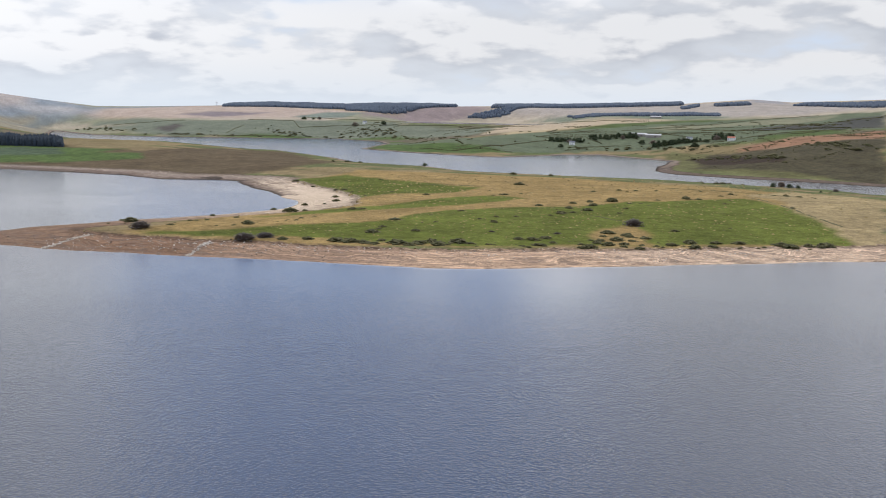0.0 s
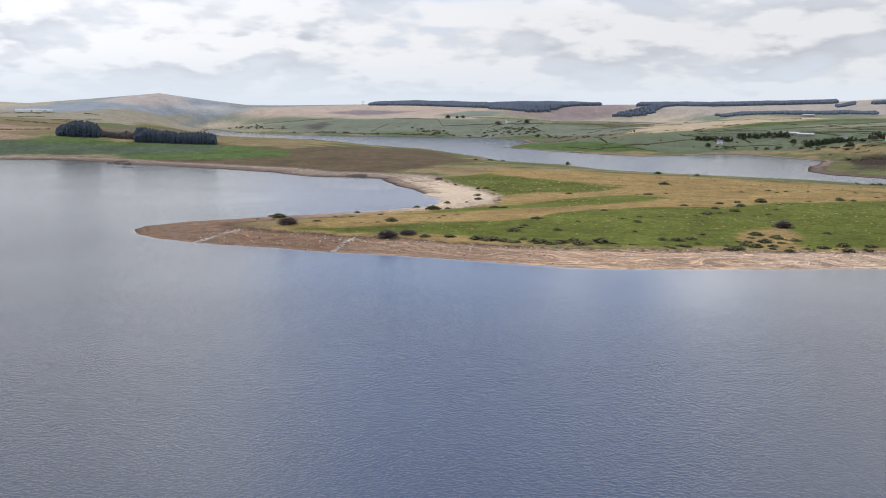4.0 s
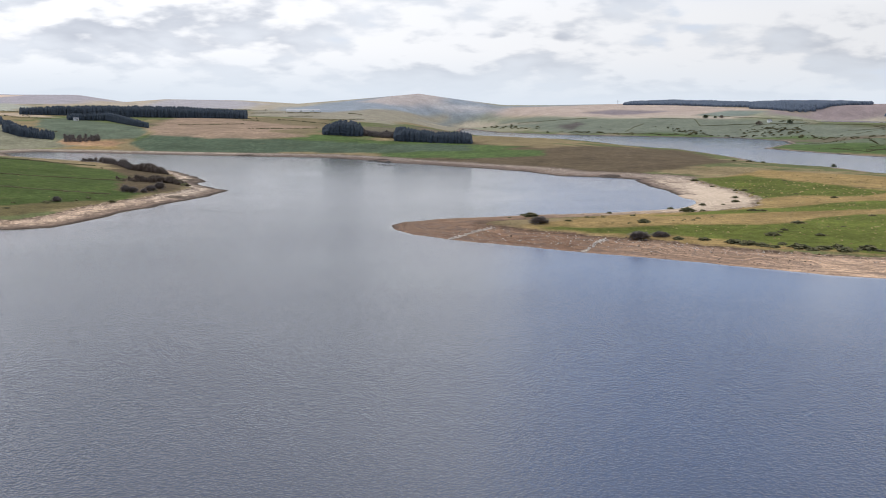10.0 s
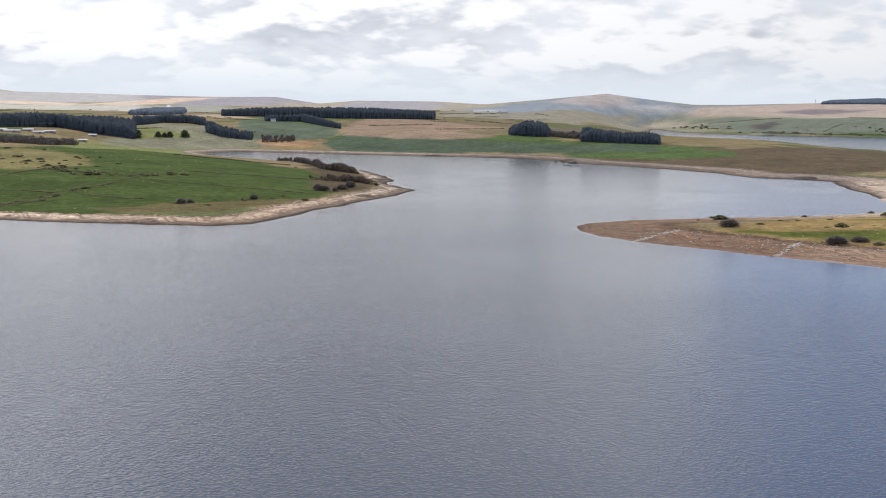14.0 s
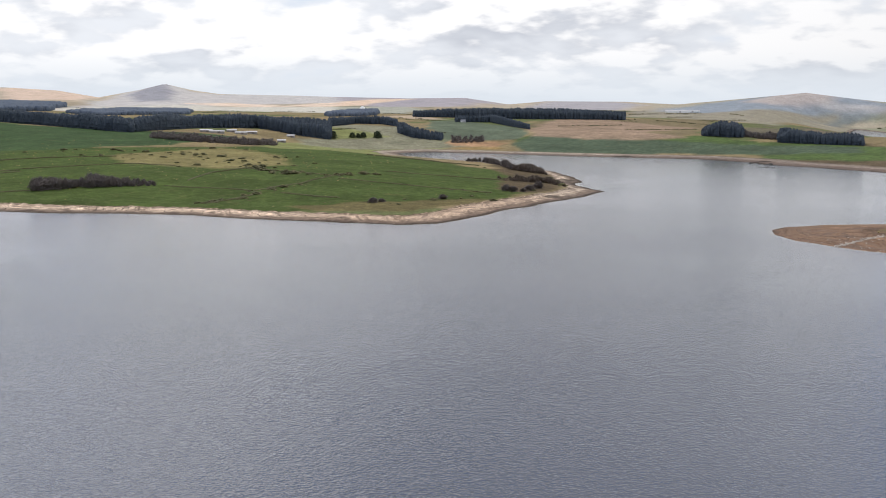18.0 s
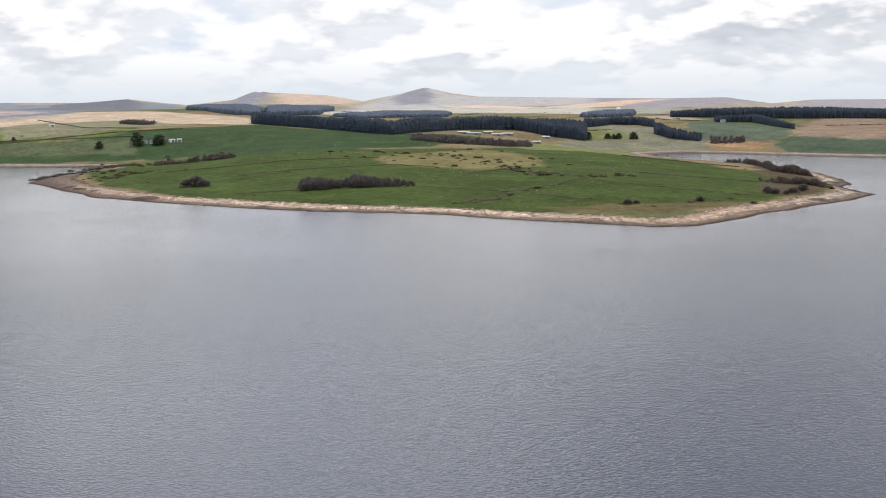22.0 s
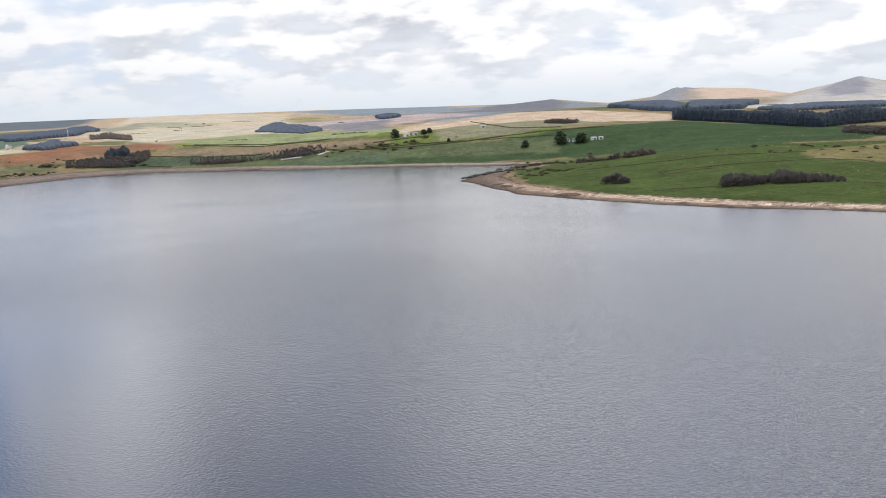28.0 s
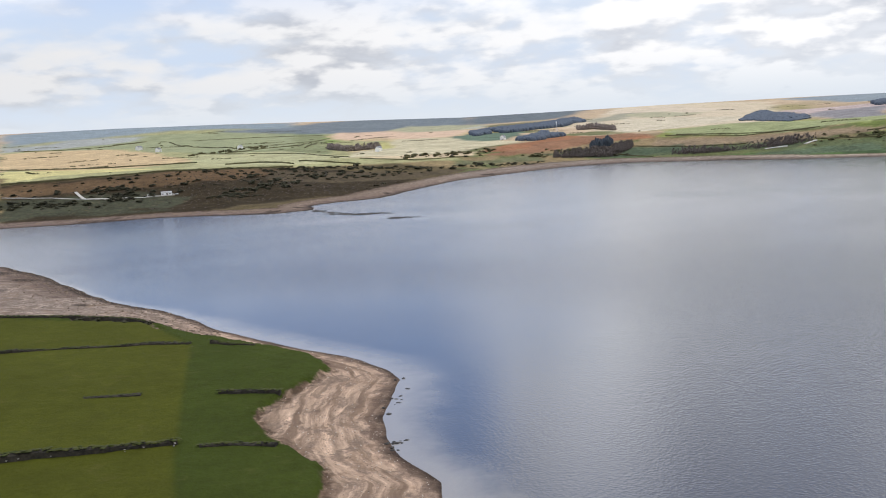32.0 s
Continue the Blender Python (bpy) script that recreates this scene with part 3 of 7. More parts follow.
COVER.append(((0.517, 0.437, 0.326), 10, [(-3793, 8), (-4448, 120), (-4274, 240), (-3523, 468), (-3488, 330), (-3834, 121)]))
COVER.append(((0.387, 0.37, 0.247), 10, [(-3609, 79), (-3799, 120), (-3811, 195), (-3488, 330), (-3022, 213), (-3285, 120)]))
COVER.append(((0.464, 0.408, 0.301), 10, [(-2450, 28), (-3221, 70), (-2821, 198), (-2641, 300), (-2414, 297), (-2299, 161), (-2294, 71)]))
COVER.append(((0.241, 0.228, 0.232), 12, [(-2338, 420), (-2469, 467), (-2459, 534), (-2470, 602), (-2135, 520), (-2195, 445)]))
COVER.append(((0.263, 0.285, 0.142), 8, [(-2108, 117), (-2301, 217), (-2309, 306), (-2188, 403), (-2171, 491), (-2164, 527), (-1816, 443), (-1787, 337), (-1820, 241), (-1918, 134)]))
COVER.append(((0.221, 0.165, 0.106), 8, [(-1897, 95), (-1816, 214), (-1762, 324), (-1730, 421), (-1693, 412), (-1707, 314), (-1786, 167), (-1845, 84)]))
COVER.append(((0.084, 0.112, 0.067), 8, [(-1772, -7), (-1842, 56), (-1814, 126), (-1764, 127), (-1772, 54)]))
COVER.append(((0.084, 0.112, 0.067), 8, [(-1666, 196), (-1645, 271), (-1623, 395), (-1562, 380), (-1598, 279)]))
# hazed colour for the outermost fields
COVER.append(((0.311, 0.321, 0.298), 12, [(-3198, -1798), (-3372, -1702), (-3511, -1633), (-3609, -1498), (-3421, -1459), (-3156, -1559), (-2786, -1567)]))
COVER.append(((0.39, 0.379, 0.215), 8, [(-2107, -797), (-2185, -625), (-1884, -440), (-1563, -399), (-1488, -508), (-1797, -671)]))
COVER.append(((0.056, 0.061, 0.008), 2, [(-442, -336), (-421, -244), (-414, -179), (-361, -140), (-279, -112), (-239, -98), (-201, -84), (-174, -127), (-233, -195)]))
COVER.append(((0.045, 0.060, 0.010), 2, [(-414, -176), (-389, -150), (-369, -117), (-354, -99), (-328, -85), (-293, -89), (-267, -90), (-251, -85), (-243, -77), (-229, -63), (-208, -58), (-187, -55), (-185, -77), (-239, -98), (-279, -112), (-361, -140)]))
GORSE_SPIT = [(-220, 756, 4), (-203, 718, 11.3), (-167, 678, 7.1), (-164, 716, 4.5), (-160, 717, 4.5), (-154, 721, 5.2), (-139, 677, 3.5), (-161, 771, 4), (-129, 680, 4.2), (-139, 742, 5.3), (-122, 687, 9.2), (-156, 1164, 8.3), (-128, 1081, 4.4), (-102, 1037, 5.3), (-94, 1035, 7.4), (-84, 1009, 5.1), (-90, 920, 6.5), (-113, 896, 5.5), (-97, 895, 3.6), (-132, 858, 5.3), (-112, 806, 10.3), (-102, 812, 5), (-68, 820, 8.3), (-61, 820, 6.6), (-32, 711, 8.6), (-9, 740, 4.5), (11, 775, 6.3), (-14, 699, 3.5), (12, 706, 2.9), (31, 704, 6.4), (-91, 623, 7.9), (-77, 625, 7.6), (-60, 618, 10.7)]
GORSE_SPIT_SHORE = [(-51, 618, 8.1), (-44, 611, 8.1), (-43, 654, 9.9), (-35, 621, 6.9), (-26, 611, 11.1), (-14, 612, 9.9), (-4, 607, 9.2), (7, 617, 11.2), (14, 615, 6.8), (27, 614, 4.3), (42, 635, 7.1), (51, 635, 9.7), (58, 642, 7.8), (46, 607, 4.3), (-48, 1005, 5.1), (-67, 1160, 4.7), (50, 941, 8.6), (-158, 1563, 7.9), (-144, 1641, 10), (-126, 1645, 8.3), (80, 1327, 9.4), (71, 1075, 10.9), (69, 818, 7.5), (121, 1290, 7.9)]
GORSE_SPIT_FIELD = [(88, 792, 6.4), (79, 758, 9.2), (88, 766, 6.2), (99, 780, 10.3), (96, 839, 6.8), (110, 849, 6.9), (128, 858, 12.3), (108, 818, 8.3), (120, 767, 5.5), (98, 670, 10.3), (99, 642, 9.2), (101, 627, 7.7), (84, 640, 4.6), (118, 653, 8), (142, 687, 7.1), (194, 897, 9.3), (203, 894, 6.5), (284, 1233, 5.1), (300, 1239, 7.7), (311, 1256, 7.8), (322, 1270, 6.6), (331, 1247, 5.2), (259, 833, 6.2), (87, 715, 3.6), (98, 702, 2.9), (129, 797, 5.7), (203, 712, 3), (175, 698, 2.9), (181, 706, 3.7), (122, 621, 3.2), (389, 1129, 3.6), (308, 1351, 5.6)]
GORSE_HEADLAND = [(-1385, 612, 10.7), (-1098, 637, 6.4), (-1070, 492, 7.1), (-795, 423, 5.5), (-1091, 679, 9.1), (-1087, 691, 6.5), (-1053, 716, 10.3), (-1039, 714, 7.6), (-1008, 647, 8.5), (-1065, 662, 5.1), (-948, 655, 4.7), (-1005, 791, 6.5), (-899, 740, 9.4), (-885, 710, 6.9), (-837, 682, 6.5), (-805, 639, 4.2), (-975, 836, 6.5), (-794, 684, 9.5), (-788, 669, 5.2), (-864, 780, 8.2), (-853, 785, 5.9), (-856, 803, 5.9), (-756, 682, 7.2), (-732, 674, 8), (-713, 674, 6.9), (-683, 675, 7.8), (-688, 693, 6.9), (-697, 736, 7.2), (-652, 597, 10.7), (-653, 589, 6.2), (-656, 565, 6.1), (-660, 602, 4.5)]
GORSE_HEADLAND_SHORE = [(-664, 624, 4.6), (-658, 627, 3.7), (-615, 577, 3.4), (-580, 576, 5.8), (-575, 580, 5), (-632, 504, 7.4), (-627, 510, 5.7), (-636, 537, 5.9), (-577, 531, 3.2), (-538, 580, 7.2), (-526, 582, 4), (-635, 677, 2.8), (-617, 691, 3.7), (-568, 702, 6.4), (-565, 713, 7.4), (-549, 711, 6.4), (-590, 696, 2.8), (-506, 675, 8.5), (-570, 831, 6.1), (-566, 848, 7.2), (-555, 844, 9.2), (-531, 766, 6.6), (-532, 736, 5.5), (-623, 880, 8.7), (-620, 922, 7.9), (-741, 973, 6.2), (-732, 890, 3.5)]
GORSE_POINT = [(-1293, 467, 9.7), (-1310, 482, 11.3), (-1305, 489, 12.7), (-1314, 501, 12.8), (-1325, 514, 11.5), (-1320, 521, 12.9), (-1323, 530, 11.5), (-1322, 538, 10.1), (-1163, 440, 11.3), (-1176, 455, 12.7), (-1107, 436, 13.2), (-1122, 448, 14.7), (-1099, 447, 13.2), (-1079, 414, 10.5), (-1070, 419, 9.3), (-1056, 396, 8), (-1113, 412, 8.4), (-1265, 526, 6.9), (-1288, 545, 8.5), (-1288, 554, 8.5), (-1098, 466, 7.2), (-1102, 478, 6.1), (-1135, 502, 6.3), (-1179, 422, 6.3), (-1379, 521, 7.4), (-981, 413, 5.4), (-1011, 444, 4.5)]
GORSE_MOOR = [(-1091, -607, 13.9), (-1091, -591, 13.8), (-1086, -570, 16.1), (-1081, -555, 12.3), (-1083, -501, 6), (-1111, -498, 9.8), (-1100, -438, 4.8), (-1149, -625, 4), (-1120, -596, 6.4), (-1345, -611, 4.5), (-1150, -534, 6.4), (-1140, -491, 3.8), (-1231, -536, 4.1), (-1365, -448, 5.8), (-1185, -432, 6.4), (-1196, -423, 6.4), (-1135, -371, 9.7), (-1300, -430, 4.2), (-1214, -370, 15.4), (-1279, -375, 17.5), (-1219, -349, 15.4), (-1183, -374, 12.5), (-1267, -352, 13.3), (-1248, -330, 11.7), (-1159, -391, 9.9)]
GORSE_MOOR_SHORE = [(-1391, -356, 10.2), (-1348, -331, 9.8), (-1500, -336, 12.4), (-1526, -318, 12.6), (-1561, -284, 11.2), (-1554, -251, 15.9), (-1542, -233, 12.6), (-1573, -205, 16), (-1616, -198, 14.8), (-1652, -173, 16.8), (-1660, -157, 15.2), (-1661, -182, 11.8), (-1490, -381, 7.8), (-1523, -357, 7.9), (-1298, -261, 9.4), (-1338, -259, 8.3), (-1686, -134, 10.3), (-1738, -226, 12.4), (-1746, -205, 10.7), (-1771, -185, 9), (-1785, 1, 12.6), (-1781, 28, 14.4), (-1781, 45, 12.6)]
WILLOWS = [(-181, 662, 15.6), (-112, 621, 14.7), (-102, 631, 11.6), (120, 708, 16), (67, 662, 6.1), (28, 663, 4.7)]
WILLOWS_HEADLAND = [(-908, 418, 14.1), (-905, 425, 18.2), (-895, 427, 15), (-543, 743, 10.2), (-537, 745, 10.2), (-536, 575, 7.9), (-536, 584, 6.4), (-530, 645, 8.4), (-536, 766, 11.3), (-541, 786, 11.6), (-531, 750, 7.4), (-790, 469, 15.8), (-788, 474, 16.7), (-786, 480, 14.9)]
THICKET_LONG = [(-789, 465), (-774, 491), (-755, 516), (-738, 538)]
THICKET_FOOT = [(-1235, 529), (-1187, 546), (-1172, 565), (-1173, 599)]
THICKET_TIP = [(-873, 1109), (-844, 1108), (-786, 1065), (-716, 989)]
SCRUB_BACK = [(-722, 996), (-683, 975), (-648, 956)]
SCRUB_FRONT = [(-620, 836), (-594, 840), (-578, 852), (-544, 832)]
ROW_SPIT = [(-51, 613), (15, 609), (71, 617), (142, 630), (232, 645)]
ROW_SPIT_INNER = [(-208, 708), (-156, 705), (-117, 688), (-94, 732), (-55, 811)]
ROW_SPIT_MID = [(-51, 654), (-31, 661), (59, 740), (144, 827), (209, 873)]
ROW_SPIT_KNOLL = [(81, 631), (97, 644), (111, 664), (111, 630)]
ROW_SPIT_BACK = [(-76, 978), (51, 947), (153, 993), (311, 964)]
ROW_HEAD_KNOLL = [(-977, 669), (-986, 748), (-863, 725), (-795, 718), (-865, 643)]
ROW_HEAD_HEDGE = [(-792, 679), (-739, 660), (-711, 661), (-678, 677), (-679, 727)]
ROW_HEAD_FOOT = [(-635, 501), (-633, 542), (-653, 589), (-652, 619)]
ROW_HEAD_SHORE = [(-555, 548), (-530, 592), (-527, 652), (-525, 704)]
ROW_POINT = [(-1293, 467), (-1315, 501), (-1322, 538), (-1253, 566)]
ROW_POINT_LOW = [(-1083, 403), (-1089, 424), (-1098, 447), (-1102, 465)]
# scrub along far shores and slopes
FAR_SCRUB = []
FAR_SCRUB.append([(-1185, 3681), (-1052, 3483), (-917, 3313)])
FAR_SCRUB.append([(-843, 3221), (-636, 3241), (-446, 3285)])
FAR_SCRUB.append([(-446, 3285), (-250, 3306), (-146, 3227)])
FAR_SCRUB.append([(-144, 3190), (55, 2726)])
FAR_SCRUB.append([(250, 2365), (425, 2347), (497, 2146)])
FAR_SCRUB.append([(696, 2667), (843, 2756), (1189, 3342), (1322, 3393)])
FAR_SCRUB.append([(787, 2801), (1083, 3274), (1345, 3453)])
FAR_SCRUB.append([(447, 1970), (497, 1931), (474, 1592)])
FAR_SCRUB.append([(628, 1950), (603, 1687), (630, 1609)])
FAR_SCRUB.append([(-524, 3359), (-487, 3338), (-437, 3342)])
FAR_SCRUB.append([(-325, 3398), (-254, 3360), (-148, 3258)])
FAR_SCRUB.append([(-1772, -113), (-1830, -43), (-1839, 50)])
FAR_SCRUB.append([(-2079, -776), (-2189, -751), (-2469, -747)])
FAR_SCRUB.append([(-1707, -297), (-1797, -222), (-1839, -172)])
FAR_SCRUB.append([(-1691, 311), (-1660, 423), (-1678, 462)])
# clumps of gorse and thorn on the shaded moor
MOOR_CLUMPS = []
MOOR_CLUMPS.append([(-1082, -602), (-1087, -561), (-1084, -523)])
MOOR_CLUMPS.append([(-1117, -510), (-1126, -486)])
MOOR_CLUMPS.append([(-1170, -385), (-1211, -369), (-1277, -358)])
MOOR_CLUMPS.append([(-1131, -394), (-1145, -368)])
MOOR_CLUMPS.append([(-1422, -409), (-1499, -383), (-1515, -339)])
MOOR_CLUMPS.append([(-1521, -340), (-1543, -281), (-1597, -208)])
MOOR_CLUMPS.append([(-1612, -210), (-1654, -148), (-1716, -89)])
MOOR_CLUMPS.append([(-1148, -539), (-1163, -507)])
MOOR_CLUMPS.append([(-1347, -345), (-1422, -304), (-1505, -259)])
CARR_KNOLL = [(-2582, -44), (-2580, -2), (-2458, 38)]
WALL_LINE = [(-215, 595), (-203, 639)]
WALL_LINE_INNER = [(-133, 571), (-130, 614)]
ROCKS_POINT = [(-1170, 368), (-1201, 396), (-1214, 428), (-1232, 459)]
ROW_MOOR = [(-1066, -594), (-1076, -538), (-1155, -485), (-1228, -407), (-1418, -363), (-1549, -282)]
ROW_MOOR_TOP = [(-1134, -630), (-1181, -561), (-1251, -475), (-1426, -395)]
SCRUB = [(-566, 852, 13.4), (-551, 839, 11.2), (-576, 856, 11.5)]
TREES_SPIT = [(-30, 1580, 7.2), (343, 1171, 7.4), (360, 1199, 8.9), (366, 1191, 7.6), (373, 1184, 6.3), (401, 1149, 6.2), (372, 1108, 3.5)]
TREES_NORTH = [(-1304, 1304, 11.2), (-1303, 1348, 9.5), (-1301, 1360, 8.6), (-1299, 1370, 9.5), (-1290, 1396, 13.4), (-749, 1065, 5.3)]
TREES_FARM = [(-1493, 615, 16.3), (-1479, 641, 16.3), (-1509, 567, 9.8), (-1730, 478, 9.1), (-1731, 431, 12.6), (-1736, 489, 9.1), (-1637, 491, 5.2)]
TREES_EAST = [(289, 2446, 14.9), (265, 2422, 12.3), (326, 2471, 12.6), (358, 2482, 12.7), (388, 2473, 12.7), (418, 2469, 12.7), (416, 2389, 14.7), (436, 2369, 17), (457, 2356, 14.6), (476, 2349, 14.5), (495, 2344, 14.5), (490, 2212, 16), (524, 2268, 14.1), (546, 2268, 16.5), (560, 2253, 16.4), (241, 2357, 14.4), (-282, 3466, 21.1), (-458, 3611, 18.4), (-428, 3616, 11), (-410, 3618, 16.6), (-189, 3358, 17)]
# far plantations: height of the trees, outline
FORESTS = []
FORESTS.append((11, [(-834, 4144), (-812, 4365), (-684, 4387), (-390, 4247), (-363, 3999), (-551, 4055)]))
FORESTS.append((13, [(-358, 3948), (-374, 4165), (-323, 4269), (-158, 4437), (20, 4440), (36, 4254), (-105, 4109), (-276, 3913)]))
FORESTS.append((12, [(161, 4160), (198, 4436), (462, 4416), (901, 4348), (859, 4112), (432, 4128), (270, 4178)]))
FORESTS.append((12, [(56, 4042), (111, 4084), (205, 4129), (357, 4220), (223, 4073), (162, 4059)]))
FORESTS.append((10, [(822, 3964), (912, 4075), (892, 3984), (821, 3893)]))
FORESTS.append((12, [(948, 3995), (1063, 3979), (1044, 3890), (944, 3934)]))
FORESTS.append((11, [(1201, 3907), (1269, 3968), (1404, 3903), (1498, 3852), (1443, 3710), (1251, 3851)]))
FORESTS.append((9, [(409, 3900), (513, 3799), (758, 3694), (877, 3634), (865, 3585), (501, 3711)]))
FORESTS.append((12, [(-2383, 1104), (-2790, 1338), (-2798, 1478), (-2128, 1157), (-2016, 1084), (-2108, 1061)]))
FORESTS.append((12, [(-2542, 1394), (-2821, 1598), (-2697, 1690), (-1989, 1206), (-2022, 1112)]))
FORESTS.append((9, [(-1945, 1219), (-2039, 1409), (-2467, 1914), (-1858, 1441), (-1845, 1221)]))
FORESTS.append((11, [(-3025, -302), (-3169, -165), (-3583, -78), (-3235, -35), (-2805, -76), (-2630, -217)]))
FORESTS.append((10, [(-2165, -153), (-2491, -118), (-2328, -62), (-2125, -112)]))
FORESTS.append((4, [(-2380, 290), (-2652, 358), (-2710, 385), (-2555, 385), (-2375, 421), (-2266, 409), (-2235, 370)]))
FORESTS.append((10, [(-2570, 592), (-2648, 644), (-2529, 649), (-2493, 593)]))
FORESTS.append((9, [(-2714, -306), (-3055, -305), (-2642, -245), (-2419, -261)]))
FORESTS.append((12, [(-1720, 1704), (-2002, 2161), (-1658, 1790), (-1670, 1662)]))
WOOD_LAKE = [(-836, 1682), (-809, 1688), (-770, 1691)]
WOOD_LAKE_BELT = [(-694, 1656), (-647, 1648), (-601, 1637), (-561, 1637)]
WOOD_LAKE_GAP = [(-778, 1708), (-740, 1693), (-707, 1686)]
WOOD_HILL = [(-1568, 1809), (-1486, 1867), (-1371, 1913), (-1286, 1987), (-1186, 2034)]
WOOD_HILL_SPUR = [(-1397, 1739), (-1344, 1786), (-1160, 1654)]
WOOD_LONG = [(-1742, 929), (-1562, 942), (-1384, 928), (-1331, 936)]
WOOD_WORKS = [(-1345, 952), (-1460, 1155), (-1444, 1264), (-1354, 1259), (-1295, 1286)]
WOOD_BELT = [(-1445, 1435), (-1482, 1539), (-1433, 1565), (-1375, 1541)]
WOOD_BELT_END = [(-1307, 1469), (-1261, 1450), (-1201, 1460)]
WOOD_DAM = [(-1847, -12), (-1853, 7), (-1869, 25)]
CARR_DAM = [(-1758, -68), (-1764, -29), (-1774, 19), (-1842, 55)]
CARR_SHORE = [(-1734, 112), (-1712, 156), (-1702, 213), (-1689, 262), (-1686, 314)]
CARR_WORKS = [(-1212, 883), (-1124, 889), (-1065, 913), (-1071, 967)]
CARR_FIELD = [(-2146, -521), (-2063, -460), (-2111, -415)]
CARR_INLET = [(-1173, 1452), (-1144, 1463), (-1131, 1481)]
CARR_HILL = [(-1874, 743), (-1788, 745), (-1786, 766)]
HEDGES = []
HEDGES.append((1.5, [(-1074, 460), (-1044, 509), (-1029, 587), (-971, 664)]))
HEDGES.append((1.5, [(-940, 485), (-943, 509), (-929, 535)]))
HEDGES.append((1.5, [(-817, 416), (-804, 447), (-789, 469)]))
HEDGES.append((1.5, [(-938, 540), (-915, 581), (-891, 622), (-839, 636)]))
HEDGES.append((1.5, [(-732, 544), (-685, 564), (-657, 569)]))
HEDGES.append((1.5, [(-657, 569), (-658, 593), (-657, 624), (-678, 677), (-684, 704)]))
HEDGES.append((1.5, [(-773, 663), (-731, 667), (-678, 677)]))
HEDGES.append((1.5, [(-629, 502), (-633, 531), (-642, 562)]))
HEDGES.append((1.5, [(-630, 574), (-593, 574), (-575, 580)]))
HEDGES.append((1.5, [(-660, 666), (-616, 687), (-571, 706), (-536, 716)]))
HEDGES.append((1.5, [(-699, 764), (-652, 805), (-614, 840)]))
HEDGES.append((1.5, [(-907, 962), (-849, 996), (-778, 1012)]))
HEDGES.append((1.5, [(-743, 575), (-769, 621), (-776, 666)]))
HEDGES.append((1.6, [(-1700, 316), (-1654, 394), (-1622, 509), (-1604, 631), (-1587, 727)]))
HEDGES.append((1.6, [(-1707, 389), (-1708, 444), (-1704, 480)]))
HEDGES.append((1.6, [(-1819, -29), (-1804, 20), (-1740, 84)]))
HEDGES.append((1.6, [(-920, 477), (-926, 504), (-915, 527)]))
HEDGES.append((1.6, [(-1938, 114), (-1817, 229), (-1793, 344)]))
HEDGES.append((1, [(254, 928), (258, 864), (256, 792), (261, 730)]))
HEDGES.append((1, [(97, 752), (110, 734), (122, 721)]))
HEDGES.append((1, [(-19, 1083), (8, 1070), (35, 1046)]))
HEDGES.append((1, [(209, 1052), (259, 1022), (300, 958)]))
HEDGES.append((2.2, [(-1886, -1064), (-1799, -913), (-1727, -779), (-1763, -649)]))
HEDGES.append((2.2, [(-2823, -1523), (-3061, -1444), (-3346, -1409)]))
HEDGES.append((2.2, [(-3303, -1300), (-2724, -999), (-2336, -756)]))
HEDGES.append((2.2, [(-1628, -441), (-1590, -381), (-1578, -336)]))
HEDGES.append((2.2, [(-1186, -671), (-1213, -617), (-1247, -570), (-1325, -503), (-1489, -412)]))
HEDGES.append((2.2, [(-2131, -725), (-2301, -695), (-2390, -645)]))
HEDGES.append((2.2, [(-2245, -595), (-2455, -623)]))
HEDGES.append((2.2, [(-3215, -1444), (-3390, -1409)]))
HEDGES.append((2.2, [(-1605, -547), (-1654, -510), (-1539, -425)]))
HEDGES.append((1.5, [(-451, 3447), (-402, 3475), (-352, 3498), (-300, 3501), (-248, 3432), (-198, 3359), (-151, 3326)]))
HEDGES.append((1.5, [(-464, 3691), (-399, 3661), (-336, 3633), (-273, 3614), (-225, 3623), (-180, 3683), (-133, 3755)]))
HEDGES.append((1.5, [(-321, 3362), (-300, 3377), (-277, 3374), (-254, 3367), (-218, 3324), (-183, 3295), (-148, 3264)]))
HEDGES.append((1.5, [(68, 2245), (104, 2299), (143, 2364), (182, 2416), (209, 2448), (236, 2474), (264, 2498)]))
HEDGES.append((1.5, [(263, 2369), (309, 2390), (354, 2396), (397, 2390)]))
HEDGES.append((1.5, [(439, 2819), (524, 2901), (612, 2977), (720, 3123), (821, 3320), (894, 3386), (967, 3448), (1040, 3498), (1112, 3544), (1179, 3568)]))
HEDGES.append((1.5, [(529, 2929), (583, 2836), (637, 2759), (677, 2644), (733, 2687), (793, 2741), (855, 2794)]))
HEDGES.append((1.5, [(-645, 3286), (-642, 3315), (-638, 3338), (-635, 3363), (-629, 3386), (-623, 3407), (-617, 3426)]))
HEDGES.append((1.5, [(-151, 3326), (-94, 3285), (-39, 3243), (16, 3217), (68, 3169), (118, 3067), (165, 2991)]))
HEDGES.append((1.5, [(203, 2526), (262, 2653), (327, 2792), (390, 2881)]))
HEDGES.append((1.5, [(-792, 3211), (-730, 3225), (-668, 3237), (-605, 3251), (-552, 3256), (-499, 3269), (-446, 3285)]))
HEDGES.append((1.5, [(705, 2650), (767, 2714), (837, 2798), (942, 2981), (1123, 3311), (1230, 3395), (1321, 3427)]))
HEDGES.append((1.5, [(109, 3118), (186, 3185), (315, 3854), (401, 3812), (456, 3499), (537, 3457), (628, 3481)]))
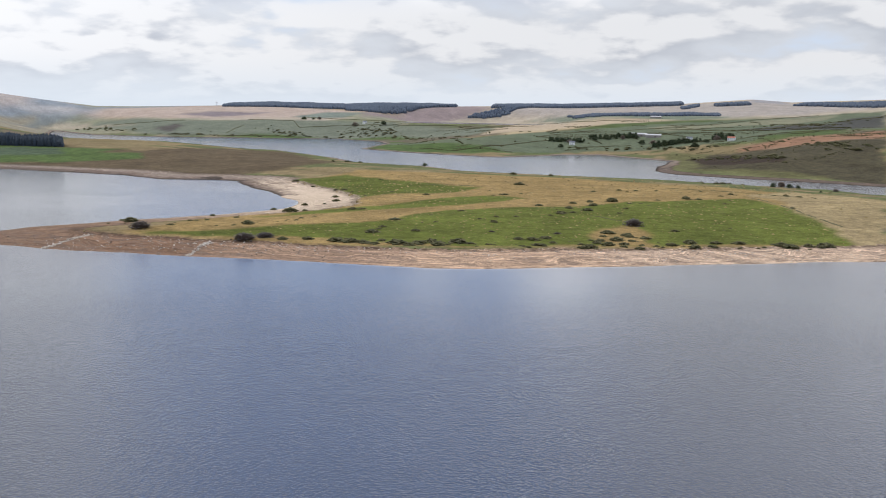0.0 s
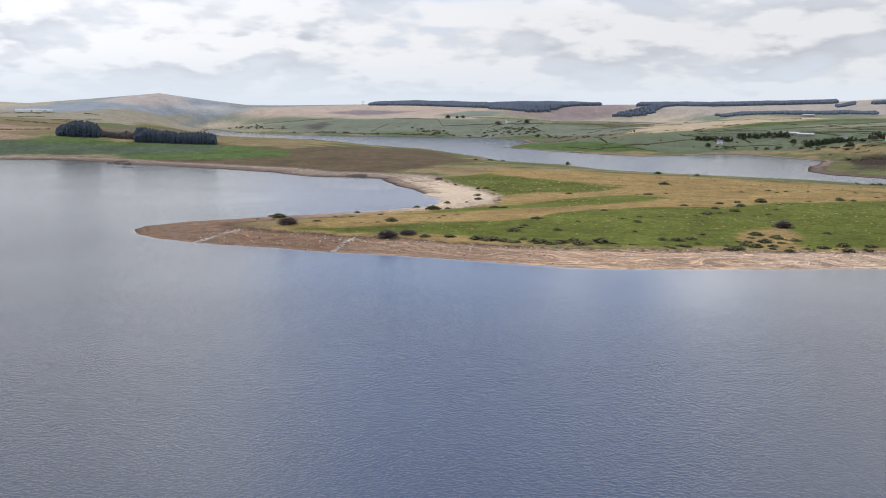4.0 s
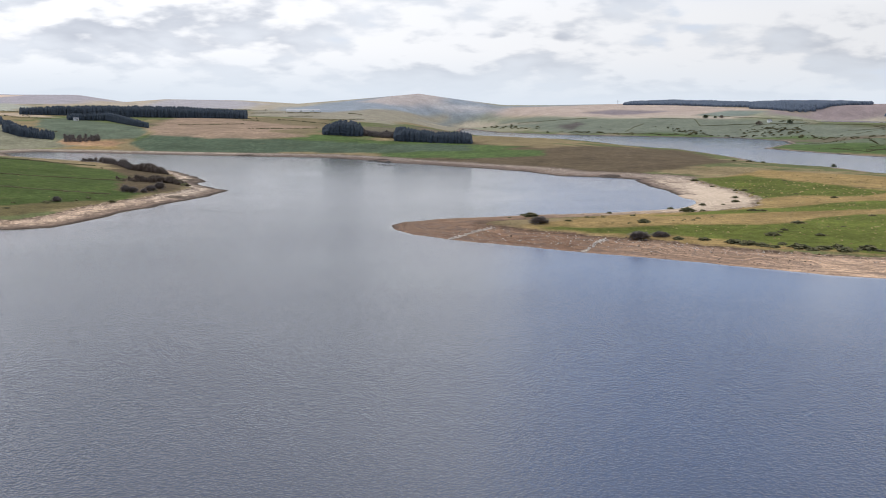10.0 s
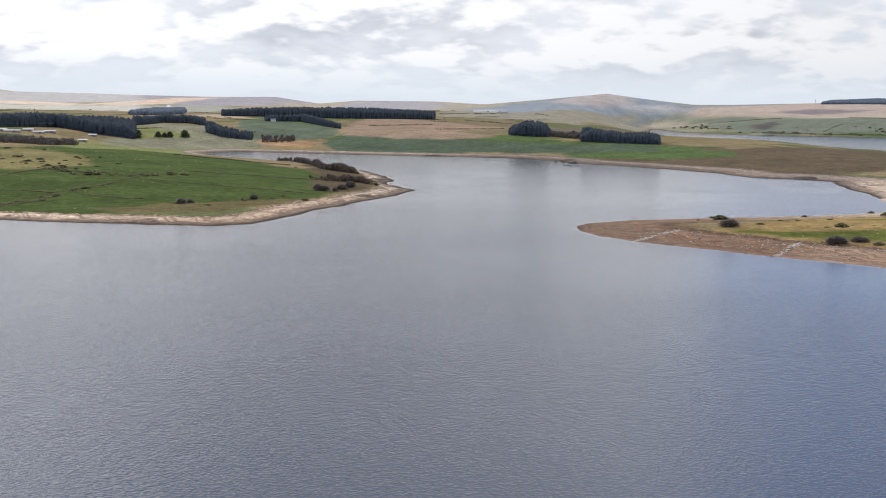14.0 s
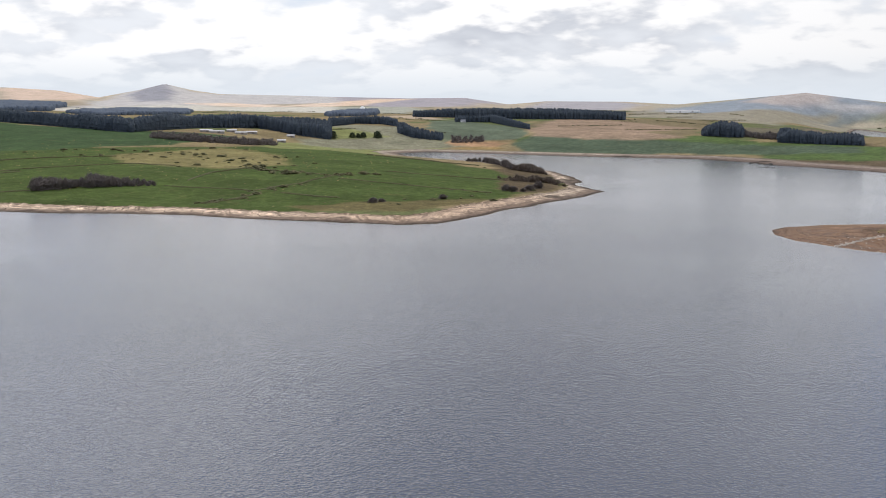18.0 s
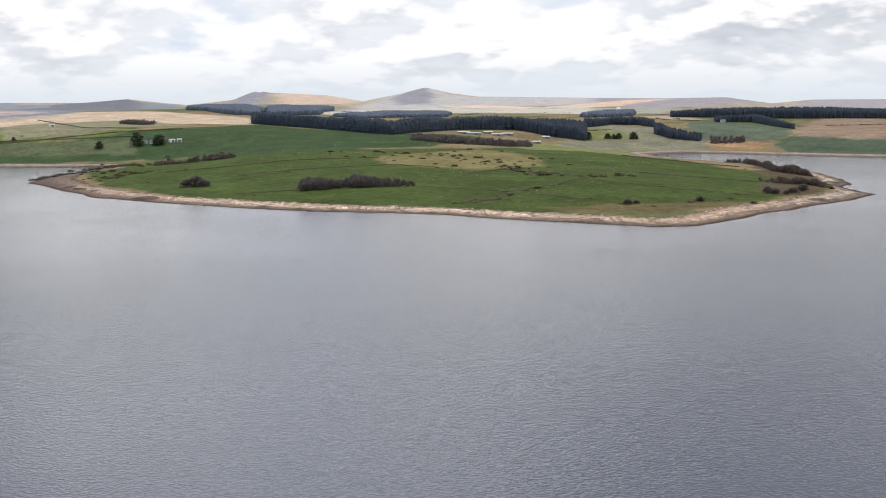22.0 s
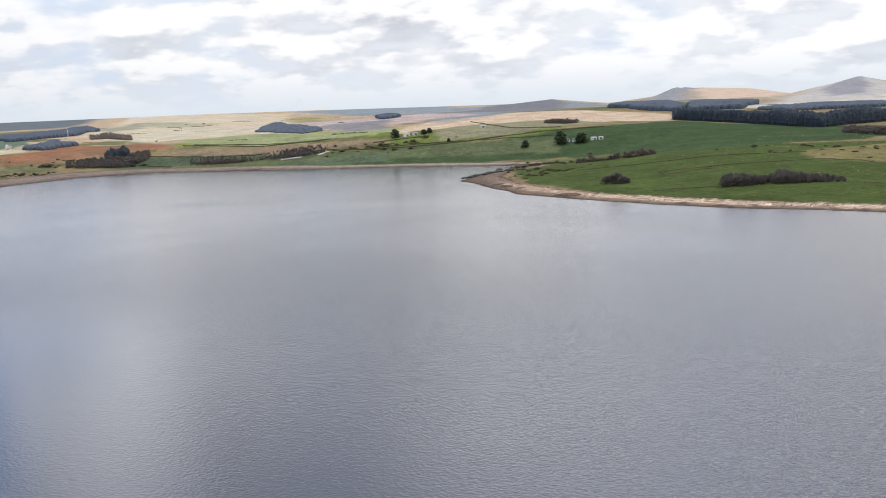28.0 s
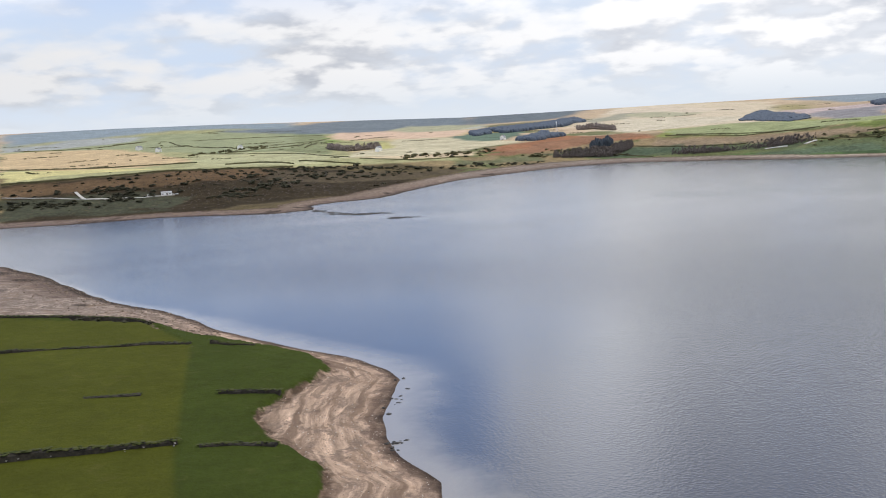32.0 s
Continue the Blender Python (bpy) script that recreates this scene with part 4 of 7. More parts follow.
HEDGES.append((1.5, [(-631, 3583), (-580, 3564), (-533, 3572), (-486, 3574), (-472, 3517), (-461, 3477), (-451, 3447)]))
HEDGES.append((1.5, [(-1073, 3615), (-995, 3554), (-927, 3520), (-867, 3518), (-849, 3518), (-832, 3520), (-816, 3528)]))
HEDGES.append((1.5, [(615, 3146), (615, 2988), (619, 2871), (627, 2775), (664, 2755), (695, 2715), (724, 2672)]))
HEDGES.append((1.5, [(542, 2247), (582, 2240), (628, 2259), (711, 2400), (762, 2411), (816, 2428), (874, 2454)]))
HEDGES.append((1.5, [(-2148, -801), (-2109, -717), (-2089, -641), (-2050, -561), (-1952, -502), (-1853, -446), (-1720, -385)]))
HEDGES.append((1.5, [(-2332, -633), (-2444, -654), (-2786, -735), (-2960, -770), (-2974, -767), (-2991, -763), (-3009, -760), (-3040, -757), (-3083, -756), (-3142, -759)]))
HEDGES.append((1.5, [(-2151, -722), (-2226, -737), (-2290, -749), (-2416, -780), (-2448, -770), (-2494, -763), (-2853, -849), (-2939, -826), (-2971, -786), (-3000, -743)]))
HEDGES.append((1.5, [(-1679, 369), (-1672, 387), (-1664, 405), (-1660, 423), (-1648, 462), (-1633, 500), (-1615, 535), (-1592, 573), (-1570, 610), (-1550, 647)]))
HEDGES.append((1.5, [(-1934, 132), (-1899, 167), (-1865, 202), (-1837, 236), (-1818, 264), (-1803, 293), (-1785, 320)]))
HEDGES.append((1.5, [(-2158, 694), (-2062, 691), (-1852, 646), (-1695, 614), (-1676, 635), (-1654, 655), (-1636, 676)]))
HEDGES.append((1.5, [(-1858, 51), (-1840, 81), (-1821, 111), (-1792, 139), (-1774, 168), (-1761, 196), (-1746, 224)]))
HEDGES.append((1.5, [(-3407, -1267), (-3435, -1208), (-3462, -1149), (-3498, -1092), (-3516, -1021), (-3552, -955), (-3581, -886)]))
HEDGES.append((1.5, [(-1673, -358), (-1664, -329), (-1664, -301), (-1666, -274), (-1698, -250), (-1726, -226), (-1757, -200)]))
BANKS = []
BANKS.append((2, [(-222, -140), (-224, -134), (-228, -128), (-231, -119), (-233, -113), (-236, -106), (-240, -98)]))
BANKS.append((1.5, [(-239, -92), (-241, -85), (-240, -75)]))
BANKS.append((1.2, [(-282, -141), (-284, -134), (-286, -127)]))
BANKS.append((1.6, [(-289, -105), (-291, -96), (-291, -88)]))
BANKS.append((1.5, [(-344, -209), (-347, -203), (-354, -188), (-357, -175), (-363, -159), (-365, -141)]))
BANKS.append((1.7, [(-426, -257), (-426, -247), (-425, -210), (-421, -196), (-414, -179)]))
BANKS.append((1.6, [(-365, -135), (-364, -127), (-366, -119)]))
BANKS.append((0.7, [(-272, -160), (-276, -153), (-280, -145)]))
FENCE = [(-361, -140), (-313, -123), (-279, -112), (-253, -103), (-226, -93), (-201, -84)]
TRACK = [(-1141, -448), (-1123, -478), (-1115, -506), (-1108, -534), (-1143, -561)]
TRACK_SPUR = [(-1108, -534), (-1115, -569), (-1114, -632)]
ROCKS = [(-1010, -261), (-974, -236), (-946, -214), (-944, -199), (-944, -188)]
ROCKS_OUT = [(-892, -169), (-888, -160), (-889, -150)]
SHORE_STONES = [(-320, -60), (-307, -58), (-297, -58), (-294, -58), (-285, -57), (-255, -50), (-254, -49), (-256, -52), (-247, -49)]
ISLET = [(-616, 1390), (-594, 1369), (-579, 1363)]
OLD_POSTS = [(-674, 425), (-667, 436), (-658, 449), (-647, 461)]
ISLET_OUT = [(-577, 1312), (-557, 1311)]
HOUSES = [(566, 2232), (270, 2411), (510, 2360), (-255, 3502)]
SHEDS_EAST = [(431, 2515), (456, 2479), (662, 3565)]
SHEDS_WORKS = [(-1349, 1080), (-1329, 1084), (-1367, 1144), (-1336, 1137), (-1357, 1176), (-1367, 1284), (-1324, 1229), (-1219, 1113)]
HOUSES_NORTH = [(-1708, 1727), (-1384, 1746)]
DOME = [(-2207, 2325)]
GLASSHOUSE = [(-1347, 2568), (-1662, 3256)]
FARM_WEST = [(-1500, 629), (-1492, 637), (-1481, 661), (-1476, 670), (-1731, 431), (-1729, 449), (-1730, 464), (-1810, 604)]
HOUSES_SOUTH = [(-2501, -1060), (-2389, -968), (-2306, -752), (-1973, -388), (-2220, -185)]
MAST = [(-2489, -88)]
PYLON = [(-846, 4138)]
HUT = [(-1140, -457)]
CARS = [(-1132, -474), (-1143, -447), (-1143, -452)]
PALE_TRACK = [(-1685, 241), (-1681, 273)]
PALE_TRACK_UP = [(-1674, 296), (-1690, 316)]

# ---------------------------------------------------------------- ground sheet and water
def node_material(name):
    mat = bpy.data.materials.new(name)
    mat.use_nodes = True
    return mat, mat.node_tree, mat.node_tree.nodes["Principled BSDF"]


def chain(nt):
    """Short names to add and link shader nodes."""
    def add(kind, **inputs):
        n = nt.nodes.new("ShaderNode" + kind)
        for key, value in inputs.items():
            n.inputs[key.replace("_", " ")].default_value = value
        return n

    def value(op, a, b=0.0, clamp=False):
        n = nt.nodes.new("ShaderNodeMath")
        n.operation, n.use_clamp = op, clamp
        for i, v in enumerate((a, b)):
            if isinstance(v, (int, float)):
                n.inputs[i].default_value = v
            else:
                nt.links.new(v, n.inputs[i])
        return n.outputs[0]

    def span(v, a, b, c=0.0, d=1.0, soft=False):
        n = nt.nodes.new("ShaderNodeMapRange")
        n.interpolation_type = "SMOOTHSTEP" if soft else "LINEAR"
        for i, q in enumerate((a, b, c, d)):
            n.inputs[i + 1].default_value = q
        nt.links.new(v, n.inputs[0])
        return n.outputs[0]

    def blend(f, a, b, how="MIX"):
        n = nt.nodes.new("ShaderNodeMix")
        n.data_type, n.blend_type = "RGBA", how
        for i, v in ((0, f), (6, a), (7, b)):
            if isinstance(v, tuple):
                n.inputs[i].default_value = (*v, 1)
            elif isinstance(v, float):
                n.inputs[i].default_value = v
            else:
                nt.links.new(v, n.inputs[i])
        return n.outputs[2]

    def grain(vector, scale, detail=5, rough=0.6, distort=0.0):
        n = add("TexNoise", Scale=scale, Detail=detail, Roughness=rough, Distortion=distort)
        nt.links.new(vector, n.inputs["Vector"])
        return n.outputs["Fac"]

    def times(colour, factor):
        n = nt.nodes.new("ShaderNodeVectorMath")
        n.operation = "SCALE"
        nt.links.new(colour, n.inputs[0])
        nt.links.new(factor, n.inputs["Scale"])
        return n.outputs[0]

    return add, value, span, blend, grain, times


def ground_material():
    mat, nt, bsdf = node_material("moorland_ground")
    add, value, span, blend, grain, times = chain(nt)
    Lk = nt.links.new
    where = add("NewGeometry").outputs["Position"]

    def att(name, out="Color"):
        n = add("Attribute")
        n.attribute_name = name
        return n.outputs[out]

    # turf: tussocks, patches and large drifts of colour
    turf = att("cover")
    turf = times(turf, span(grain(where, 1.3, 5, 0.7), 0.3, 0.7, 0.68, 1.32))
    turf = times(turf, span(grain(where, 0.13, 6, 0.7), 0.34, 0.66, 0.74, 1.26))
    plain_turf = att("cover")
    turf = times(turf, span(grain(where, 0.42, 5, 0.72), 0.36, 0.64, 0.80, 1.20))
    turf = times(turf, span(grain(where, 0.022, 5, 0.6), 0.3, 0.7, 0.75, 1.25))
    dry = span(grain(where, 0.09, 8, 0.76, 0.6), 0.54, 0.68, 0.0, 0.24, True)
    turf = blend(dry, turf, (0.22, 0.17, 0.075))
    turf = blend(att("tussocky", "Fac"), plain_turf, turf)
    # bare shore: strand lines that follow the water's edge, stones and wet foot
    edge = value("ADD", att("bare", "Fac"), span(grain(where, 0.16, 6, 0.7), 0.3, 0.7, -0.07, 0.07))
    metres = value("ADD", att("metres", "Fac"), span(grain(where, 0.03, 5, 0.6), 0.3, 0.7, -1.8, 1.8))
    along = add("CombineXYZ")
    Lk(metres, along.inputs[0])
    strand = grain(along.outputs[0], 0.2, 4, 0.7)
    shore = att("stony")
    shore = times(shore, span(strand, 0.38, 0.62, 0.58, 1.32))
    even = shore
    shore = times(shore, span(grain(where, 0.55, 8, 0.82), 0.34, 0.66, 0.55, 1.42))
    shore = times(shore, span(grain(where, 1.7, 4, 0.75), 0.34, 0.66, 0.7, 1.3))
    shore = blend(att("rocky", "Fac"), even, shore)
    shore = times(shore, span(grain(along.outputs[0], 0.75, 4, 0.7), 0.34, 0.66, 0.82, 1.16))
    lie = add("VectorMath")
    lie.operation = "DOT_PRODUCT"
    Lk(where, lie.inputs[0])
    lie.inputs[1].default_value = (0.05, 0.05, 0.0)
    ledge = add("CombineXYZ")
    Lk(value("MULTIPLY", metres, 0.42), ledge.inputs[0])
    Lk(lie.outputs["Value"], ledge.inputs[1])
    shore = times(shore, span(grain(ledge.outputs[0], 1.0, 6, 0.72, 0.3), 0.36, 0.64, 0.68, 1.28))
    # broken bands of dark drift run along the shore
    drift = add("CombineXYZ")
    Lk(value("MULTIPLY", metres, 0.13), drift.inputs[0])
    Lk(value("MULTIPLY", lie.outputs["Value"], 0.9), drift.inputs[1])
    weed = value("MULTIPLY", span(grain(drift.outputs[0], 1.5, 5, 0.62, 0.4), 0.49, 0.585, 0.0, 0.85, True), span(grain(where, 0.5, 6, 0.75), 0.38, 0.58, 0.25, 1.0))
    shore = blend(weed, shore, (0.17, 0.125, 0.098))
    # the near beach bears long unbroken bands
    band = add("CombineXYZ")
    Lk(value("MULTIPLY", metres, 0.21), band.inputs[0])
    Lk(value("MULTIPLY", lie.outputs["Value"], 0.3), band.inputs[1])
    bands = value("MULTIPLY", span(grain(band.outputs[0], 1.0, 3, 0.55), 0.50, 0.60, 0.0, 0.75, True), span(att("rocky", "Fac"), 0.3, 0.55, 1.0, 0.0))
    shore = blend(bands, shore, (0.155, 0.105, 0.075))
    blotch = span(grain(where, 0.085, 6, 0.7, 0.4), 0.54, 0.66, 0.0, 0.55, True)
    shore = blend(blotch, shore, (0.22, 0.145, 0.095))
    shore = blend(span(att("rocky", "Fac"), 0.06, 0.30), blend(0.22, att("stony"), shore), shore)
    wet = span(value("ADD", att("dry", "Fac"), span(grain(where, 0.12, 5, 0.65), 0.3, 0.7, -0.16, 0.16)), 0.10, 0.46, 0.0, 1.0, True)
    shore = blend(wet, blend(0.55, times(shore, span(wet, 0.0, 1.0, 0.5, 1.0)), (0.135, 0.09, 0.068)), shore)
    foot = span(value("ADD", att("metres", "Fac"), span(grain(where, 0.15, 4), 0.3, 0.7, -2.0, 2.0)), 1.5, 7.0, 0.0, 1.0, True)
    shore = times(shore, span(foot, 0.0, 1.0, 0.36, 1.0))
    mask = span(edge, 0.97, 1.04, 0.0, 1.0, True)
    # the eroded lip of the turf shows dark soil, darkened further for its shadow
    lip = value("MULTIPLY", span(edge, 0.76, 0.94, 0.0, 0.9, True), span(grain(where, 0.25, 5, 0.7), 0.4, 0.6, 0.2, 1.0))
    shore = blend(lip, shore, (0.062, 0.041, 0.027))
    Lk(blend(mask, shore, turf), bsdf.inputs["Base Color"])
    Lk(span(wet, 0.0, 1.0, 0.75, 0.95), bsdf.inputs["Roughness"])
    bsdf.inputs["Specular IOR Level"].default_value = 0.04
    bump = add("Bump", Strength=0.7, Distance=0.9)
    Lk(grain(where, 0.7, 8, 0.7), bump.inputs["Height"])
    Lk(bump.outputs[0], bsdf.inputs["Normal"])
    return mat


def water_material():
    mat, nt, bsdf = node_material("lake_water")
    add, value, span, blend, grain, times = chain(nt)
    Lk = nt.links.new
    bsdf.inputs["IOR"].default_value = 1.41
    where = add("NewGeometry").outputs["Position"]

    def along(bearing):
        n = add("VectorMath")
        n.operation = "DOT_PRODUCT"
        Lk(where, n.inputs[0])
        n.inputs[1].default_value = (-math.sin(radians(bearing)), math.cos(radians(bearing)), 0)
        return n.outputs["Value"]

    # short separate wavelets on a gentle chop and a long low swell, calmer in the lee of the near shores
    n = add("Attribute")
    n.attribute_name = "fetch"
    open_water = span(n.outputs["Fac"], 5.0, 220.0, 0.12, 1.0, True)
    open_water = value("MULTIPLY", open_water, span(grain(where, 0.0045, 3, 0.55, 0.5), 0.4, 0.6, 0.75, 1.0, True))
    # waves also fade with distance from the camera, to fit the far water's look
    n = add("Attribute")
    n.attribute_name = "shelter"
    shelter = n.outputs["Fac"]
    open_water = value("MULTIPLY", open_water, span(shelter, 0.0, 1.0, 0.9, 0.22))
    prev = None
    for bearing, length, crest, lo, hi, dist in ((52, 0.8, 1.0, 0.3, 0.74, 0.15), (34, 1.9, 2.2, 0.3, 0.72, 0.085), (66, 9.0, 13.0, 0.3, 0.7, 0.03)):
        v = add("CombineXYZ")
        Lk(value("DIVIDE", along(bearing), length), v.inputs[0])
        Lk(value("DIVIDE", along(bearing + 90), crest), v.inputs[1])
        b = add("Bump", Strength=0.75, Distance=dist)
        Lk(value("MULTIPLY", span(grain(v.outputs[0], 1.0, 1.6, 0.5, 0.3), lo, hi, 0.0, 1.0, True), open_water), b.inputs["Height"])
        if prev:
            Lk(prev, b.inputs["Normal"])
        prev = b.outputs[0]
    Lk(prev, bsdf.inputs["Normal"])
    # the stony bed shows through the shallows, where the water also lies calm
    n = add("Attribute")
    n.attribute_name = "metres"
    shallow = span(value("ADD", n.outputs["Fac"], span(grain(where, 0.05, 4), 0.3, 0.7, -3.0, 3.0)), -19.0, -0.5, 0.0, 0.8, True)
    Lk(blend(shallow, (0.024, 0.036, 0.068), (0.30, 0.275, 0.24)), bsdf.inputs["Base Color"])
    # gusts roughen the surface in broad patches
    gust = span(grain(where, 0.006, 4, 0.6, 0.6), 0.35, 0.65, 0.10, 0.15)
    Lk(value("MULTIPLY", gust, span(shelter, 0.0, 1.0, 1.0, 1.1)), bsdf.inputs["Roughness"])
    return mat


# place, width of the bare shore
SHORE_WIDTHS = [(170, 616, 44), (14, 577, 50), (-76, 588, 45), (-123, 596, 48), (-200, 620, 52), (-250, 650, 62), (-748, 403, 30),
                (-631, 468, 26), (-488, 518, 30), (-489, 669, 30), (-520, 800, 30), (-560, 900, 26), (-536, 1391, 50),
                (-293, 1269, 55), (-1676, 128, 55), (-1494, 419, 35), (-1650, -57, 70), (-1042, -416, 30), (-1287, -236, 46),
                (-323, -73, 26)]
SHORE_WIDTHS += [(-259, -70, 34), (-377, -121, 17), (-420, -165, 18), (-503, -262, 70), (-600, -340, 85), (-979, 355, 34),
                (-1150, 380, 42), (389, 1429, 26), (-180, 2600, 14), (300, 2150, 16), (-500, 3200, 14), (340, 1650, 26),
                (100, 2050, 14), (-600, 2250, 22), (-250, 2000, 14), (200, 1400, 12), (-900, 2900, 14), (-150, 1150, 60)]
# place and base colour of the bare shore
SHORE_TINTS = [(150, 590, .57, .415, .29), (20, 560, .52, .355, .235), (-80, 580, .34, .225, .15), (-160, 600, .215, .128, .08),
               (-250, 640, .215, .135, .088), (-130, 900, .58, .46, .335), (-160, 1080, .60, .475, .35), (-300, 1240, .30, .24, .19),
               (-600, 1400, .26, .215, .175), (-1000, 1370, .38, .32, .25), (-520, 850, .48, .385, .29), (-480, 600, .54, .395, .275),
               (-620, 460, .66, .50, .36), (-760, 385, .66, .50, .36), (-900, 345, .48, .35, .25), (-1150, 370, .20, .15, .115), (-1500, 380, .38, .32, .25)]
SHORE_TINTS += [(-1650, 0, .25, .205, .17), (-1100, -260, .21, .16, .125), (-1000, -450, .18, .135, .11), (380, 1500, .13, .10, .078), (450, 1230, .13, .10, .078),
                (100, 2100, .26, .21, .17), (-500, 3200, .22, .18, .15), (-320, -70, .43, .308, .222), (-250, -60, .44, .315, .226), (-500, -260, .27, .215, .175)]


def ground_cover(x, y, d):
    """Colours of turf (haze, sun and cloud shade put in) and bare shore, and how far up the shore a place lies (1:
    where the turf begins).
    """
    r, bearing = np.hypot(x, y), np.degrees(np.arctan2(-x, y))
    n1, n2 = rough(x, y, 260, 31, 4), rough(x, y, 45, 32, 3)
    n3 = rough(x, y, 700, 33, 5)
    moor = np.stack([0.225 + 0.05 * n1, 0.17 + 0.03 * n1, 0.09 + 0.02 * n1], -1)
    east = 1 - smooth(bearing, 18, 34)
    # upland colour, blended in with distance, stands for haze
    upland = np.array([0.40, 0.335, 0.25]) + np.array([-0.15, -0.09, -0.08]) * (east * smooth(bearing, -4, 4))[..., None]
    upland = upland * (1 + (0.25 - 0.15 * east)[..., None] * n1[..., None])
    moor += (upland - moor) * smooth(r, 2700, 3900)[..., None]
    # beyond 1850 m to the west the turf is lightened as if sunlit
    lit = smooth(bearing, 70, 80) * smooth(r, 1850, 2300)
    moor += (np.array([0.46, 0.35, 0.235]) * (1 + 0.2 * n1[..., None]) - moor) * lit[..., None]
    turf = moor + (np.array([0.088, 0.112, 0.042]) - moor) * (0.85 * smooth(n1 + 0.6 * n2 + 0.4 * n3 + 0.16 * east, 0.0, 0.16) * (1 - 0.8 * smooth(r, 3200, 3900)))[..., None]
    heath = smooth(n3 + 0.5 * n1 - 0.2 * n2, 0.22, 0.34) * 0.75 * (1 - smooth(r, 3000, 3700))
    turf += (np.array([0.125, 0.10, 0.075]) - turf) * heath[..., None]
    edge = (9 * rough(x, y, 24, 36, 4) + 12 * rough(x, y, 70, 37, 3)) * smooth(r, 420, 520)
    lawn = np.full(x.shape, -60.0)
    turf[(r < 560) & (bearing > 85) & (bearing < 130)] = (0.036, 0.050, 0.008)
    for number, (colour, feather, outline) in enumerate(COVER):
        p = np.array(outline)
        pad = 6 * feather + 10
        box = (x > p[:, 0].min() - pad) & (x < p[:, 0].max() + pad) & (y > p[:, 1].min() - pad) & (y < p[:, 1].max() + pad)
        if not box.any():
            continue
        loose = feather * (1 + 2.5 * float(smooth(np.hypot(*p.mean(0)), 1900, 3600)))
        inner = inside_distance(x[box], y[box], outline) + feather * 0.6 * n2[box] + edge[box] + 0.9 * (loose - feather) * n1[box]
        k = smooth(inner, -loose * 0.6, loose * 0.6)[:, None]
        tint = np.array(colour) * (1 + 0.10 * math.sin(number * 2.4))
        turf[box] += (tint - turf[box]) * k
        if number >= len(COVER) - 2:
            lawn[box] = np.maximum(lawn[box], inside_distance(x[box], y[box], outline))
    lawn = np.where(lawn > -59, lawn + 1.5 + 1.2 * n2 + np.where(d < 42, 3.0 * rough(x, y, 15, 35, 3) + 1.4 * rough(x, y, 5, 39, 2), 6.0), lawn)
    width, total = np.zeros(x.shape), np.zeros(x.shape)
    for sx, sy, w in SHORE_WIDTHS:
        k = 1 / ((x - sx) ** 2 + (y - sy) ** 2 + 400) ** 2
        width += k * w
        total += k
    bare = d / (width / total)
    near = (r < 560) & (bearing > 88) & (bearing < 128) & (lawn > -59)
    bare[near] = np.where(d[near] > 0, 1 + np.clip(lawn[near] / 18, -0.9, 2), bare[near])
    stony, total = np.zeros((*x.shape, 3)), np.zeros(x.shape)
    for sx, sy, *c in SHORE_TINTS:
        k = 1 / ((x - sx) ** 2 + (y - sy) ** 2 + 400) ** 1.6
        stony += k[..., None] * np.array(c)
        total += k
    return turf, stony / total[..., None], bare


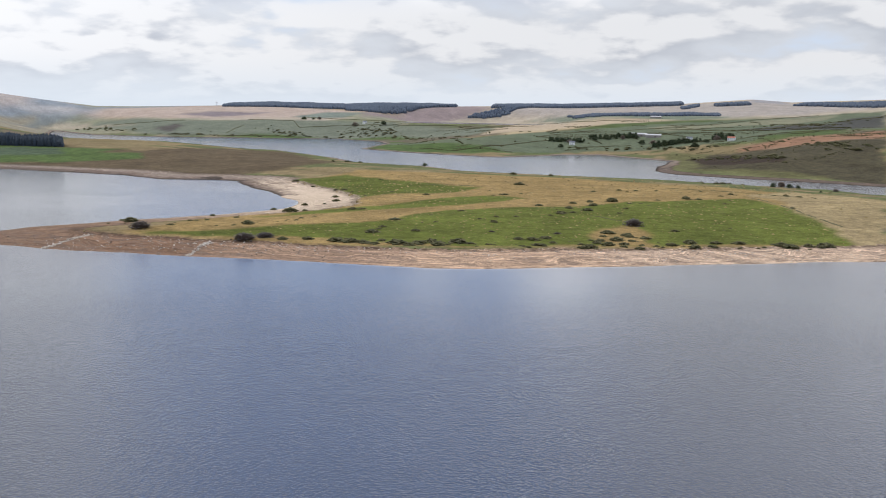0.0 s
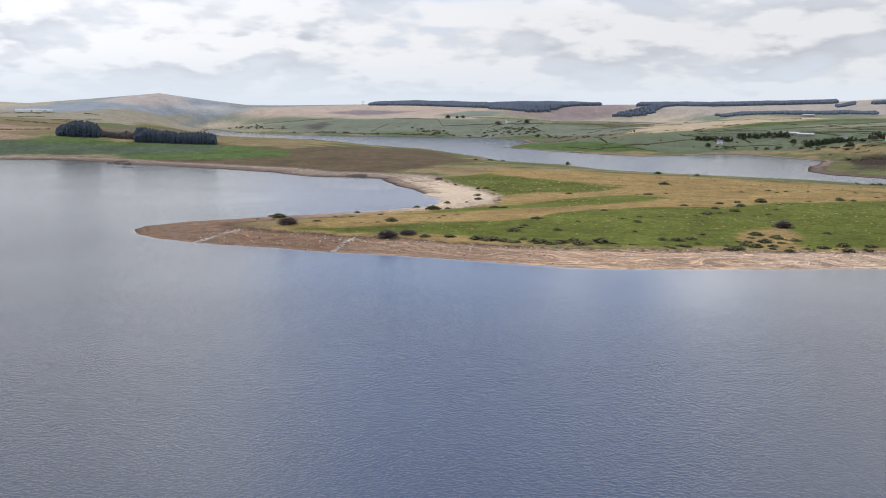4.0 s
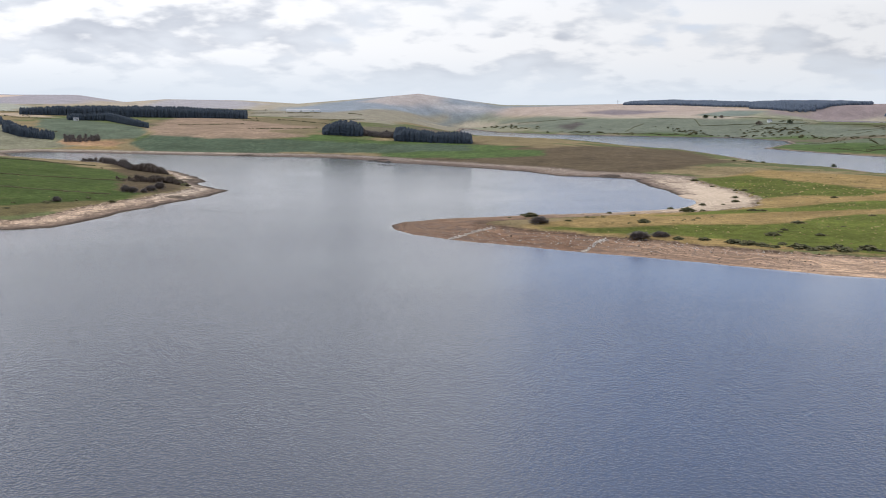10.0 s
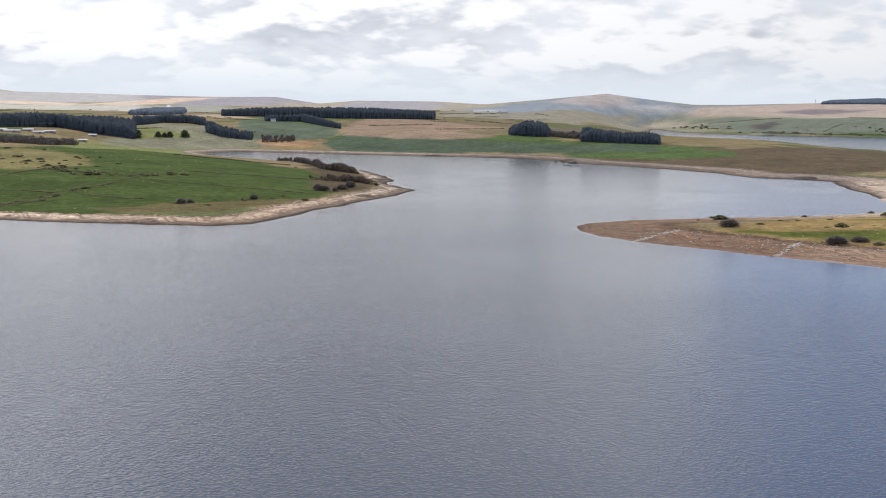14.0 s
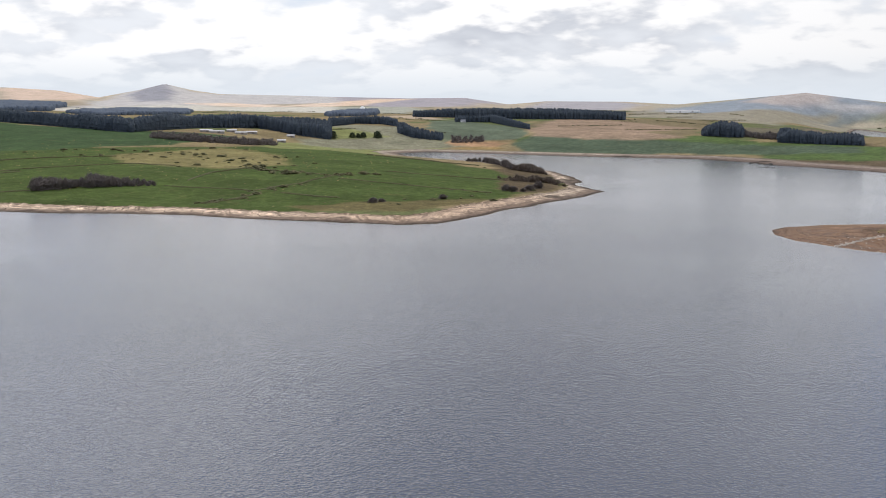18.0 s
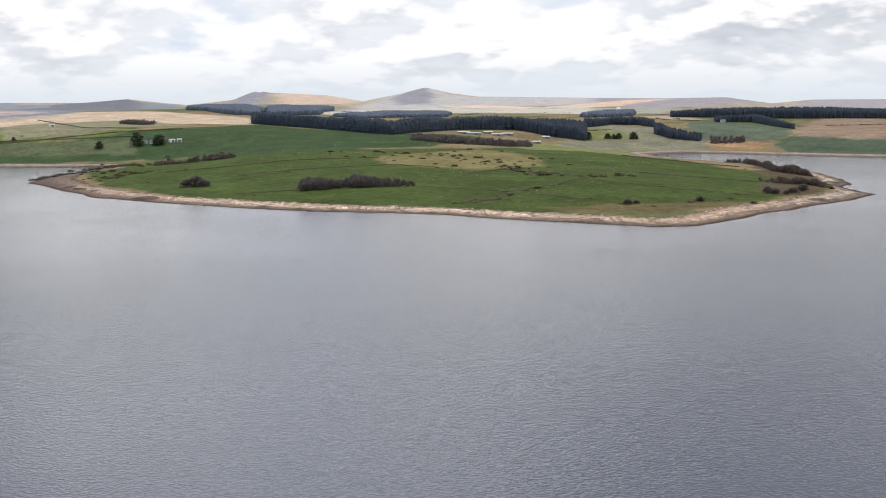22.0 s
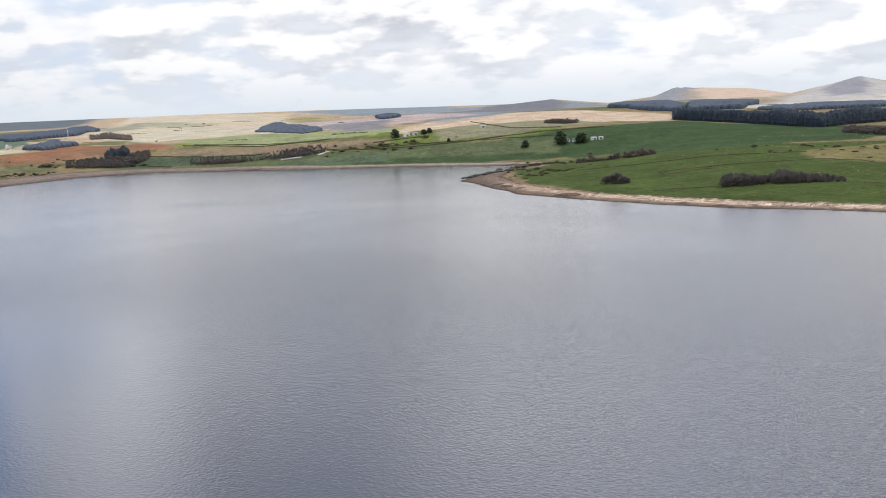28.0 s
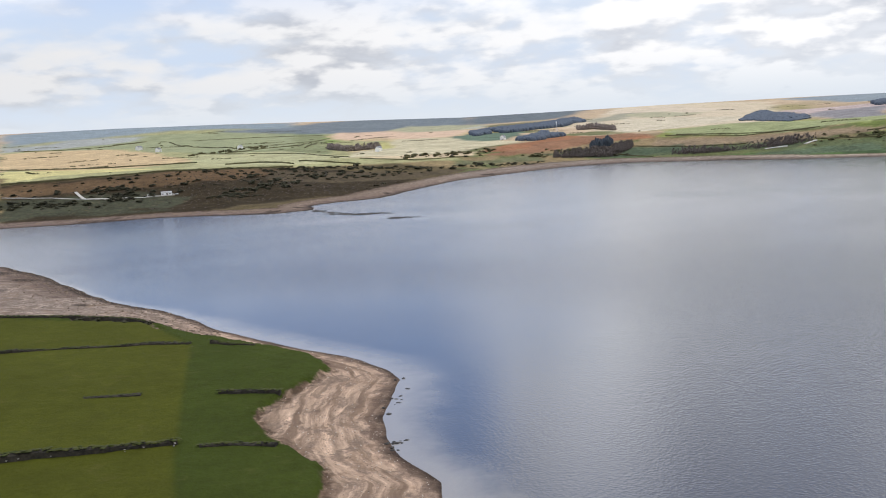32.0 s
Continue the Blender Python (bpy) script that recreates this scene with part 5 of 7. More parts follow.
def make_ground():
    fine = np.radians(np.arange(-26, 124.01, 0.2))
    coarse = np.radians(np.arange(126, 333.9, 3.0))
    bear = np.concatenate([fine, coarse])
    rad = [22.0]
    while rad[-1] < 4850:
        rad.append(rad[-1] * 1.0085)
    rad = np.array(rad)
    B, R = np.meshgrid(bear, rad)
    x, y = -np.sin(B) * R, np.cos(B) * R
    d = shore_distance(x, y)
    z = land_height(x, y, d)
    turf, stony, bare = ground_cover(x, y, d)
    z += (0.7 + 0.7 * (R < 560)) * smooth(bare, 0.96, 1.06) * (1 - smooth(R, 900, 1500)) * (d > 0)
    nb, nr = len(bear), len(rad)
    co = np.stack([x, y, z], -1).reshape(-1, 3)
    co = np.vstack([co, [0, 0, -5]])
    i, j = np.meshgrid(np.arange(nr - 1), np.arange(nb), indexing="ij")
    jn = (j + 1) % nb
    quads = np.stack([i * nb + j, (i + 1) * nb + j, (i + 1) * nb + jn, i * nb + jn], -1).reshape(-1, 4)[:, ::-1]
    mesh = bpy.data.meshes.new("ground")
    mesh.vertices.add(len(co))
    mesh.vertices.foreach_set("co", co.ravel())
    nq = len(quads)
    hub = len(co) - 1
    tris = np.stack([np.full(nb, hub), (np.arange(nb) + 1) % nb, np.arange(nb)], -1)[:, ::-1]
    mesh.loops.add(nq * 4 + nb * 3)
    mesh.loops.foreach_set("vertex_index", np.concatenate([quads.ravel(), tris.ravel()]))
    mesh.polygons.add(nq + nb)
    mesh.polygons.foreach_set("loop_start", np.concatenate([np.arange(nq) * 4, nq * 4 + np.arange(nb) * 3]))
    mesh.polygons.foreach_set("use_smooth", np.ones(nq + nb, bool))
    mesh.update(calc_edges=True)
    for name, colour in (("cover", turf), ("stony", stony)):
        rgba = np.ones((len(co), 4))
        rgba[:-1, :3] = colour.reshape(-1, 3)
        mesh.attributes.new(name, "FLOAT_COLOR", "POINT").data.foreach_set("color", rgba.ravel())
    spit = smooth(x, -330, -230) * (y > 300) * (y < 1000)
    damp = smooth(-x, 330, 420) * (y > 150) * smooth(bare, 1.2, 0.9)
    sandy = np.exp(-((x + 140) ** 2 + (y - 980) ** 2) / (2 * 190.0**2))
    for name, amount in (("tussocky", (1 - 0.4 * smooth(R, 1700, 3300)) * np.where((R < 560) & (np.degrees(B) > 85) & (np.degrees(B) < 130), 0.4, 1.0)), ("rocky", (0.3 + 0.7 * smooth(R, 380, 520)) * (1 - 0.96 * sandy)), ("bare", bare), ("metres", d + (34 * rough(x, y, 36, 38, 4) * smooth(d, 4, 18) - 3.0) * smooth(R, 420, 560) + 3.0 + 6.0 * spit), ("dry", np.where((R < 560) & (np.degrees(B) > 85) & (np.degrees(B) < 130), 0.08 + d / 22, bare - 0.16 * damp + 0.3 * spit))):
        mesh.attributes.new(name, "FLOAT", "POINT").data.foreach_set("value", np.append(amount.ravel(), 0))
    mesh.materials.append(ground_material())
    ob = new("ground", mesh)
    return tagged(ob, "rolling moorland and pasture round the lake, bare stony shore", "ground", kind="structure")


def make_water():
    """The lake's surface, with the depth of water noted for the shallows."""
    bear = np.radians(np.concatenate([np.arange(-26, 124.01, 0.4), np.arange(127, 333, 4.0)]))
    rad = 22.0 * 1.014 ** np.arange(375)
    B, R = np.meshgrid(bear, rad)
    x, y = -np.sin(B) * R, np.cos(B) * R
    d = shore_distance(x, y)
    nb, nr = len(bear), len(rad)
    co = np.vstack([np.stack([x, y, 0 * x], -1).reshape(-1, 3), [0, 0, 0]])
    i, j = np.meshgrid(np.arange(nr - 1), np.arange(nb), indexing="ij")
    jn = (j + 1) % nb
    quads = np.stack([i * nb + jn, (i + 1) * nb + jn, (i + 1) * nb + j, i * nb + j], -1).reshape(-1, 4)
    dd = d.ravel()
    quads = quads[(dd[quads] < 12).any(1)]
    faces = [tuple(q) for q in quads.tolist()] + [(nr * nb, (k + 1) % nb, k) for k in range(nb)]
    mesh = mesh_of("water", co, faces, water_material())
    mesh.attributes.new("metres", "FLOAT", "POINT").data.foreach_set("value", np.append(dd * (1 + 4 * smooth(R.ravel(), 420, 700)), -50))
    # past 450 m from the camera the lee of the shores fades out
    mesh.attributes.new("fetch", "FLOAT", "POINT").data.foreach_set("value", np.append(-dd + 260 * smooth(R.ravel(), 450, 800), 300))
    # shelter here is only distance from the camera
    mesh.attributes.new("shelter", "FLOAT", "POINT").data.foreach_set("value", np.append(np.clip((R.ravel() - 240) / 640, 0, 1), 0))
    ob = new("water", mesh)
    return tagged(ob, "wind-rippled blue-grey reservoir water", "lake", kind="structure")


def make_pond():
    p = np.array(POND, float)
    c = p.mean(0)
    ring = [c + (q - c) * 1.03 for q in p]
    v = [(q[0], q[1], POND_LEVEL) for q in ring] + [(q[0], q[1], POND_LEVEL - 2) for q in ring]
    n = len(p)
    mesh = mesh_of("pond_water", v, [tuple(range(n))] + [(k, k + n, (k + 1) % n + n, (k + 1) % n) for k in range(n)], bpy.data.materials["lake_water"])
    mesh.attributes.new("metres", "FLOAT", "POINT").data.foreach_set("value", np.full(2 * n, -50.0))
    return tagged(new("water_upper", mesh), "pale upland pool on the far moor", "pool", kind="structure")


def mesh_of(name, verts, faces, material, smooth_shade=False):
    mesh = bpy.data.meshes.new(name)
    mesh.from_pydata([tuple(v) for v in np.asarray(verts, float)], [], [tuple(int(i) for i in f) for f in faces])
    mesh.update()
    if smooth_shade:
        mesh.polygons.foreach_set("use_smooth", np.ones(len(mesh.polygons), bool))
    mesh.materials.append(material)
    return mesh


ground = make_ground()
water = make_water()
make_pond()

# ---------------------------------------------------------------- helpers for things
def ground_at(x, y):
    x, y = np.atleast_1d(np.asarray(x, float)), np.atleast_1d(np.asarray(y, float))
    return land_height(x, y, shore_distance(x, y))


def part(name, mesh, parent, label=""):
    ob = new(name, mesh)
    ob.parent = parent
    return tagged(ob, label) if label else ob


def plain(name, colour, roughness=0.85, vary=0.25, scale=1.5, metal=0.0):
    """A matt surface with grain at two scales and a slight change from thing to thing."""
    mat, nt, bsdf = node_material(name)
    add, value, span, blend, grain, times = chain(nt)
    where = add("NewGeometry").outputs["Position"]
    rgb = add("RGB")
    rgb.outputs[0].default_value = (*colour, 1)
    c = times(rgb.outputs[0], span(grain(where, scale, 5, 0.7), 0.3, 0.7, 1 - vary, 1 + vary))
    c = times(c, span(grain(where, scale * 0.12, 4, 0.6), 0.3, 0.7, 1 - vary * 0.6, 1 + vary * 0.6))
    info = add("ObjectInfo")
    c = times(c, span(info.outputs["Random"], 0, 1, 0.85, 1.15))
    nt.links.new(c, bsdf.inputs["Base Color"])
    bsdf.inputs["Roughness"].default_value = roughness
    bsdf.inputs["Metallic"].default_value = metal
    return mat


def leafy(name, colour, other):
    mat, nt, bsdf = node_material(name)
    add, value, span, blend, grain, times = chain(nt)
    geo = add("NewGeometry")
    c = blend(geo.outputs["Random Per Island"], colour, other)
    c = times(c, span(grain(geo.outputs["Position"], 2.5, 4, 0.7), 0.3, 0.7, 0.6, 1.4))
    nt.links.new(c, bsdf.inputs["Base Color"])
    bsdf.inputs["Roughness"].default_value = 0.9
    bsdf.inputs["Specular IOR Level"].default_value = 0.15
    return mat


GORSE = leafy("gorse_foliage", (0.066, 0.070, 0.032), (0.14, 0.122, 0.058))
# darker copy of the gorse, with the moor's cloud shade in its colour
SHADED_SCRUB = leafy("shaded_scrub_foliage", (0.027, 0.029, 0.016), (0.054, 0.049, 0.028))
# paler copy of the carr twigs: distance haze and sunlight put into colour
HAZED_CARR = leafy("hazed_willow_twigs", (0.20, 0.165, 0.145), (0.29, 0.245, 0.215))
TWIG = leafy("bare_willow_twigs", (0.105, 0.082, 0.064), (0.175, 0.138, 0.108))
# conifer colours are blued for distance haze, the far spruce paled as well
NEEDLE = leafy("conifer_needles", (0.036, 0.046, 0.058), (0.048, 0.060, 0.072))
HAZED_SPRUCE = leafy("hazed_spruce_needles", (0.088, 0.107, 0.136), (0.098, 0.118, 0.148))
CARR = leafy("grey_carr_twigs", (0.115, 0.097, 0.086), (0.165, 0.14, 0.125))
LEAF = leafy("evergreen_leaves", (0.035, 0.048, 0.026), (0.07, 0.085, 0.04))
BARK = plain("bark", (0.10, 0.075, 0.055), 0.95)
PALE_WALL = plain("pale_render", (0.84, 0.83, 0.80), 0.9, 0.12)
STONE_WALL = plain("granite_wall", (0.26, 0.235, 0.20), 0.95, 0.3)
SLATE = plain("slate_roof", (0.16, 0.165, 0.18), 0.7, 0.2)
TILE_RED = plain("red_tile_roof", (0.33, 0.13, 0.085), 0.8, 0.2)
SHEET_ROOF = plain("pale_sheet_roof", (0.40, 0.39, 0.385), 0.65, 0.15)
DARK_GLASS = plain("dark_window_glass", (0.03, 0.035, 0.04), 0.1, 0.1)
DOOR_PAINT = plain("door_paint", (0.14, 0.11, 0.09), 0.6, 0.15)
WHITE_PAINT = plain("white_paint", (0.82, 0.82, 0.80), 0.6, 0.06)
HEDGE = leafy("hedge_growth", (0.062, 0.066, 0.03), (0.13, 0.115, 0.06))
DARK_ROCK = plain("dark_wet_rock", (0.036, 0.032, 0.028), 0.85, 0.35)
OLD_WOOD = plain("weathered_wood", (0.13, 0.11, 0.085), 0.9, 0.25, 6)
GRIT = plain("pale_grit_track", (0.42, 0.40, 0.36), 0.95, 0.2)
STEEL = plain("galvanised_steel", (0.55, 0.56, 0.58), 0.45, 0.1, 2.0, 0.7)

ICO = bmesh.new()
bmesh.ops.create_icosphere(ICO, subdivisions=1, radius=1)
ICO_V = np.array([v.co[:] for v in ICO.verts])
ICO_F = np.array([[v.index for v in f.verts] for f in ICO.faces])
ICO.free()


def gather(pieces):
    """Joins pieces (verts, faces) into one."""
    vs, fs, n = [], [], 0
    for v, f in pieces:
        vs.append(v)
        fs += [tuple(np.asarray(q) + n) for q in f]
        n += len(v)
    return np.vstack(vs), fs


def tufts(rng, count, size, spread, height, flat=0.7, base=0.15, twig=0.0):
    """Small uneven leaf clumps over a mound of the given spread and height."""
    pieces = []
    for _ in range(count):
        a, u = rng.uniform(0, 2 * math.pi), rng.uniform(0, 1) ** 0.6
        lift = rng.uniform(0, 1)
        rad = spread * u * math.sqrt(max(0.0, 1 - (lift * 0.92) ** 2)) * rng.uniform(0.82, 1.12)
        c = np.array([math.cos(a) * rad, math.sin(a) * rad, base + height * lift * rng.uniform(0.8, 1.05)])
        s = size * rng.uniform(0.6, 1.35)
        v = ICO_V * rng.uniform(0.55, 1.25, (len(ICO_V), 1)) * s * np.array([1, 1, flat])
        pieces.append((v + c, ICO_F))
    for _ in range(int(count * twig)):
        a, u = rng.uniform(0, 2 * math.pi), rng.uniform(0.2, 1)
        lean = spread * u
        foot = np.array([math.cos(a) * lean * 0.5, math.sin(a) * lean * 0.5, height * 0.3])
        tip = np.array([math.cos(a) * lean * 1.05, math.sin(a) * lean * 1.05, height * (1.18 - 0.5 * u * u) * rng.uniform(0.85, 1.1)])
        side = np.array([-math.sin(a), math.cos(a), 0]) * size * 0.16
        pieces.append((np.array([foot - side, foot + side, tip]), [(0, 1, 2)]))
    return gather(pieces)


def tube(points, radii, sides=6):
    pts = np.array(points, float)
    v, f = [], []
    for k, (p, r) in enumerate(zip(pts, radii)):
        ahead = pts[min(k + 1, len(pts) - 1)] - pts[max(k - 1, 0)]
        ahead = ahead / (np.linalg.norm(ahead) + 1e-9)
        ref = np.array([1.0, 0, 0]) if abs(ahead[0]) < 0.8 else np.array([0, 1.0, 0])
        u = np.cross(ahead, ref)
        u /= np.linalg.norm(u)
        w = np.cross(ahead, u)
        v += [p + r * (math.cos(2 * math.pi * i / sides) * u + math.sin(2 * math.pi * i / sides) * w) for i in range(sides)]
    for k in range(len(pts) - 1):
        f += [(k * sides + i, k * sides + (i + 1) % sides, (k + 1) * sides + (i + 1) % sides, (k + 1) * sides + i) for i in range(sides)]
    f += [tuple(range(sides))[::-1], tuple((len(pts) - 1) * sides + i for i in range(sides))]
    return np.array(v), f


def box_piece(w, d, h, x=0, y=0, z=0):
    v = np.array([(sx * w / 2 + x, sy * d / 2 + y, sz * h + z) for sz in (0, 1) for sy in (-1, 1) for sx in (-1, 1)])
    return v, [(0, 2, 3, 1), (4, 5, 7, 6), (0, 1, 5, 4), (2, 6, 7, 3), (0, 4, 6, 2), (1, 3, 7, 5)]


def bush(kind, seed, foliage, stem_colour, count, size, height, twig, label, category, group):
    """A bush of unit width."""
    rng = np.random.RandomState(seed)
    root = new(kind)
    tagged(root, label, category, group)
    part("foliage", mesh_of("foliage", *tufts(rng, count, size, 0.42, height, 0.75, 0.06, twig), foliage), root)
    stems = [tube([(0, 0, -0.08), (math.cos(a) * 0.12, math.sin(a) * 0.12, height * 0.45), (math.cos(a) * 0.24, math.sin(a) * 0.24, height * 0.8)],
                  (0.03, 0.022, 0.01), 5) for a in (0.3, 2.2, 4.1)]
    for v, f in stems:
        part("stem", mesh_of("stem", v, f, stem_colour), root)
    return root


def tree(kind, seed, foliage, height, spread, bare, count, size, label, group, twig=0.0):
    """A tree of the given height: tapered trunk, limbs and a crown of small clumps."""
    rng = np.random.RandomState(seed)
    root = new(kind)
    tagged(root, label, "tree", group)
    part("trunk", mesh_of("trunk", *tube([(0, 0, -0.4), (0.05, 0, height * 0.3), (0.1, 0.05, height * 0.62), (0.05, 0.1, height * 0.9)],
                                         (height * 0.028, height * 0.02, height * 0.013, 0.04)), BARK), root)
    for k in range(4):
        a = k * 1.7 + seed
        part("limb", mesh_of("limb", *tube([(0.05, 0, height * (0.3 + 0.1 * k)),
                                            (math.cos(a) * spread * 0.4, math.sin(a) * spread * 0.4, height * (0.45 + 0.1 * k)),
                                            (math.cos(a) * spread * 0.75, math.sin(a) * spread * 0.75, height * (0.58 + 0.1 * k))],
                                           (height * 0.011, height * 0.007, 0.03), 5), BARK), root)
    v, f = tufts(rng, count, size, spread, height * (1 - bare), 0.8, height * bare, twig)
    part("crown", mesh_of("crown", v, f, foliage), root)
    return root


def copies(prototypes, places, seed, squash=1.0, unit=1.0):
    """The first copies are the prototypes themselves; places are x, y and width."""
    rng = np.random.RandomState(seed)
    heights = ground_at([p[0] for p in places], [p[1] for p in places])
    for k, ((x, y, w), z) in enumerate(zip(places, heights)):
        s = w / unit
        m = (Matrix.Translation((x, y, z - 0.02 * w)) @ Matrix.Rotation(rng.uniform(0, 6.28), 4, "Z")
             @ Matrix.Diagonal((s, s * rng.uniform(0.8, 1.1), s * squash * rng.uniform(0.8, 1.1), 1)))
        copy_thing(prototypes[k % len(prototypes)], m)


def strew(line, count, spread, small, large, seed):
    """Uneven places along a line: x, y and width."""
    rng = np.random.RandomState(seed)
    p = np.array(line, float)
    where = np.concatenate([[0], np.cumsum(np.hypot(*np.diff(p, axis=0).T))])
    s = (np.arange(count) + rng.uniform(-0.4, 0.4, count)) / count * where[-1]
    x, y = np.interp(s, where, p[:, 0]) + rng.normal(0, spread, count), np.interp(s, where, p[:, 1]) + rng.normal(0, spread, count)
    return list(zip(x, y, small + (large - small) * rng.uniform(0, 1, count) ** 1.6))


def retire(prototypes):
    for root in prototypes:
        for ob in (*root.children_recursive, root):
            bpy.data.objects.remove(ob)


# ---------------------------------------------------------------- bushes and trees
gorse = [bush("gorse_bush", 40 + k, GORSE, BARK, 80, 0.092, 0.46, 0.8, "dark green gorse bush rooted in rough pasture", "bush", "gorse bushes") for k in range(4)]
for k, places in enumerate((GORSE_SPIT, GORSE_SPIT_SHORE, GORSE_SPIT_FIELD, GORSE_HEADLAND, GORSE_HEADLAND_SHORE, GORSE_POINT)):
    copies(gorse, [(x, y, w * (1.25 if k < 3 else 1.0)) for x, y, w in places], 60 + k, 0.46)
for k, (line, count, spread, small, large) in enumerate((
        (ROW_SPIT, 76, 4.5, 3, 12), (ROW_SPIT_INNER, 26, 9, 2, 6), (ROW_SPIT_MID, 44, 18, 2, 8), (ROW_SPIT_KNOLL, 18, 6, 3, 9), (ROW_SPIT_BACK, 40, 24, 2, 9))):
    copies(gorse, strew(line, count, spread, small, large, 30 + k), 160 + k, 0.46)


def scrub_mass(places, seed, squash, label, foliage=None):
    """Bushes too far off and too close together to part, in one mesh."""
    rng = np.random.RandomState(seed)
    templates = [tufts(rng, 22, 0.135, 0.40, 0.42, 0.75, 0.06, 0.8) for _ in range(3)]
    z = ground_at([p[0] for p in places], [p[1] for p in places])
    pieces = []
    for k, ((x, y, w), h) in enumerate(zip(places, z)):
        v, f = templates[k % 3]
        pieces.append((v * np.array([w * rng.uniform(0.9, 1.3), w, w * squash]) + np.array([x, y, h]), f))
    tagged(new("gorse_scrub", mesh_of("gorse_scrub", *gather(pieces), foliage or GORSE)), label, "scrub", kind="stuff")


for k, (line, count, spread, small, large) in enumerate((
        (ROW_HEAD_KNOLL, 60, 26, 3, 11), (ROW_HEAD_HEDGE, 34, 4, 5, 14), (ROW_HEAD_FOOT, 28, 4, 4, 11), (ROW_HEAD_SHORE, 18, 6, 3, 8), (ROW_POINT, 26, 9, 6, 14), (ROW_POINT_LOW, 18, 8, 5, 12))):
    scrub_mass(strew(line, count, spread, small, large, 30 + k), 160 + k, 0.46, "dark gorse scrub along the headland pastures")
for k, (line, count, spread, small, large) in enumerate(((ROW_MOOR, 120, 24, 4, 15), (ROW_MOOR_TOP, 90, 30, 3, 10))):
    scrub_mass(strew(line, count, spread, small, large, 50 + k), 170 + k, 0.5, "gorse scrub on the moor slope, darkened for cloud shade", SHADED_SCRUB)
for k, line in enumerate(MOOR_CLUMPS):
    scrub_mass(strew(line, 50, 9, 4, 11, 60 + k), 270 + k, 0.42, "gorse and thorn on the moor slope, darkened for cloud shade", SHADED_SCRUB)
scrub_mass(strew(BANKS[5][1], 44, 2.6, 2.5, 6.5, 67), 280, 0.55, "dark thorn hedge at the end of the pasture", SHADED_SCRUB)
scrub_mass(strew(BANKS[6][1], 9, 1.2, 1.5, 3.5, 68), 281, 0.6, "dark thorn hedge at the end of the pasture", SHADED_SCRUB)
for k, line in enumerate(FAR_SCRUB):
    scrub_mass(strew(line, 46, 14, 5, 16, 70 + k), 180 + k, 0.5, "dark scrub and thorn along a far bank")
scrub_mass(GORSE_MOOR + GORSE_MOOR_SHORE, 175, 0.42, "gorse scrub on the moor slope, darkened for cloud shade", SHADED_SCRUB)
retire(gorse)
willow = [bush("willow_bush", 80 + k, CARR, BARK, 150, 0.036, 0.46, 10.0, "leafless grey-brown willow thicket on the pasture", "bush", "willow thickets") for k in range(3)]
copies(willow, [(x, y, w * 1.2) for x, y, w in WILLOWS], 71, 0.5)
copies(willow, [(x, y, w * 1.3) for x, y, w in WILLOWS_HEADLAND], 72, 0.85)
retire(willow)
scrub = [bush("blackthorn_bush", 90 + k, GORSE, BARK, 60, 0.11, 0.42, 0.6, "dark blackthorn scrub above the stony point", "bush", "scrub on the point") for k in range(2)]
copies(scrub, SCRUB, 73, 0.62)
retire(scrub)
oak = [tree("lone_tree", 100 + k, TWIG if k == 2 else LEAF, 7.0, 3.2, 0.22, 120, 0.55, "small wind-shaped tree standing in open grassland", "lone trees", 0.5) for k in range(3)]
copies(oak, TREES_SPIT + TREES_EAST, 74, 0.6, 6.0)
retire(oak)
pine = [tree("pine_tree", 110 + k, LEAF, 9.0, 3.3, 0.05, 230, 0.62, "dark evergreen shelter tree beside the farm fields", "shelter trees") for k in range(2)]
copies(pine, TREES_NORTH + TREES_FARM, 75, 0.62, 5.6)
retire(pine)


# ---------------------------------------------------------------- woods
def conifer_template(seed):
    """A conifer of height 1: dense boughs in uneven tiers round a blunt, leaning top."""
    rng = np.random.RandomState(seed)
    n, lean = 7, rng.uniform(-0.05, 0.05, 2)
    pieces = []
    for k, (low, wide, up) in enumerate(((0.03, 0.26, 0.30), (0.20, 0.31, 0.34), (0.42, 0.29, 0.32), (0.60, 0.26, 0.28), (0.74, 0.20, 0.24))):
        a = 2 * math.pi * (np.arange(n) + rng.uniform(-0.3, 0.3, n)) / n + k
        w = wide * rng.uniform(0.65, 1.2, n)
        skirt = np.column_stack([np.cos(a) * w + lean[0] * low, np.sin(a) * w + lean[1] * low, low + rng.uniform(-0.05, 0.05, n)])
        neck = np.column_stack([np.cos(a) * w * 0.55 + lean[0] * low, np.sin(a) * w * 0.55 + lean[1] * low, low + up * rng.uniform(0.5, 0.85, n)])
        f = [(i, (i + 1) % n, n + (i + 1) % n, n + i) for i in range(n)] + [(n + i, n + (i + 1) % n, 2 * n) for i in range(n)]
        pieces.append((np.vstack([skirt, neck, [lean[0], lean[1], min(1.0, low + up)]]), f))
    pieces.append(tube([(0, 0, -0.03), (0, 0, 0.2)], (0.02, 0.015), 5))
    return gather(pieces)


def thicket_template(seed, count, size, twig):
    rng = np.random.RandomState(seed)
    return tufts(rng, count, size, 0.38, 0.76, 0.95, 0.06, twig)


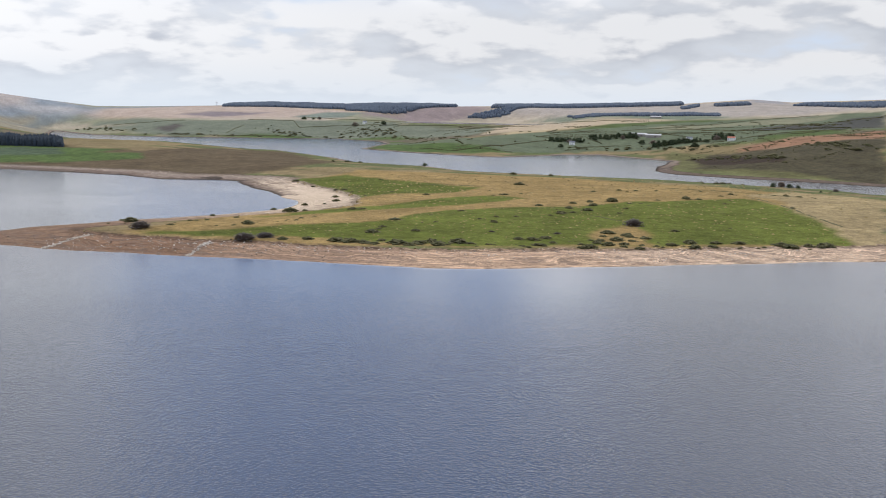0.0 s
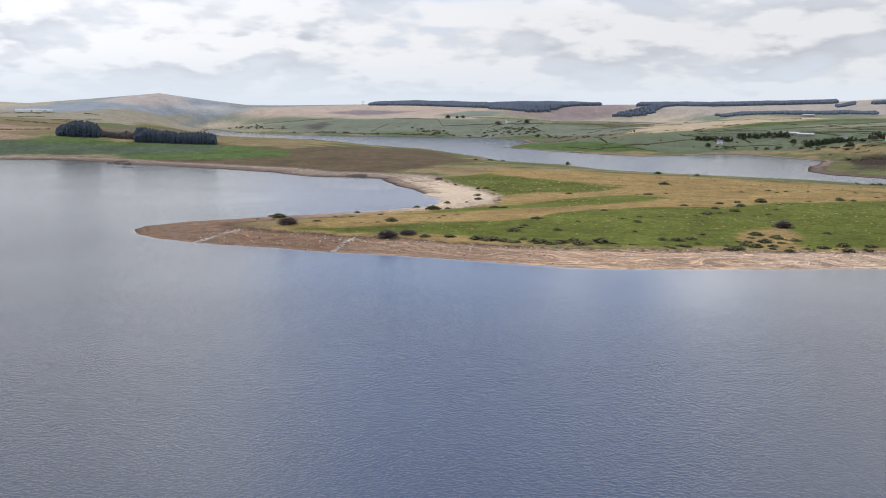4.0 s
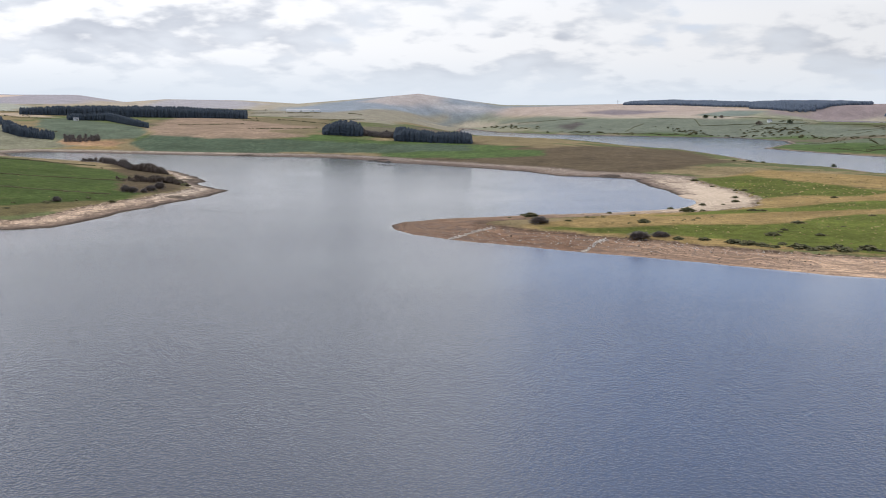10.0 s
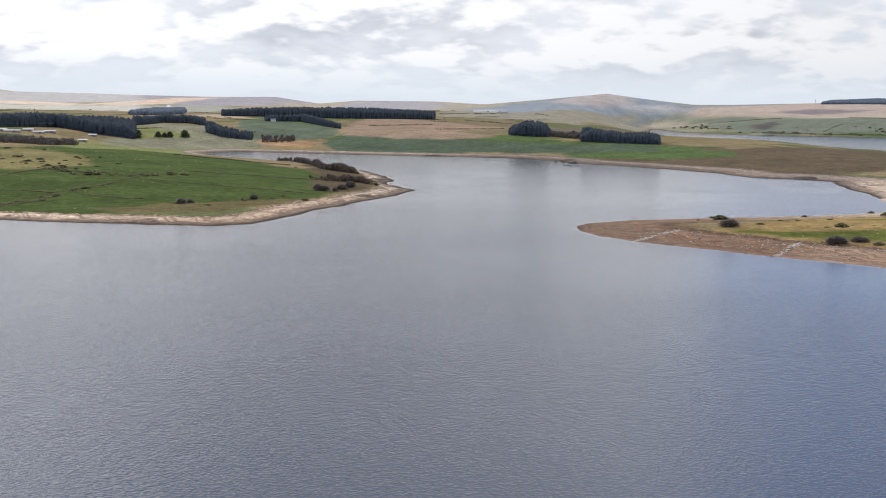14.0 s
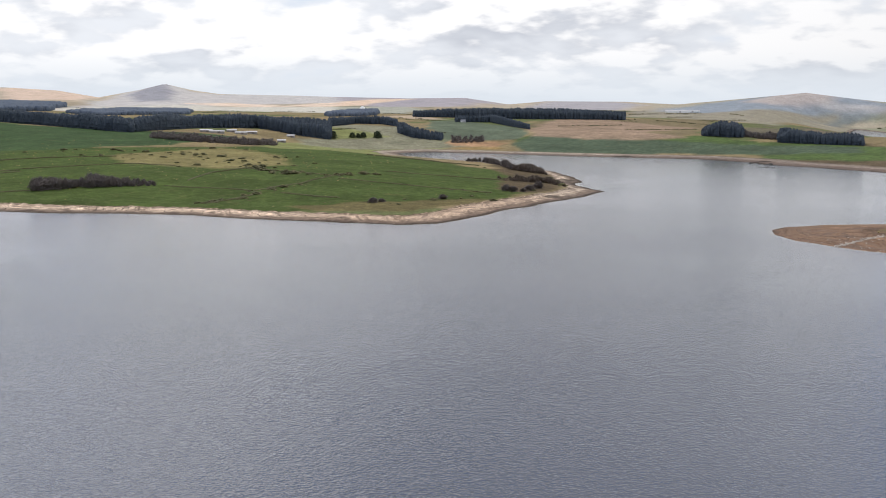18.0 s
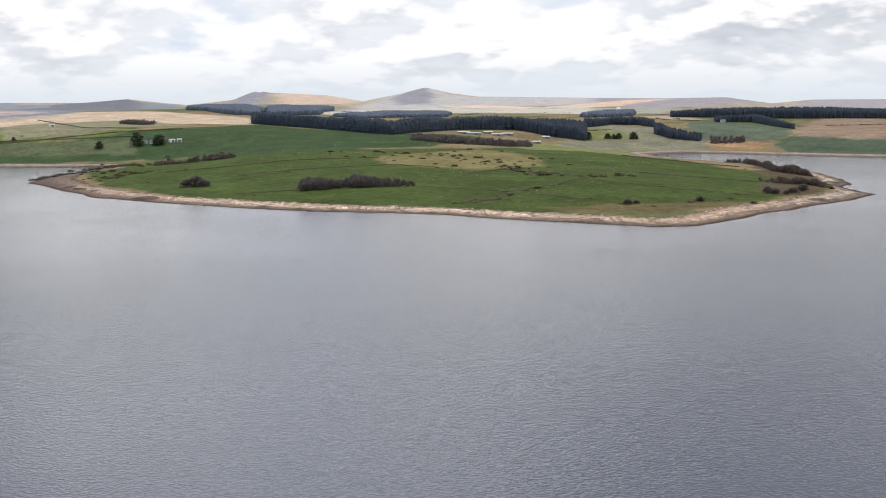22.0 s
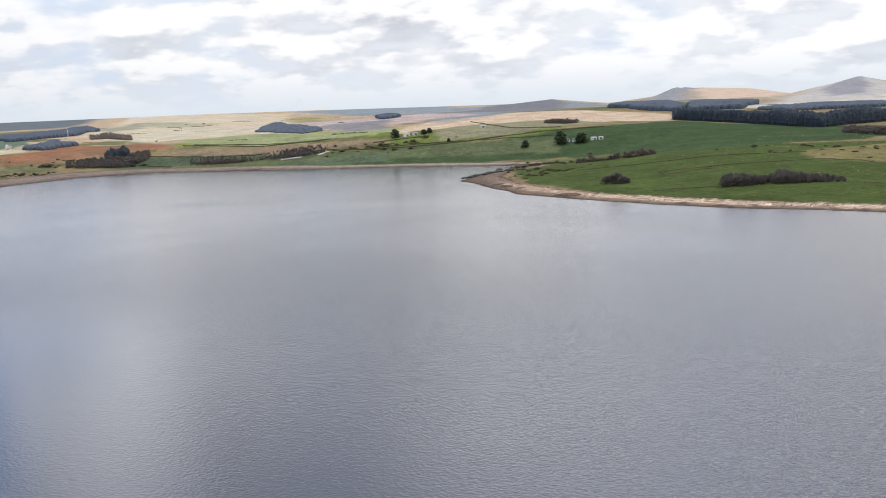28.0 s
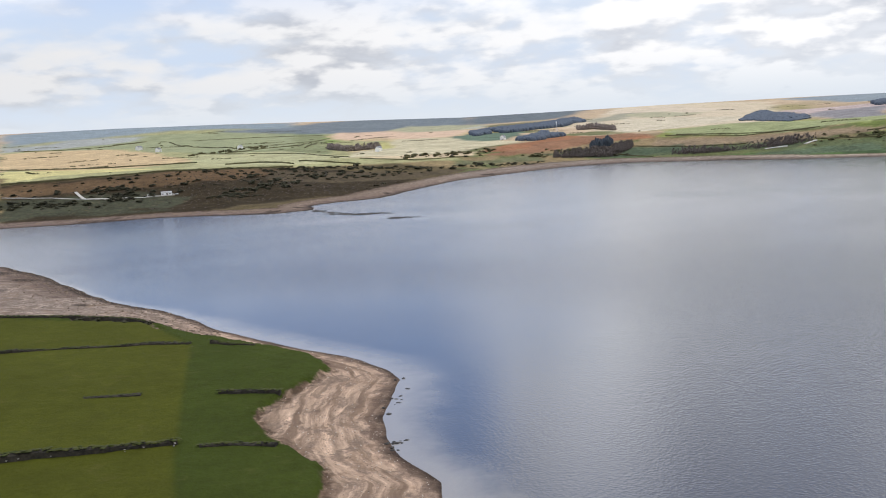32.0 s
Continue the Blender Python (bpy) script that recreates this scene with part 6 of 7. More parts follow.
def wood(name, line, depth, height, spacing, material, label, seed, templates, ragged=0.25, wide=(1.1, 1.6), crown=(1.0, 1.0)):
    """Trees in staggered rows behind a front line, in one mesh; crown: how their height changes along the line."""
    rng = np.random.RandomState(seed)
    p = np.array(line, float)
    seg = np.hypot(*np.diff(p, axis=0).T)
    where = np.concatenate([[0], np.cumsum(seg)])
    pts = []
    backs, step = [0.0], spacing
    while backs[-1] < depth:
        step = spacing if len(backs) < 5 else spacing * 2
        backs.append(backs[-1] + step)
    for row, deep in enumerate(backs):
        for s in np.arange(0, where[-1] + 0.1, spacing if row < 5 else spacing * 1.7):
            q = s + rng.uniform(-0.8, 0.8) * spacing
            x, y = np.interp(q, where, p[:, 0]), np.interp(q, where, p[:, 1])
            r = math.hypot(x, y)
            back = deep + rng.uniform(0, 1.3) * spacing
            pts.append((x * (1 + back / r), y * (1 + back / r), np.interp(q / where[-1], np.linspace(0, 1, len(crown)), crown)))
    pts = np.array(pts)
    z = ground_at(pts[:, 0], pts[:, 1])
    vs, fs, n = [], [], 0
    lump = rough(pts[:, 0], pts[:, 1], 38, 77, 3)
    for (x, y, share), h, swell in zip(pts, z, lump):
        v, f = templates[rng.randint(len(templates))]
        if rng.uniform() < ragged * 0.7 - 0.1:
            continue
        s, a = height * share * (1 + 1.4 * ragged * swell) * rng.uniform(1 - ragged, 1 + ragged * 0.7), rng.uniform(0, 6.28)
        c, d = math.cos(a), math.sin(a)
        w = s * rng.uniform(*wide)
        s *= min(1.0, 0.55 + 0.03 * min(math.hypot(x - p[0, 0], y - p[0, 1]), math.hypot(x - p[-1, 0], y - p[-1, 1])))
        vs.append(np.stack([(v[:, 0] * c - v[:, 1] * d) * w + x, (v[:, 0] * d + v[:, 1] * c) * w + y, v[:, 2] * s + h - 0.2], -1))
        fs += [tuple(i + n for i in q) for q in f]
        n += len(v)
    ob = new(name, mesh_of(name, np.vstack(vs), fs, material, True))
    return tagged(ob, label, "wood", kind="stuff")


def polar(bearing, distance):
    return (-math.sin(radians(bearing)) * distance, math.cos(radians(bearing)) * distance)


FIR = [conifer_template(k) for k in range(4)]
THICKET = [thicket_template(k + 9, 15, 0.10, 4.0) for k in range(3)]
FINE_THICKET = [thicket_template(k + 19, 46, 0.048, 9.0) for k in range(3)]
THORN = [thicket_template(k + 29, 7, 0.155, 1.5) for k in range(3)]
DARK_WOOD = "dense dark conifer plantation on the moorland slope"
for k, (line, depth, height, gap, crown) in enumerate((
        (WOOD_LAKE, 60, 20, 5, (0.45, 0.8, 0.95, 1.05, 1.1, 1.05, 1.0, 0.75)), (WOOD_LAKE_BELT, 40, 17, 4.5, (1.15, 1.1, 1.0, 0.9, 0.8, 0.85, 0.9, 0.8)),
        (WOOD_HILL, 140, 18, 6.5, (0.6, 0.9, 1.0, 1.05, 1.0, 0.95, 0.7)), (WOOD_HILL_SPUR, 40, 14, 5.5, (0.8, 1.0, 0.9, 0.6)), (WOOD_LONG, 60, 19, 5, (1.0, 1.05, 0.95, 1.1, 1.0)),
        (WOOD_WORKS, 110, 20, 5.5, (0.9, 1.1, 0.85, 1.05, 0.9, 1.1)), (WOOD_BELT, 30, 14, 5, (1.1, 0.9, 1.1, 0.9)), (WOOD_BELT_END, 35, 15, 5, (1.0, 1.1, 0.8, 0.6)),
        (WOOD_DAM, 35, 13, 5, (0.5, 1.1, 0.8, 1.2, 0.6)))):
    wood("conifer_wood", line, depth, height, gap * 0.62, NEEDLE, DARK_WOOD, 200 + k, FIR, 0.12, (0.62, 0.95), crown)
for k, (line, depth, height, gap) in enumerate((
        (WOOD_LAKE_GAP, 30, 9, 6), (CARR_WORKS, 60, 8, 7), (CARR_INLET, 40, 7, 6), (CARR_HILL, 40, 8, 7))):
    wood("willow_carr", line, depth, height, gap * 0.72, CARR, "leafless brown willow carr on damp ground", 230 + k, THICKET, 0.35)
wood("willow_carr", CARR_DAM, 60, 8, 4.2, CARR, "leafless brown willow carr on damp ground", 237, THICKET, 0.28, (1.2, 1.8), (0.6, 0.9, 1.0, 1.05, 0.8))
wood("willow_carr", CARR_SHORE, 50, 6.5, 4.2, CARR, "leafless brown willow carr on damp ground", 238, THICKET, 0.28, (1.2, 1.8), (0.5, 0.9, 1.1, 0.8, 0.5, 0.7, 1.0, 0.9, 0.4))
# far carr gets the twig colour with haze in it
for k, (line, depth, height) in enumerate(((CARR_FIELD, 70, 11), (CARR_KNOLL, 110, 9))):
    wood("willow_carr", line, depth, height, 5.2, HAZED_CARR, "leafless willow carr among far fields, paled for haze", 240 + k, THICKET, 0.35)
wood("willow_thicket", THICKET_LONG, 14, 11, 3.4, CARR, "leafless brown willow thicket along a pasture bank", 245, FINE_THICKET, 0.3, (0.9, 1.4), (1.0, 1.1, 0.85, 0.9, 0.75, 0.6, 0.45))
wood("willow_thicket", THICKET_TIP, 12, 10, 5.0, CARR, "leafless grey willows along the back of the point", 247, FINE_THICKET, 0.45, (0.9, 1.4), (0.5, 0.9, 0.7, 1.0, 0.6))
wood("blackthorn_scrub", SCRUB_BACK, 26, 7.5, 3.2, TWIG, "dark blackthorn scrub above the stony point", 248, FINE_THICKET, 0.4, (1.1, 1.7), (0.8, 1.0, 0.9, 0.6))
wood("blackthorn_scrub", SCRUB_FRONT, 30, 6, 3.4, TWIG, "dark blackthorn scrub above the stony point", 249, FINE_THICKET, 0.5, (1.1, 1.8), (0.6, 1.0, 0.8, 0.5))
wood("willow_thicket", THICKET_FOOT, 26, 9, 4.5, TWIG, "leafless brown willow thicket along a pasture bank", 246, THICKET, 0.5, (1.0, 1.6), (0.6, 1.0, 0.8, 1.0, 0.6))
for k, (line, depth, height) in enumerate((([(318, 2490), (420, 2480)], 40, 9), ([(430, 2330), (520, 2300)], 40, 10), ([(545, 2300), (585, 2290)], 30, 10), ([(225, 2440), (300, 2440)], 30, 9))):
    wood("farm_copse", line, depth, height, 7, LEAF, "dark trees sheltering a far farmstead", 250 + k, THICKET, 0.4)


def hedgerows(name, bearings, distances, count, seed, label, clumped=False):
    """Scattered thorn trees and broken hedge lines over far farmland, in one mesh."""
    rng = np.random.RandomState(seed)
    pts = []
    for _ in range(count):
        b, r = rng.uniform(*bearings), rng.uniform(*distances)
        x, y = polar(b, r)
        a, n = radians(b) + rng.normal(0, 0.9), rng.choice([1, 1, 2, 4, 9, 16])
        if clumped:
            pts += [(x + math.cos(a) * q - math.sin(a) * u, y + math.sin(a) * q + math.cos(a) * u) for q, u in zip(rng.normal(0, 26, 2 * n), rng.normal(0, 5, 2 * n))]
        else:
            pts += [(x + math.cos(a) * 2.1 * i + rng.uniform(-1.4, 1.4), y + math.sin(a) * 2.1 * i + rng.uniform(-1.4, 1.4)) for i in range(4 * n) if rng.uniform() < 0.8]
    pts = np.array(pts)
    d = shore_distance(pts[:, 0], pts[:, 1])
    keep = (d > 60) & (inside_distance(pts[:, 0], pts[:, 1], POND) < -20)
    pts = pts[keep]
    z = ground_at(pts[:, 0], pts[:, 1])
    vs, fs, n = [], [], 0
    for (x, y), h in zip(pts, z):
        v, f = THORN[rng.randint(len(THORN))]
        s = rng.uniform(1.2, 2.4) if clumped else rng.uniform(1.5, 3.4)
        vs.append(v * np.array([s * (2.6 if clumped else 2.1), s * (2.6 if clumped else 2.1), s]) + np.array([x, y, h - 0.2]))
        fs += [tuple(i + n for i in q) for q in f]
        n += len(v)
    tagged(new(name, mesh_of(name, np.vstack(vs), fs, HEDGE)), label, "hedgerow", kind="stuff")


def far_tree_template(seed):
    """A blunt conifer of height 1, few faces, for woods seen from kilometres off."""
    rng = np.random.RandomState(seed)
    n = 6
    rings = [[(math.cos(2 * math.pi * i / n) * w * rng.uniform(0.75, 1.2), math.sin(2 * math.pi * i / n) * w * rng.uniform(0.75, 1.2), h + rng.uniform(-0.05, 0.05))
              for i in range(n)] for w, h in ((0.30, 0.0), (0.36, 0.4), (0.20, 0.8))]
    v = np.array(rings[0] + rings[1] + rings[2] + [(0, 0, 1.0)])
    f = [(k * n + i, k * n + (i + 1) % n, (k + 1) * n + (i + 1) % n, (k + 1) * n + i) for k in (0, 1) for i in range(n)]
    return v, f + [(2 * n + i, 2 * n + (i + 1) % n, 3 * n) for i in range(n)]


def forest(outline, height, gap, seed):
    """A plantation that fills an outline, in one mesh."""
    rng = np.random.RandomState(seed)
    p = np.array(outline, float)
    gx, gy = np.meshgrid(np.arange(p[:, 0].min(), p[:, 0].max(), gap), np.arange(p[:, 1].min(), p[:, 1].max(), gap))
    x = gx.ravel() + rng.uniform(-0.45, 0.45, gx.size) * gap
    y = gy.ravel() + rng.uniform(-0.45, 0.45, gx.size) * gap
    keep = inside_distance(x, y, outline) + 9 * rough(x, y, 40, seed, 3) > 0
    x, y = x[keep], y[keep]
    z = ground_at(x, y)
    tall = height * 0.9 * (1 + 0.25 * rough(x, y, 60, seed + 1, 3)) * rng.uniform(0.9, 1.06, len(x))
    vs, fs, n = [], [], 0
    for a, b, c, h in zip(x, y, z, tall):
        v, f = FAR_FIR[rng.randint(len(FAR_FIR))]
        w = gap * rng.uniform(1.8, 2.6)
        vs.append(v * np.array([w, w, h]) + np.array([a, b, c - 0.5]))
        fs += [tuple(i + n for i in q) for q in f]
        n += len(v)
    ob = new("conifer_wood", mesh_of("conifer_wood", np.vstack(vs), fs, HAZED_SPRUCE, True))
    return tagged(ob, "distant dark conifer plantation along the hill crest", "wood", kind="stuff")


FAR_FIR = [far_tree_template(k) for k in range(5)]
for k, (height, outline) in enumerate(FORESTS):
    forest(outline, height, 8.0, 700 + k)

hedgerows("thorn_hedgerow", (-24, 20), (2050, 3500), 300, 501, "broken dark hedgerows on far eastern farmland")
hedgerows("thorn_hedgerow", (100, 122), (1750, 3900), 70, 502, "broken dark hedgerows over bright far fields")
hedgerows("thorn_hedgerow", (76, 101), (1850, 3600), 26, 503, "broken dark hedgerows on the western slopes")
hedgerows("thorn_hedgerow", (20, 60), (1950, 3300), 60, 504, "scattered thorn trees on the northern moor")
hedgerows("gorse_scrub", (-24, -12), (1650, 2700), 120, 505, "dark gorse scrub dotted over the hillside", True)


# ---------------------------------------------------------------- hedges, banks and fence
def bank(name, line, height, width, material, label, seed, step=1.6, shaggy=1.0, growth=None):
    """A bank with an uneven grown-over top along a line."""
    rng = np.random.RandomState(seed)
    p = np.array(line, float)
    seg = np.hypot(*np.diff(p, axis=0).T)
    where = np.concatenate([[0], np.cumsum(seg)])
    s = np.arange(0, where[-1], step)
    x, y = np.interp(s, where, p[:, 0]), np.interp(s, where, p[:, 1])
    x, y = x + 0.5 * height * rough(x, y, 18, seed, 2), y + 0.5 * height * rough(y, x, 18, seed + 1, 2)
    tx, ty = np.gradient(x), np.gradient(y)
    ln = np.hypot(tx, ty) + 1e-9
    nx, ny = -ty / ln, tx / ln
    z = ground_at(x, y)
    prof = [(-0.5, -0.12), (-0.47, 0.4), (-0.40, 0.84), (-0.14, 1.0), (0.14, 1.0), (0.40, 0.84), (0.47, 0.4), (0.5, -0.12)]
    v = []
    swell = 0.85 + 0.35 * rough(s, s * 0 + seed, 12, seed, 3)
    for a, h in prof:
        jit = rng.uniform(-0.1, 0.1, (2, len(s))) * (0.4 + 0.6 * shaggy)
        v.append(np.stack([x + nx * (a + jit[0]) * width, y + ny * (a + jit[0]) * width, z + (h * swell + jit[1] * (h > 0)) * height], -1))
    v = np.stack(v, 1)
    k, n = len(prof), len(s)
    f = [(i * k + j, i * k + j + 1, (i + 1) * k + j + 1, (i + 1) * k + j) for i in range(n - 1) for j in range(k - 1)]
    f += [tuple(range(k)), tuple((n - 1) * k + j for j in range(k))[::-1]]
    body = mesh_of("earth_bank", v.reshape(-1, 3), f, material)
    root = new(name)
    tagged(root, label, "hedge", "field boundaries")
    part("earth_bank", body, root)
    tops = []
    for i in range(n):
        for _ in range(3):
            c = v[i, (2 + rng.randint(4)) if growth is None else 3 + rng.randint(2)] + rng.uniform(-0.2, 0.2, 3) * height * np.array([1, 1, 0.5 * shaggy])
            tops.append((ICO_V * rng.uniform(0.5, 1.3, (len(ICO_V), 1)) * height * rng.uniform(0.08, 0.26) * np.array([1.2, 1.2, 0.6 * shaggy]) + c, ICO_F))
    if tops:
        tagged(part("growth", mesh_of("growth", *gather(tops), growth or HEDGE), root, "dark scrubby growth on top"), kind="stuff")
    return root


for k, (height, line) in enumerate(HEDGES):
    far = math.hypot(*line[0]) > 1500
    bank("field_hedge", line, height, 2.2 if not far else 2.6, HEDGE, "scrubby dark hedge bank dividing two pastures", 300 + k, 2.5 if not far else 5.0)
TURF_TOP = leafy("bank_turf", (0.034, 0.044, 0.010), (0.066, 0.068, 0.020))
# the banks' shaded faces are put into this near-black earth colour
EARTH = plain("earth_and_stone_bank", (0.030, 0.025, 0.016), 0.95, 0.7, 1.1)
for k, (height, line) in enumerate(BANKS):
    bank("stone_hedge", line, height * 1.6, 2.4 if height > 0.8 else 1.2, EARTH, "old stone-faced earth bank crossing the near pasture", 340 + k, 0.8, 0.4, TURF_TOP)


def facing_stones(line, count, seed):
    """Loose stones in the flank of the largest bank, each a part of it."""
    rng = np.random.RandomState(seed)
    root = [o for o in bpy.data.objects if o.name.startswith("stone_hedge") and o.parent is None][0]
    p = np.array(line, float)
    for _ in range(count):
        q = rng.uniform(0, len(p) - 1)
        x, y = np.interp(q, range(len(p)), p[:, 0]), np.interp(q, range(len(p)), p[:, 1])
        r = math.hypot(x, y)
        x, y = x * (1 - 0.95 / r), y * (1 - 0.95 / r)
        s = rng.uniform(0.22, 0.5)
        ob = part("stone", mesh_of("stone", rock(rng, s), ICO_F, STONE_WALL), root, "pale granite facing stone")
        ob.location = (x, y, float(ground_at(x, y)[0]) + rng.uniform(0.9, 2.2))


def fence(line):
    root = new("wire_fence")
    tagged(root, "straight post and wire fence between mown pastures", "fence")
    p = np.array(line, float)
    seg = np.hypot(*np.diff(p, axis=0).T)
    where = np.concatenate([[0], np.cumsum(seg)])
    s = np.arange(0, where[-1], 2.6)
    x, y = np.interp(s, where, p[:, 0]), np.interp(s, where, p[:, 1])
    z = ground_at(x, y)
    post = mesh_of("post", *tube([(0, 0, -0.3), (0, 0, 1.15), (0, 0, 1.2)], (0.06, 0.055, 0.03), 6), OLD_WOOD)
    for a, b, c in zip(x, y, z):
        part("post", post, root).location = (a, b, c)
    for h in (0.35, 0.7, 1.05):
        part("wire", mesh_of("wire", *tube(np.stack([x, y, z + h], -1), [0.012] * len(s), 4), OLD_WOOD), root)
    return root


# ---------------------------------------------------------------- rocks, old posts, track
def rock(rng, size):
    v = ICO_V * rng.uniform(0.7, 1.2, (len(ICO_V), 1)) * np.array([size, size * rng.uniform(0.6, 1), size * rng.uniform(0.35, 0.6)])
    a = rng.uniform(0, 6.28)
    return v @ np.array([[math.cos(a), -math.sin(a), 0], [math.sin(a), math.cos(a), 0], [0, 0, 1]])


def rocks(line, count, size, spread, label, seed, group, ledge=False):
    rng = np.random.RandomState(seed)
    p = np.array(line, float)
    for k in range(count):
        q = rng.uniform(0, len(p) - 1) if len(p) > 1 else 0
        x, y = np.interp(q, range(len(p)), p[:, 0]) + rng.normal(0, spread), np.interp(q, range(len(p)), p[:, 1]) + rng.normal(0, spread)
        s = size * rng.uniform(0.5, 1.4)
        v = rock(rng, s)
        if ledge:
            i = min(int(q), len(p) - 2)
            t = (p[i + 1] - p[i]) / np.hypot(*(p[i + 1] - p[i]))
            v = np.column_stack([v[:, :2] + np.outer(v[:, :2] @ t, t) * rng.uniform(1.0, 2.4), v[:, 2] * 0.6])
        ob = new("rock", mesh_of("rock", v, ICO_F, DARK_ROCK))
        ob.location = (x, y, max(float(ground_at(x, y)[0]), -0.25 * s) + 0.08 * s)
        tagged(ob, label, "rock", group)


fence(FENCE)
facing_stones(BANKS[0][1], 16, 21)
rocks(ROCKS, 130, 3.6, 4.4, "dark flat rock of a reef breaking the water", 400, "reef rocks", True)
rocks(ROCKS_OUT, 34, 3.2, 2.6, "dark flat rock of a reef breaking the water", 401, "reef rocks", True)
rocks(ISLET, 24, 3.0, 3, "dark rock at the lake's edge", 402, "islet rocks")
rocks(ISLET_OUT, 12, 2.6, 2, "dark rock at the lake's edge", 403, "islet rocks")
rocks(ROCKS_POINT, 60, 3.4, 3.0, "dark rock at the tip of the stony point", 405, "point rocks")
rocks(SHORE_STONES, 26, 0.75, 1.2, "dark wet boulder at the water's edge", 404, "shore boulders")

rng = np.random.RandomState(9)
post_mesh = mesh_of("old_post", *tube([(0, 0, -0.6), (0.03, 0, 0.9), (0.06, 0.02, 1.5), (0.05, 0.02, 1.65)], (0.16, 0.15, 0.13, 0.05), 7), OLD_WOOD)
for k in range(22):
    q = k / 21 * (len(OLD_POSTS) - 1)
    x = np.interp(q, range(len(OLD_POSTS)), [p[0] for p in OLD_POSTS]) + rng.uniform(-1.5, 1.5)
    y = np.interp(q, range(len(OLD_POSTS)), [p[1] for p in OLD_POSTS]) + rng.uniform(-3, 3)
    ob = new("old_post", post_mesh)
    ob.matrix_basis = (Matrix.Translation((x, y, float(ground_at(x, y)[0]))) @ Matrix.Rotation(rng.uniform(-0.12, 0.12), 4, "X")
                       @ Matrix.Diagonal((1, 1, rng.uniform(0.7, 1.3), 1)))
    tagged(ob, "weathered wooden stump standing on the bare shore", "post", "old shore posts")


def track(line, width, label):
    p = np.array(line, float)
    seg = np.hypot(*np.diff(p, axis=0).T)
    where = np.concatenate([[0], np.cumsum(seg)])
    s = np.arange(0, where[-1], 4.0)
    x, y = np.interp(s, where, p[:, 0]), np.interp(s, where, p[:, 1])
    tx, ty = np.gradient(x), np.gradient(y)
    ln = np.hypot(tx, ty) + 1e-9
    w = width * (0.8 + 0.3 * rough(s, s * 0, 30, 3, 2))
    sides = [np.stack([x - ty / ln * w * a, y + tx / ln * w * a], -1) for a in (-0.5, -0.2, 0.2, 0.5)]
    v = np.stack([np.column_stack([q, ground_at(q[:, 0], q[:, 1]) + 0.25]) for q in sides], 1)
    n = len(s)
    f = [(i * 4 + j, i * 4 + j + 1, (i + 1) * 4 + j + 1, (i + 1) * 4 + j) for i in range(n - 1) for j in range(3)]
    ob = new("track", mesh_of("track", v.reshape(-1, 3), f, GRIT))
    mod = ob.modifiers.new("thickness", "SOLIDIFY")
    mod.thickness, mod.offset = 0.5, -1
    tagged(ob, label, "track", kind="structure")


track(TRACK, 4, "pale gritty lane and parking strip")
track(TRACK_SPUR, 1.8, "narrow pale gritty lane")
track(PALE_TRACK, 9, "pale gritty lane by the shore woods")
track(PALE_TRACK_UP, 7, "pale gritty lane by the shore woods")


# ---------------------------------------------------------------- tussocks and stones
def scatter(name, centre, spread, count, size, material, label, category, seed, on_shore, flat=0.7, limit=40):
    """Many small clumps or stones over a stretch of ground, in one mesh."""
    rng = np.random.RandomState(seed)
    a, b = np.array(centre[0], float), np.array(centre[1], float)
    along = rng.uniform(0, 1, count)
    pts = a + (b - a) * along[:, None] + rng.normal(0, 1, (count, 2)) * spread
    d = shore_distance(pts[:, 0], pts[:, 1])
    pts = pts[((d > 0.5) & (d < limit)) if on_shore else (d > limit)]
    z = ground_at(pts[:, 0], pts[:, 1])
    n = len(pts)
    s = size * rng.uniform(0.4, 1.0, n) ** 1.5 * 1.6
    shape = rng.uniform(0.6, 1.3, (n, len(ICO_V), 1))
    v = ICO_V[None] * shape * s[:, None, None] * np.array([1, 1, flat]) + np.column_stack([pts, z + 0.15 * s])[:, None]
    f = ICO_F[None] + (np.arange(n) * len(ICO_V))[:, None, None]
    mesh = bpy.data.meshes.new(name)
    mesh.from_pydata(v.reshape(-1, 3).tolist(), [], f.reshape(-1, 3).tolist())
    mesh.materials.append(material)
    tagged(new(name, mesh), label, category, kind="stuff")


RUSH = leafy("dry_rush", (0.20, 0.145, 0.062), (0.34, 0.26, 0.12))
PALE_STONE = leafy("pale_shore_stone", (0.30, 0.25, 0.20), (0.58, 0.52, 0.44))
DARK_STONE = leafy("brown_shore_stone", (0.13, 0.095, 0.07), (0.26, 0.20, 0.15))
scatter("rush_tussocks", ((-120, 700), (280, 760)), (60, 60), 3200, 0.75, RUSH, "dry tawny rush tussocks dotted over pasture", "rushes", 601, False, 0.8, 48)
scatter("rush_tussocks", ((-100, 1000), (330, 960)), (70, 110), 3200, 0.95, RUSH, "dry tawny rush tussocks on rough grazing", "rushes", 602, False, 0.8, 48)
scatter("rush_tussocks", ((-700, 560), (-960, 760)), (110, 90), 1300, 0.7, RUSH, "dry tawny rush tussocks on rough grazing", "rushes", 603, False, 0.8, 45)
scatter("rush_tussocks", ((-1050, -470), (-1330, -330)), (60, 70), 1600, 0.8, BARK, "dark heather tussocks on the moor slope", "heather", 604, False, 0.8, 50)
scatter("shore_stones", ((-230, 605), (260, 600)), (12, 16), 1600, 0.36, PALE_STONE, "pale stones strewn along the bare shore", "stones", 605, True, 0.6, 55)
scatter("shore_stones", ((-250, 620), (-20, 560)), (14, 16), 800, 0.34, DARK_STONE, "brown stones strewn along the bare shore", "stones", 606, True, 0.6, 60)
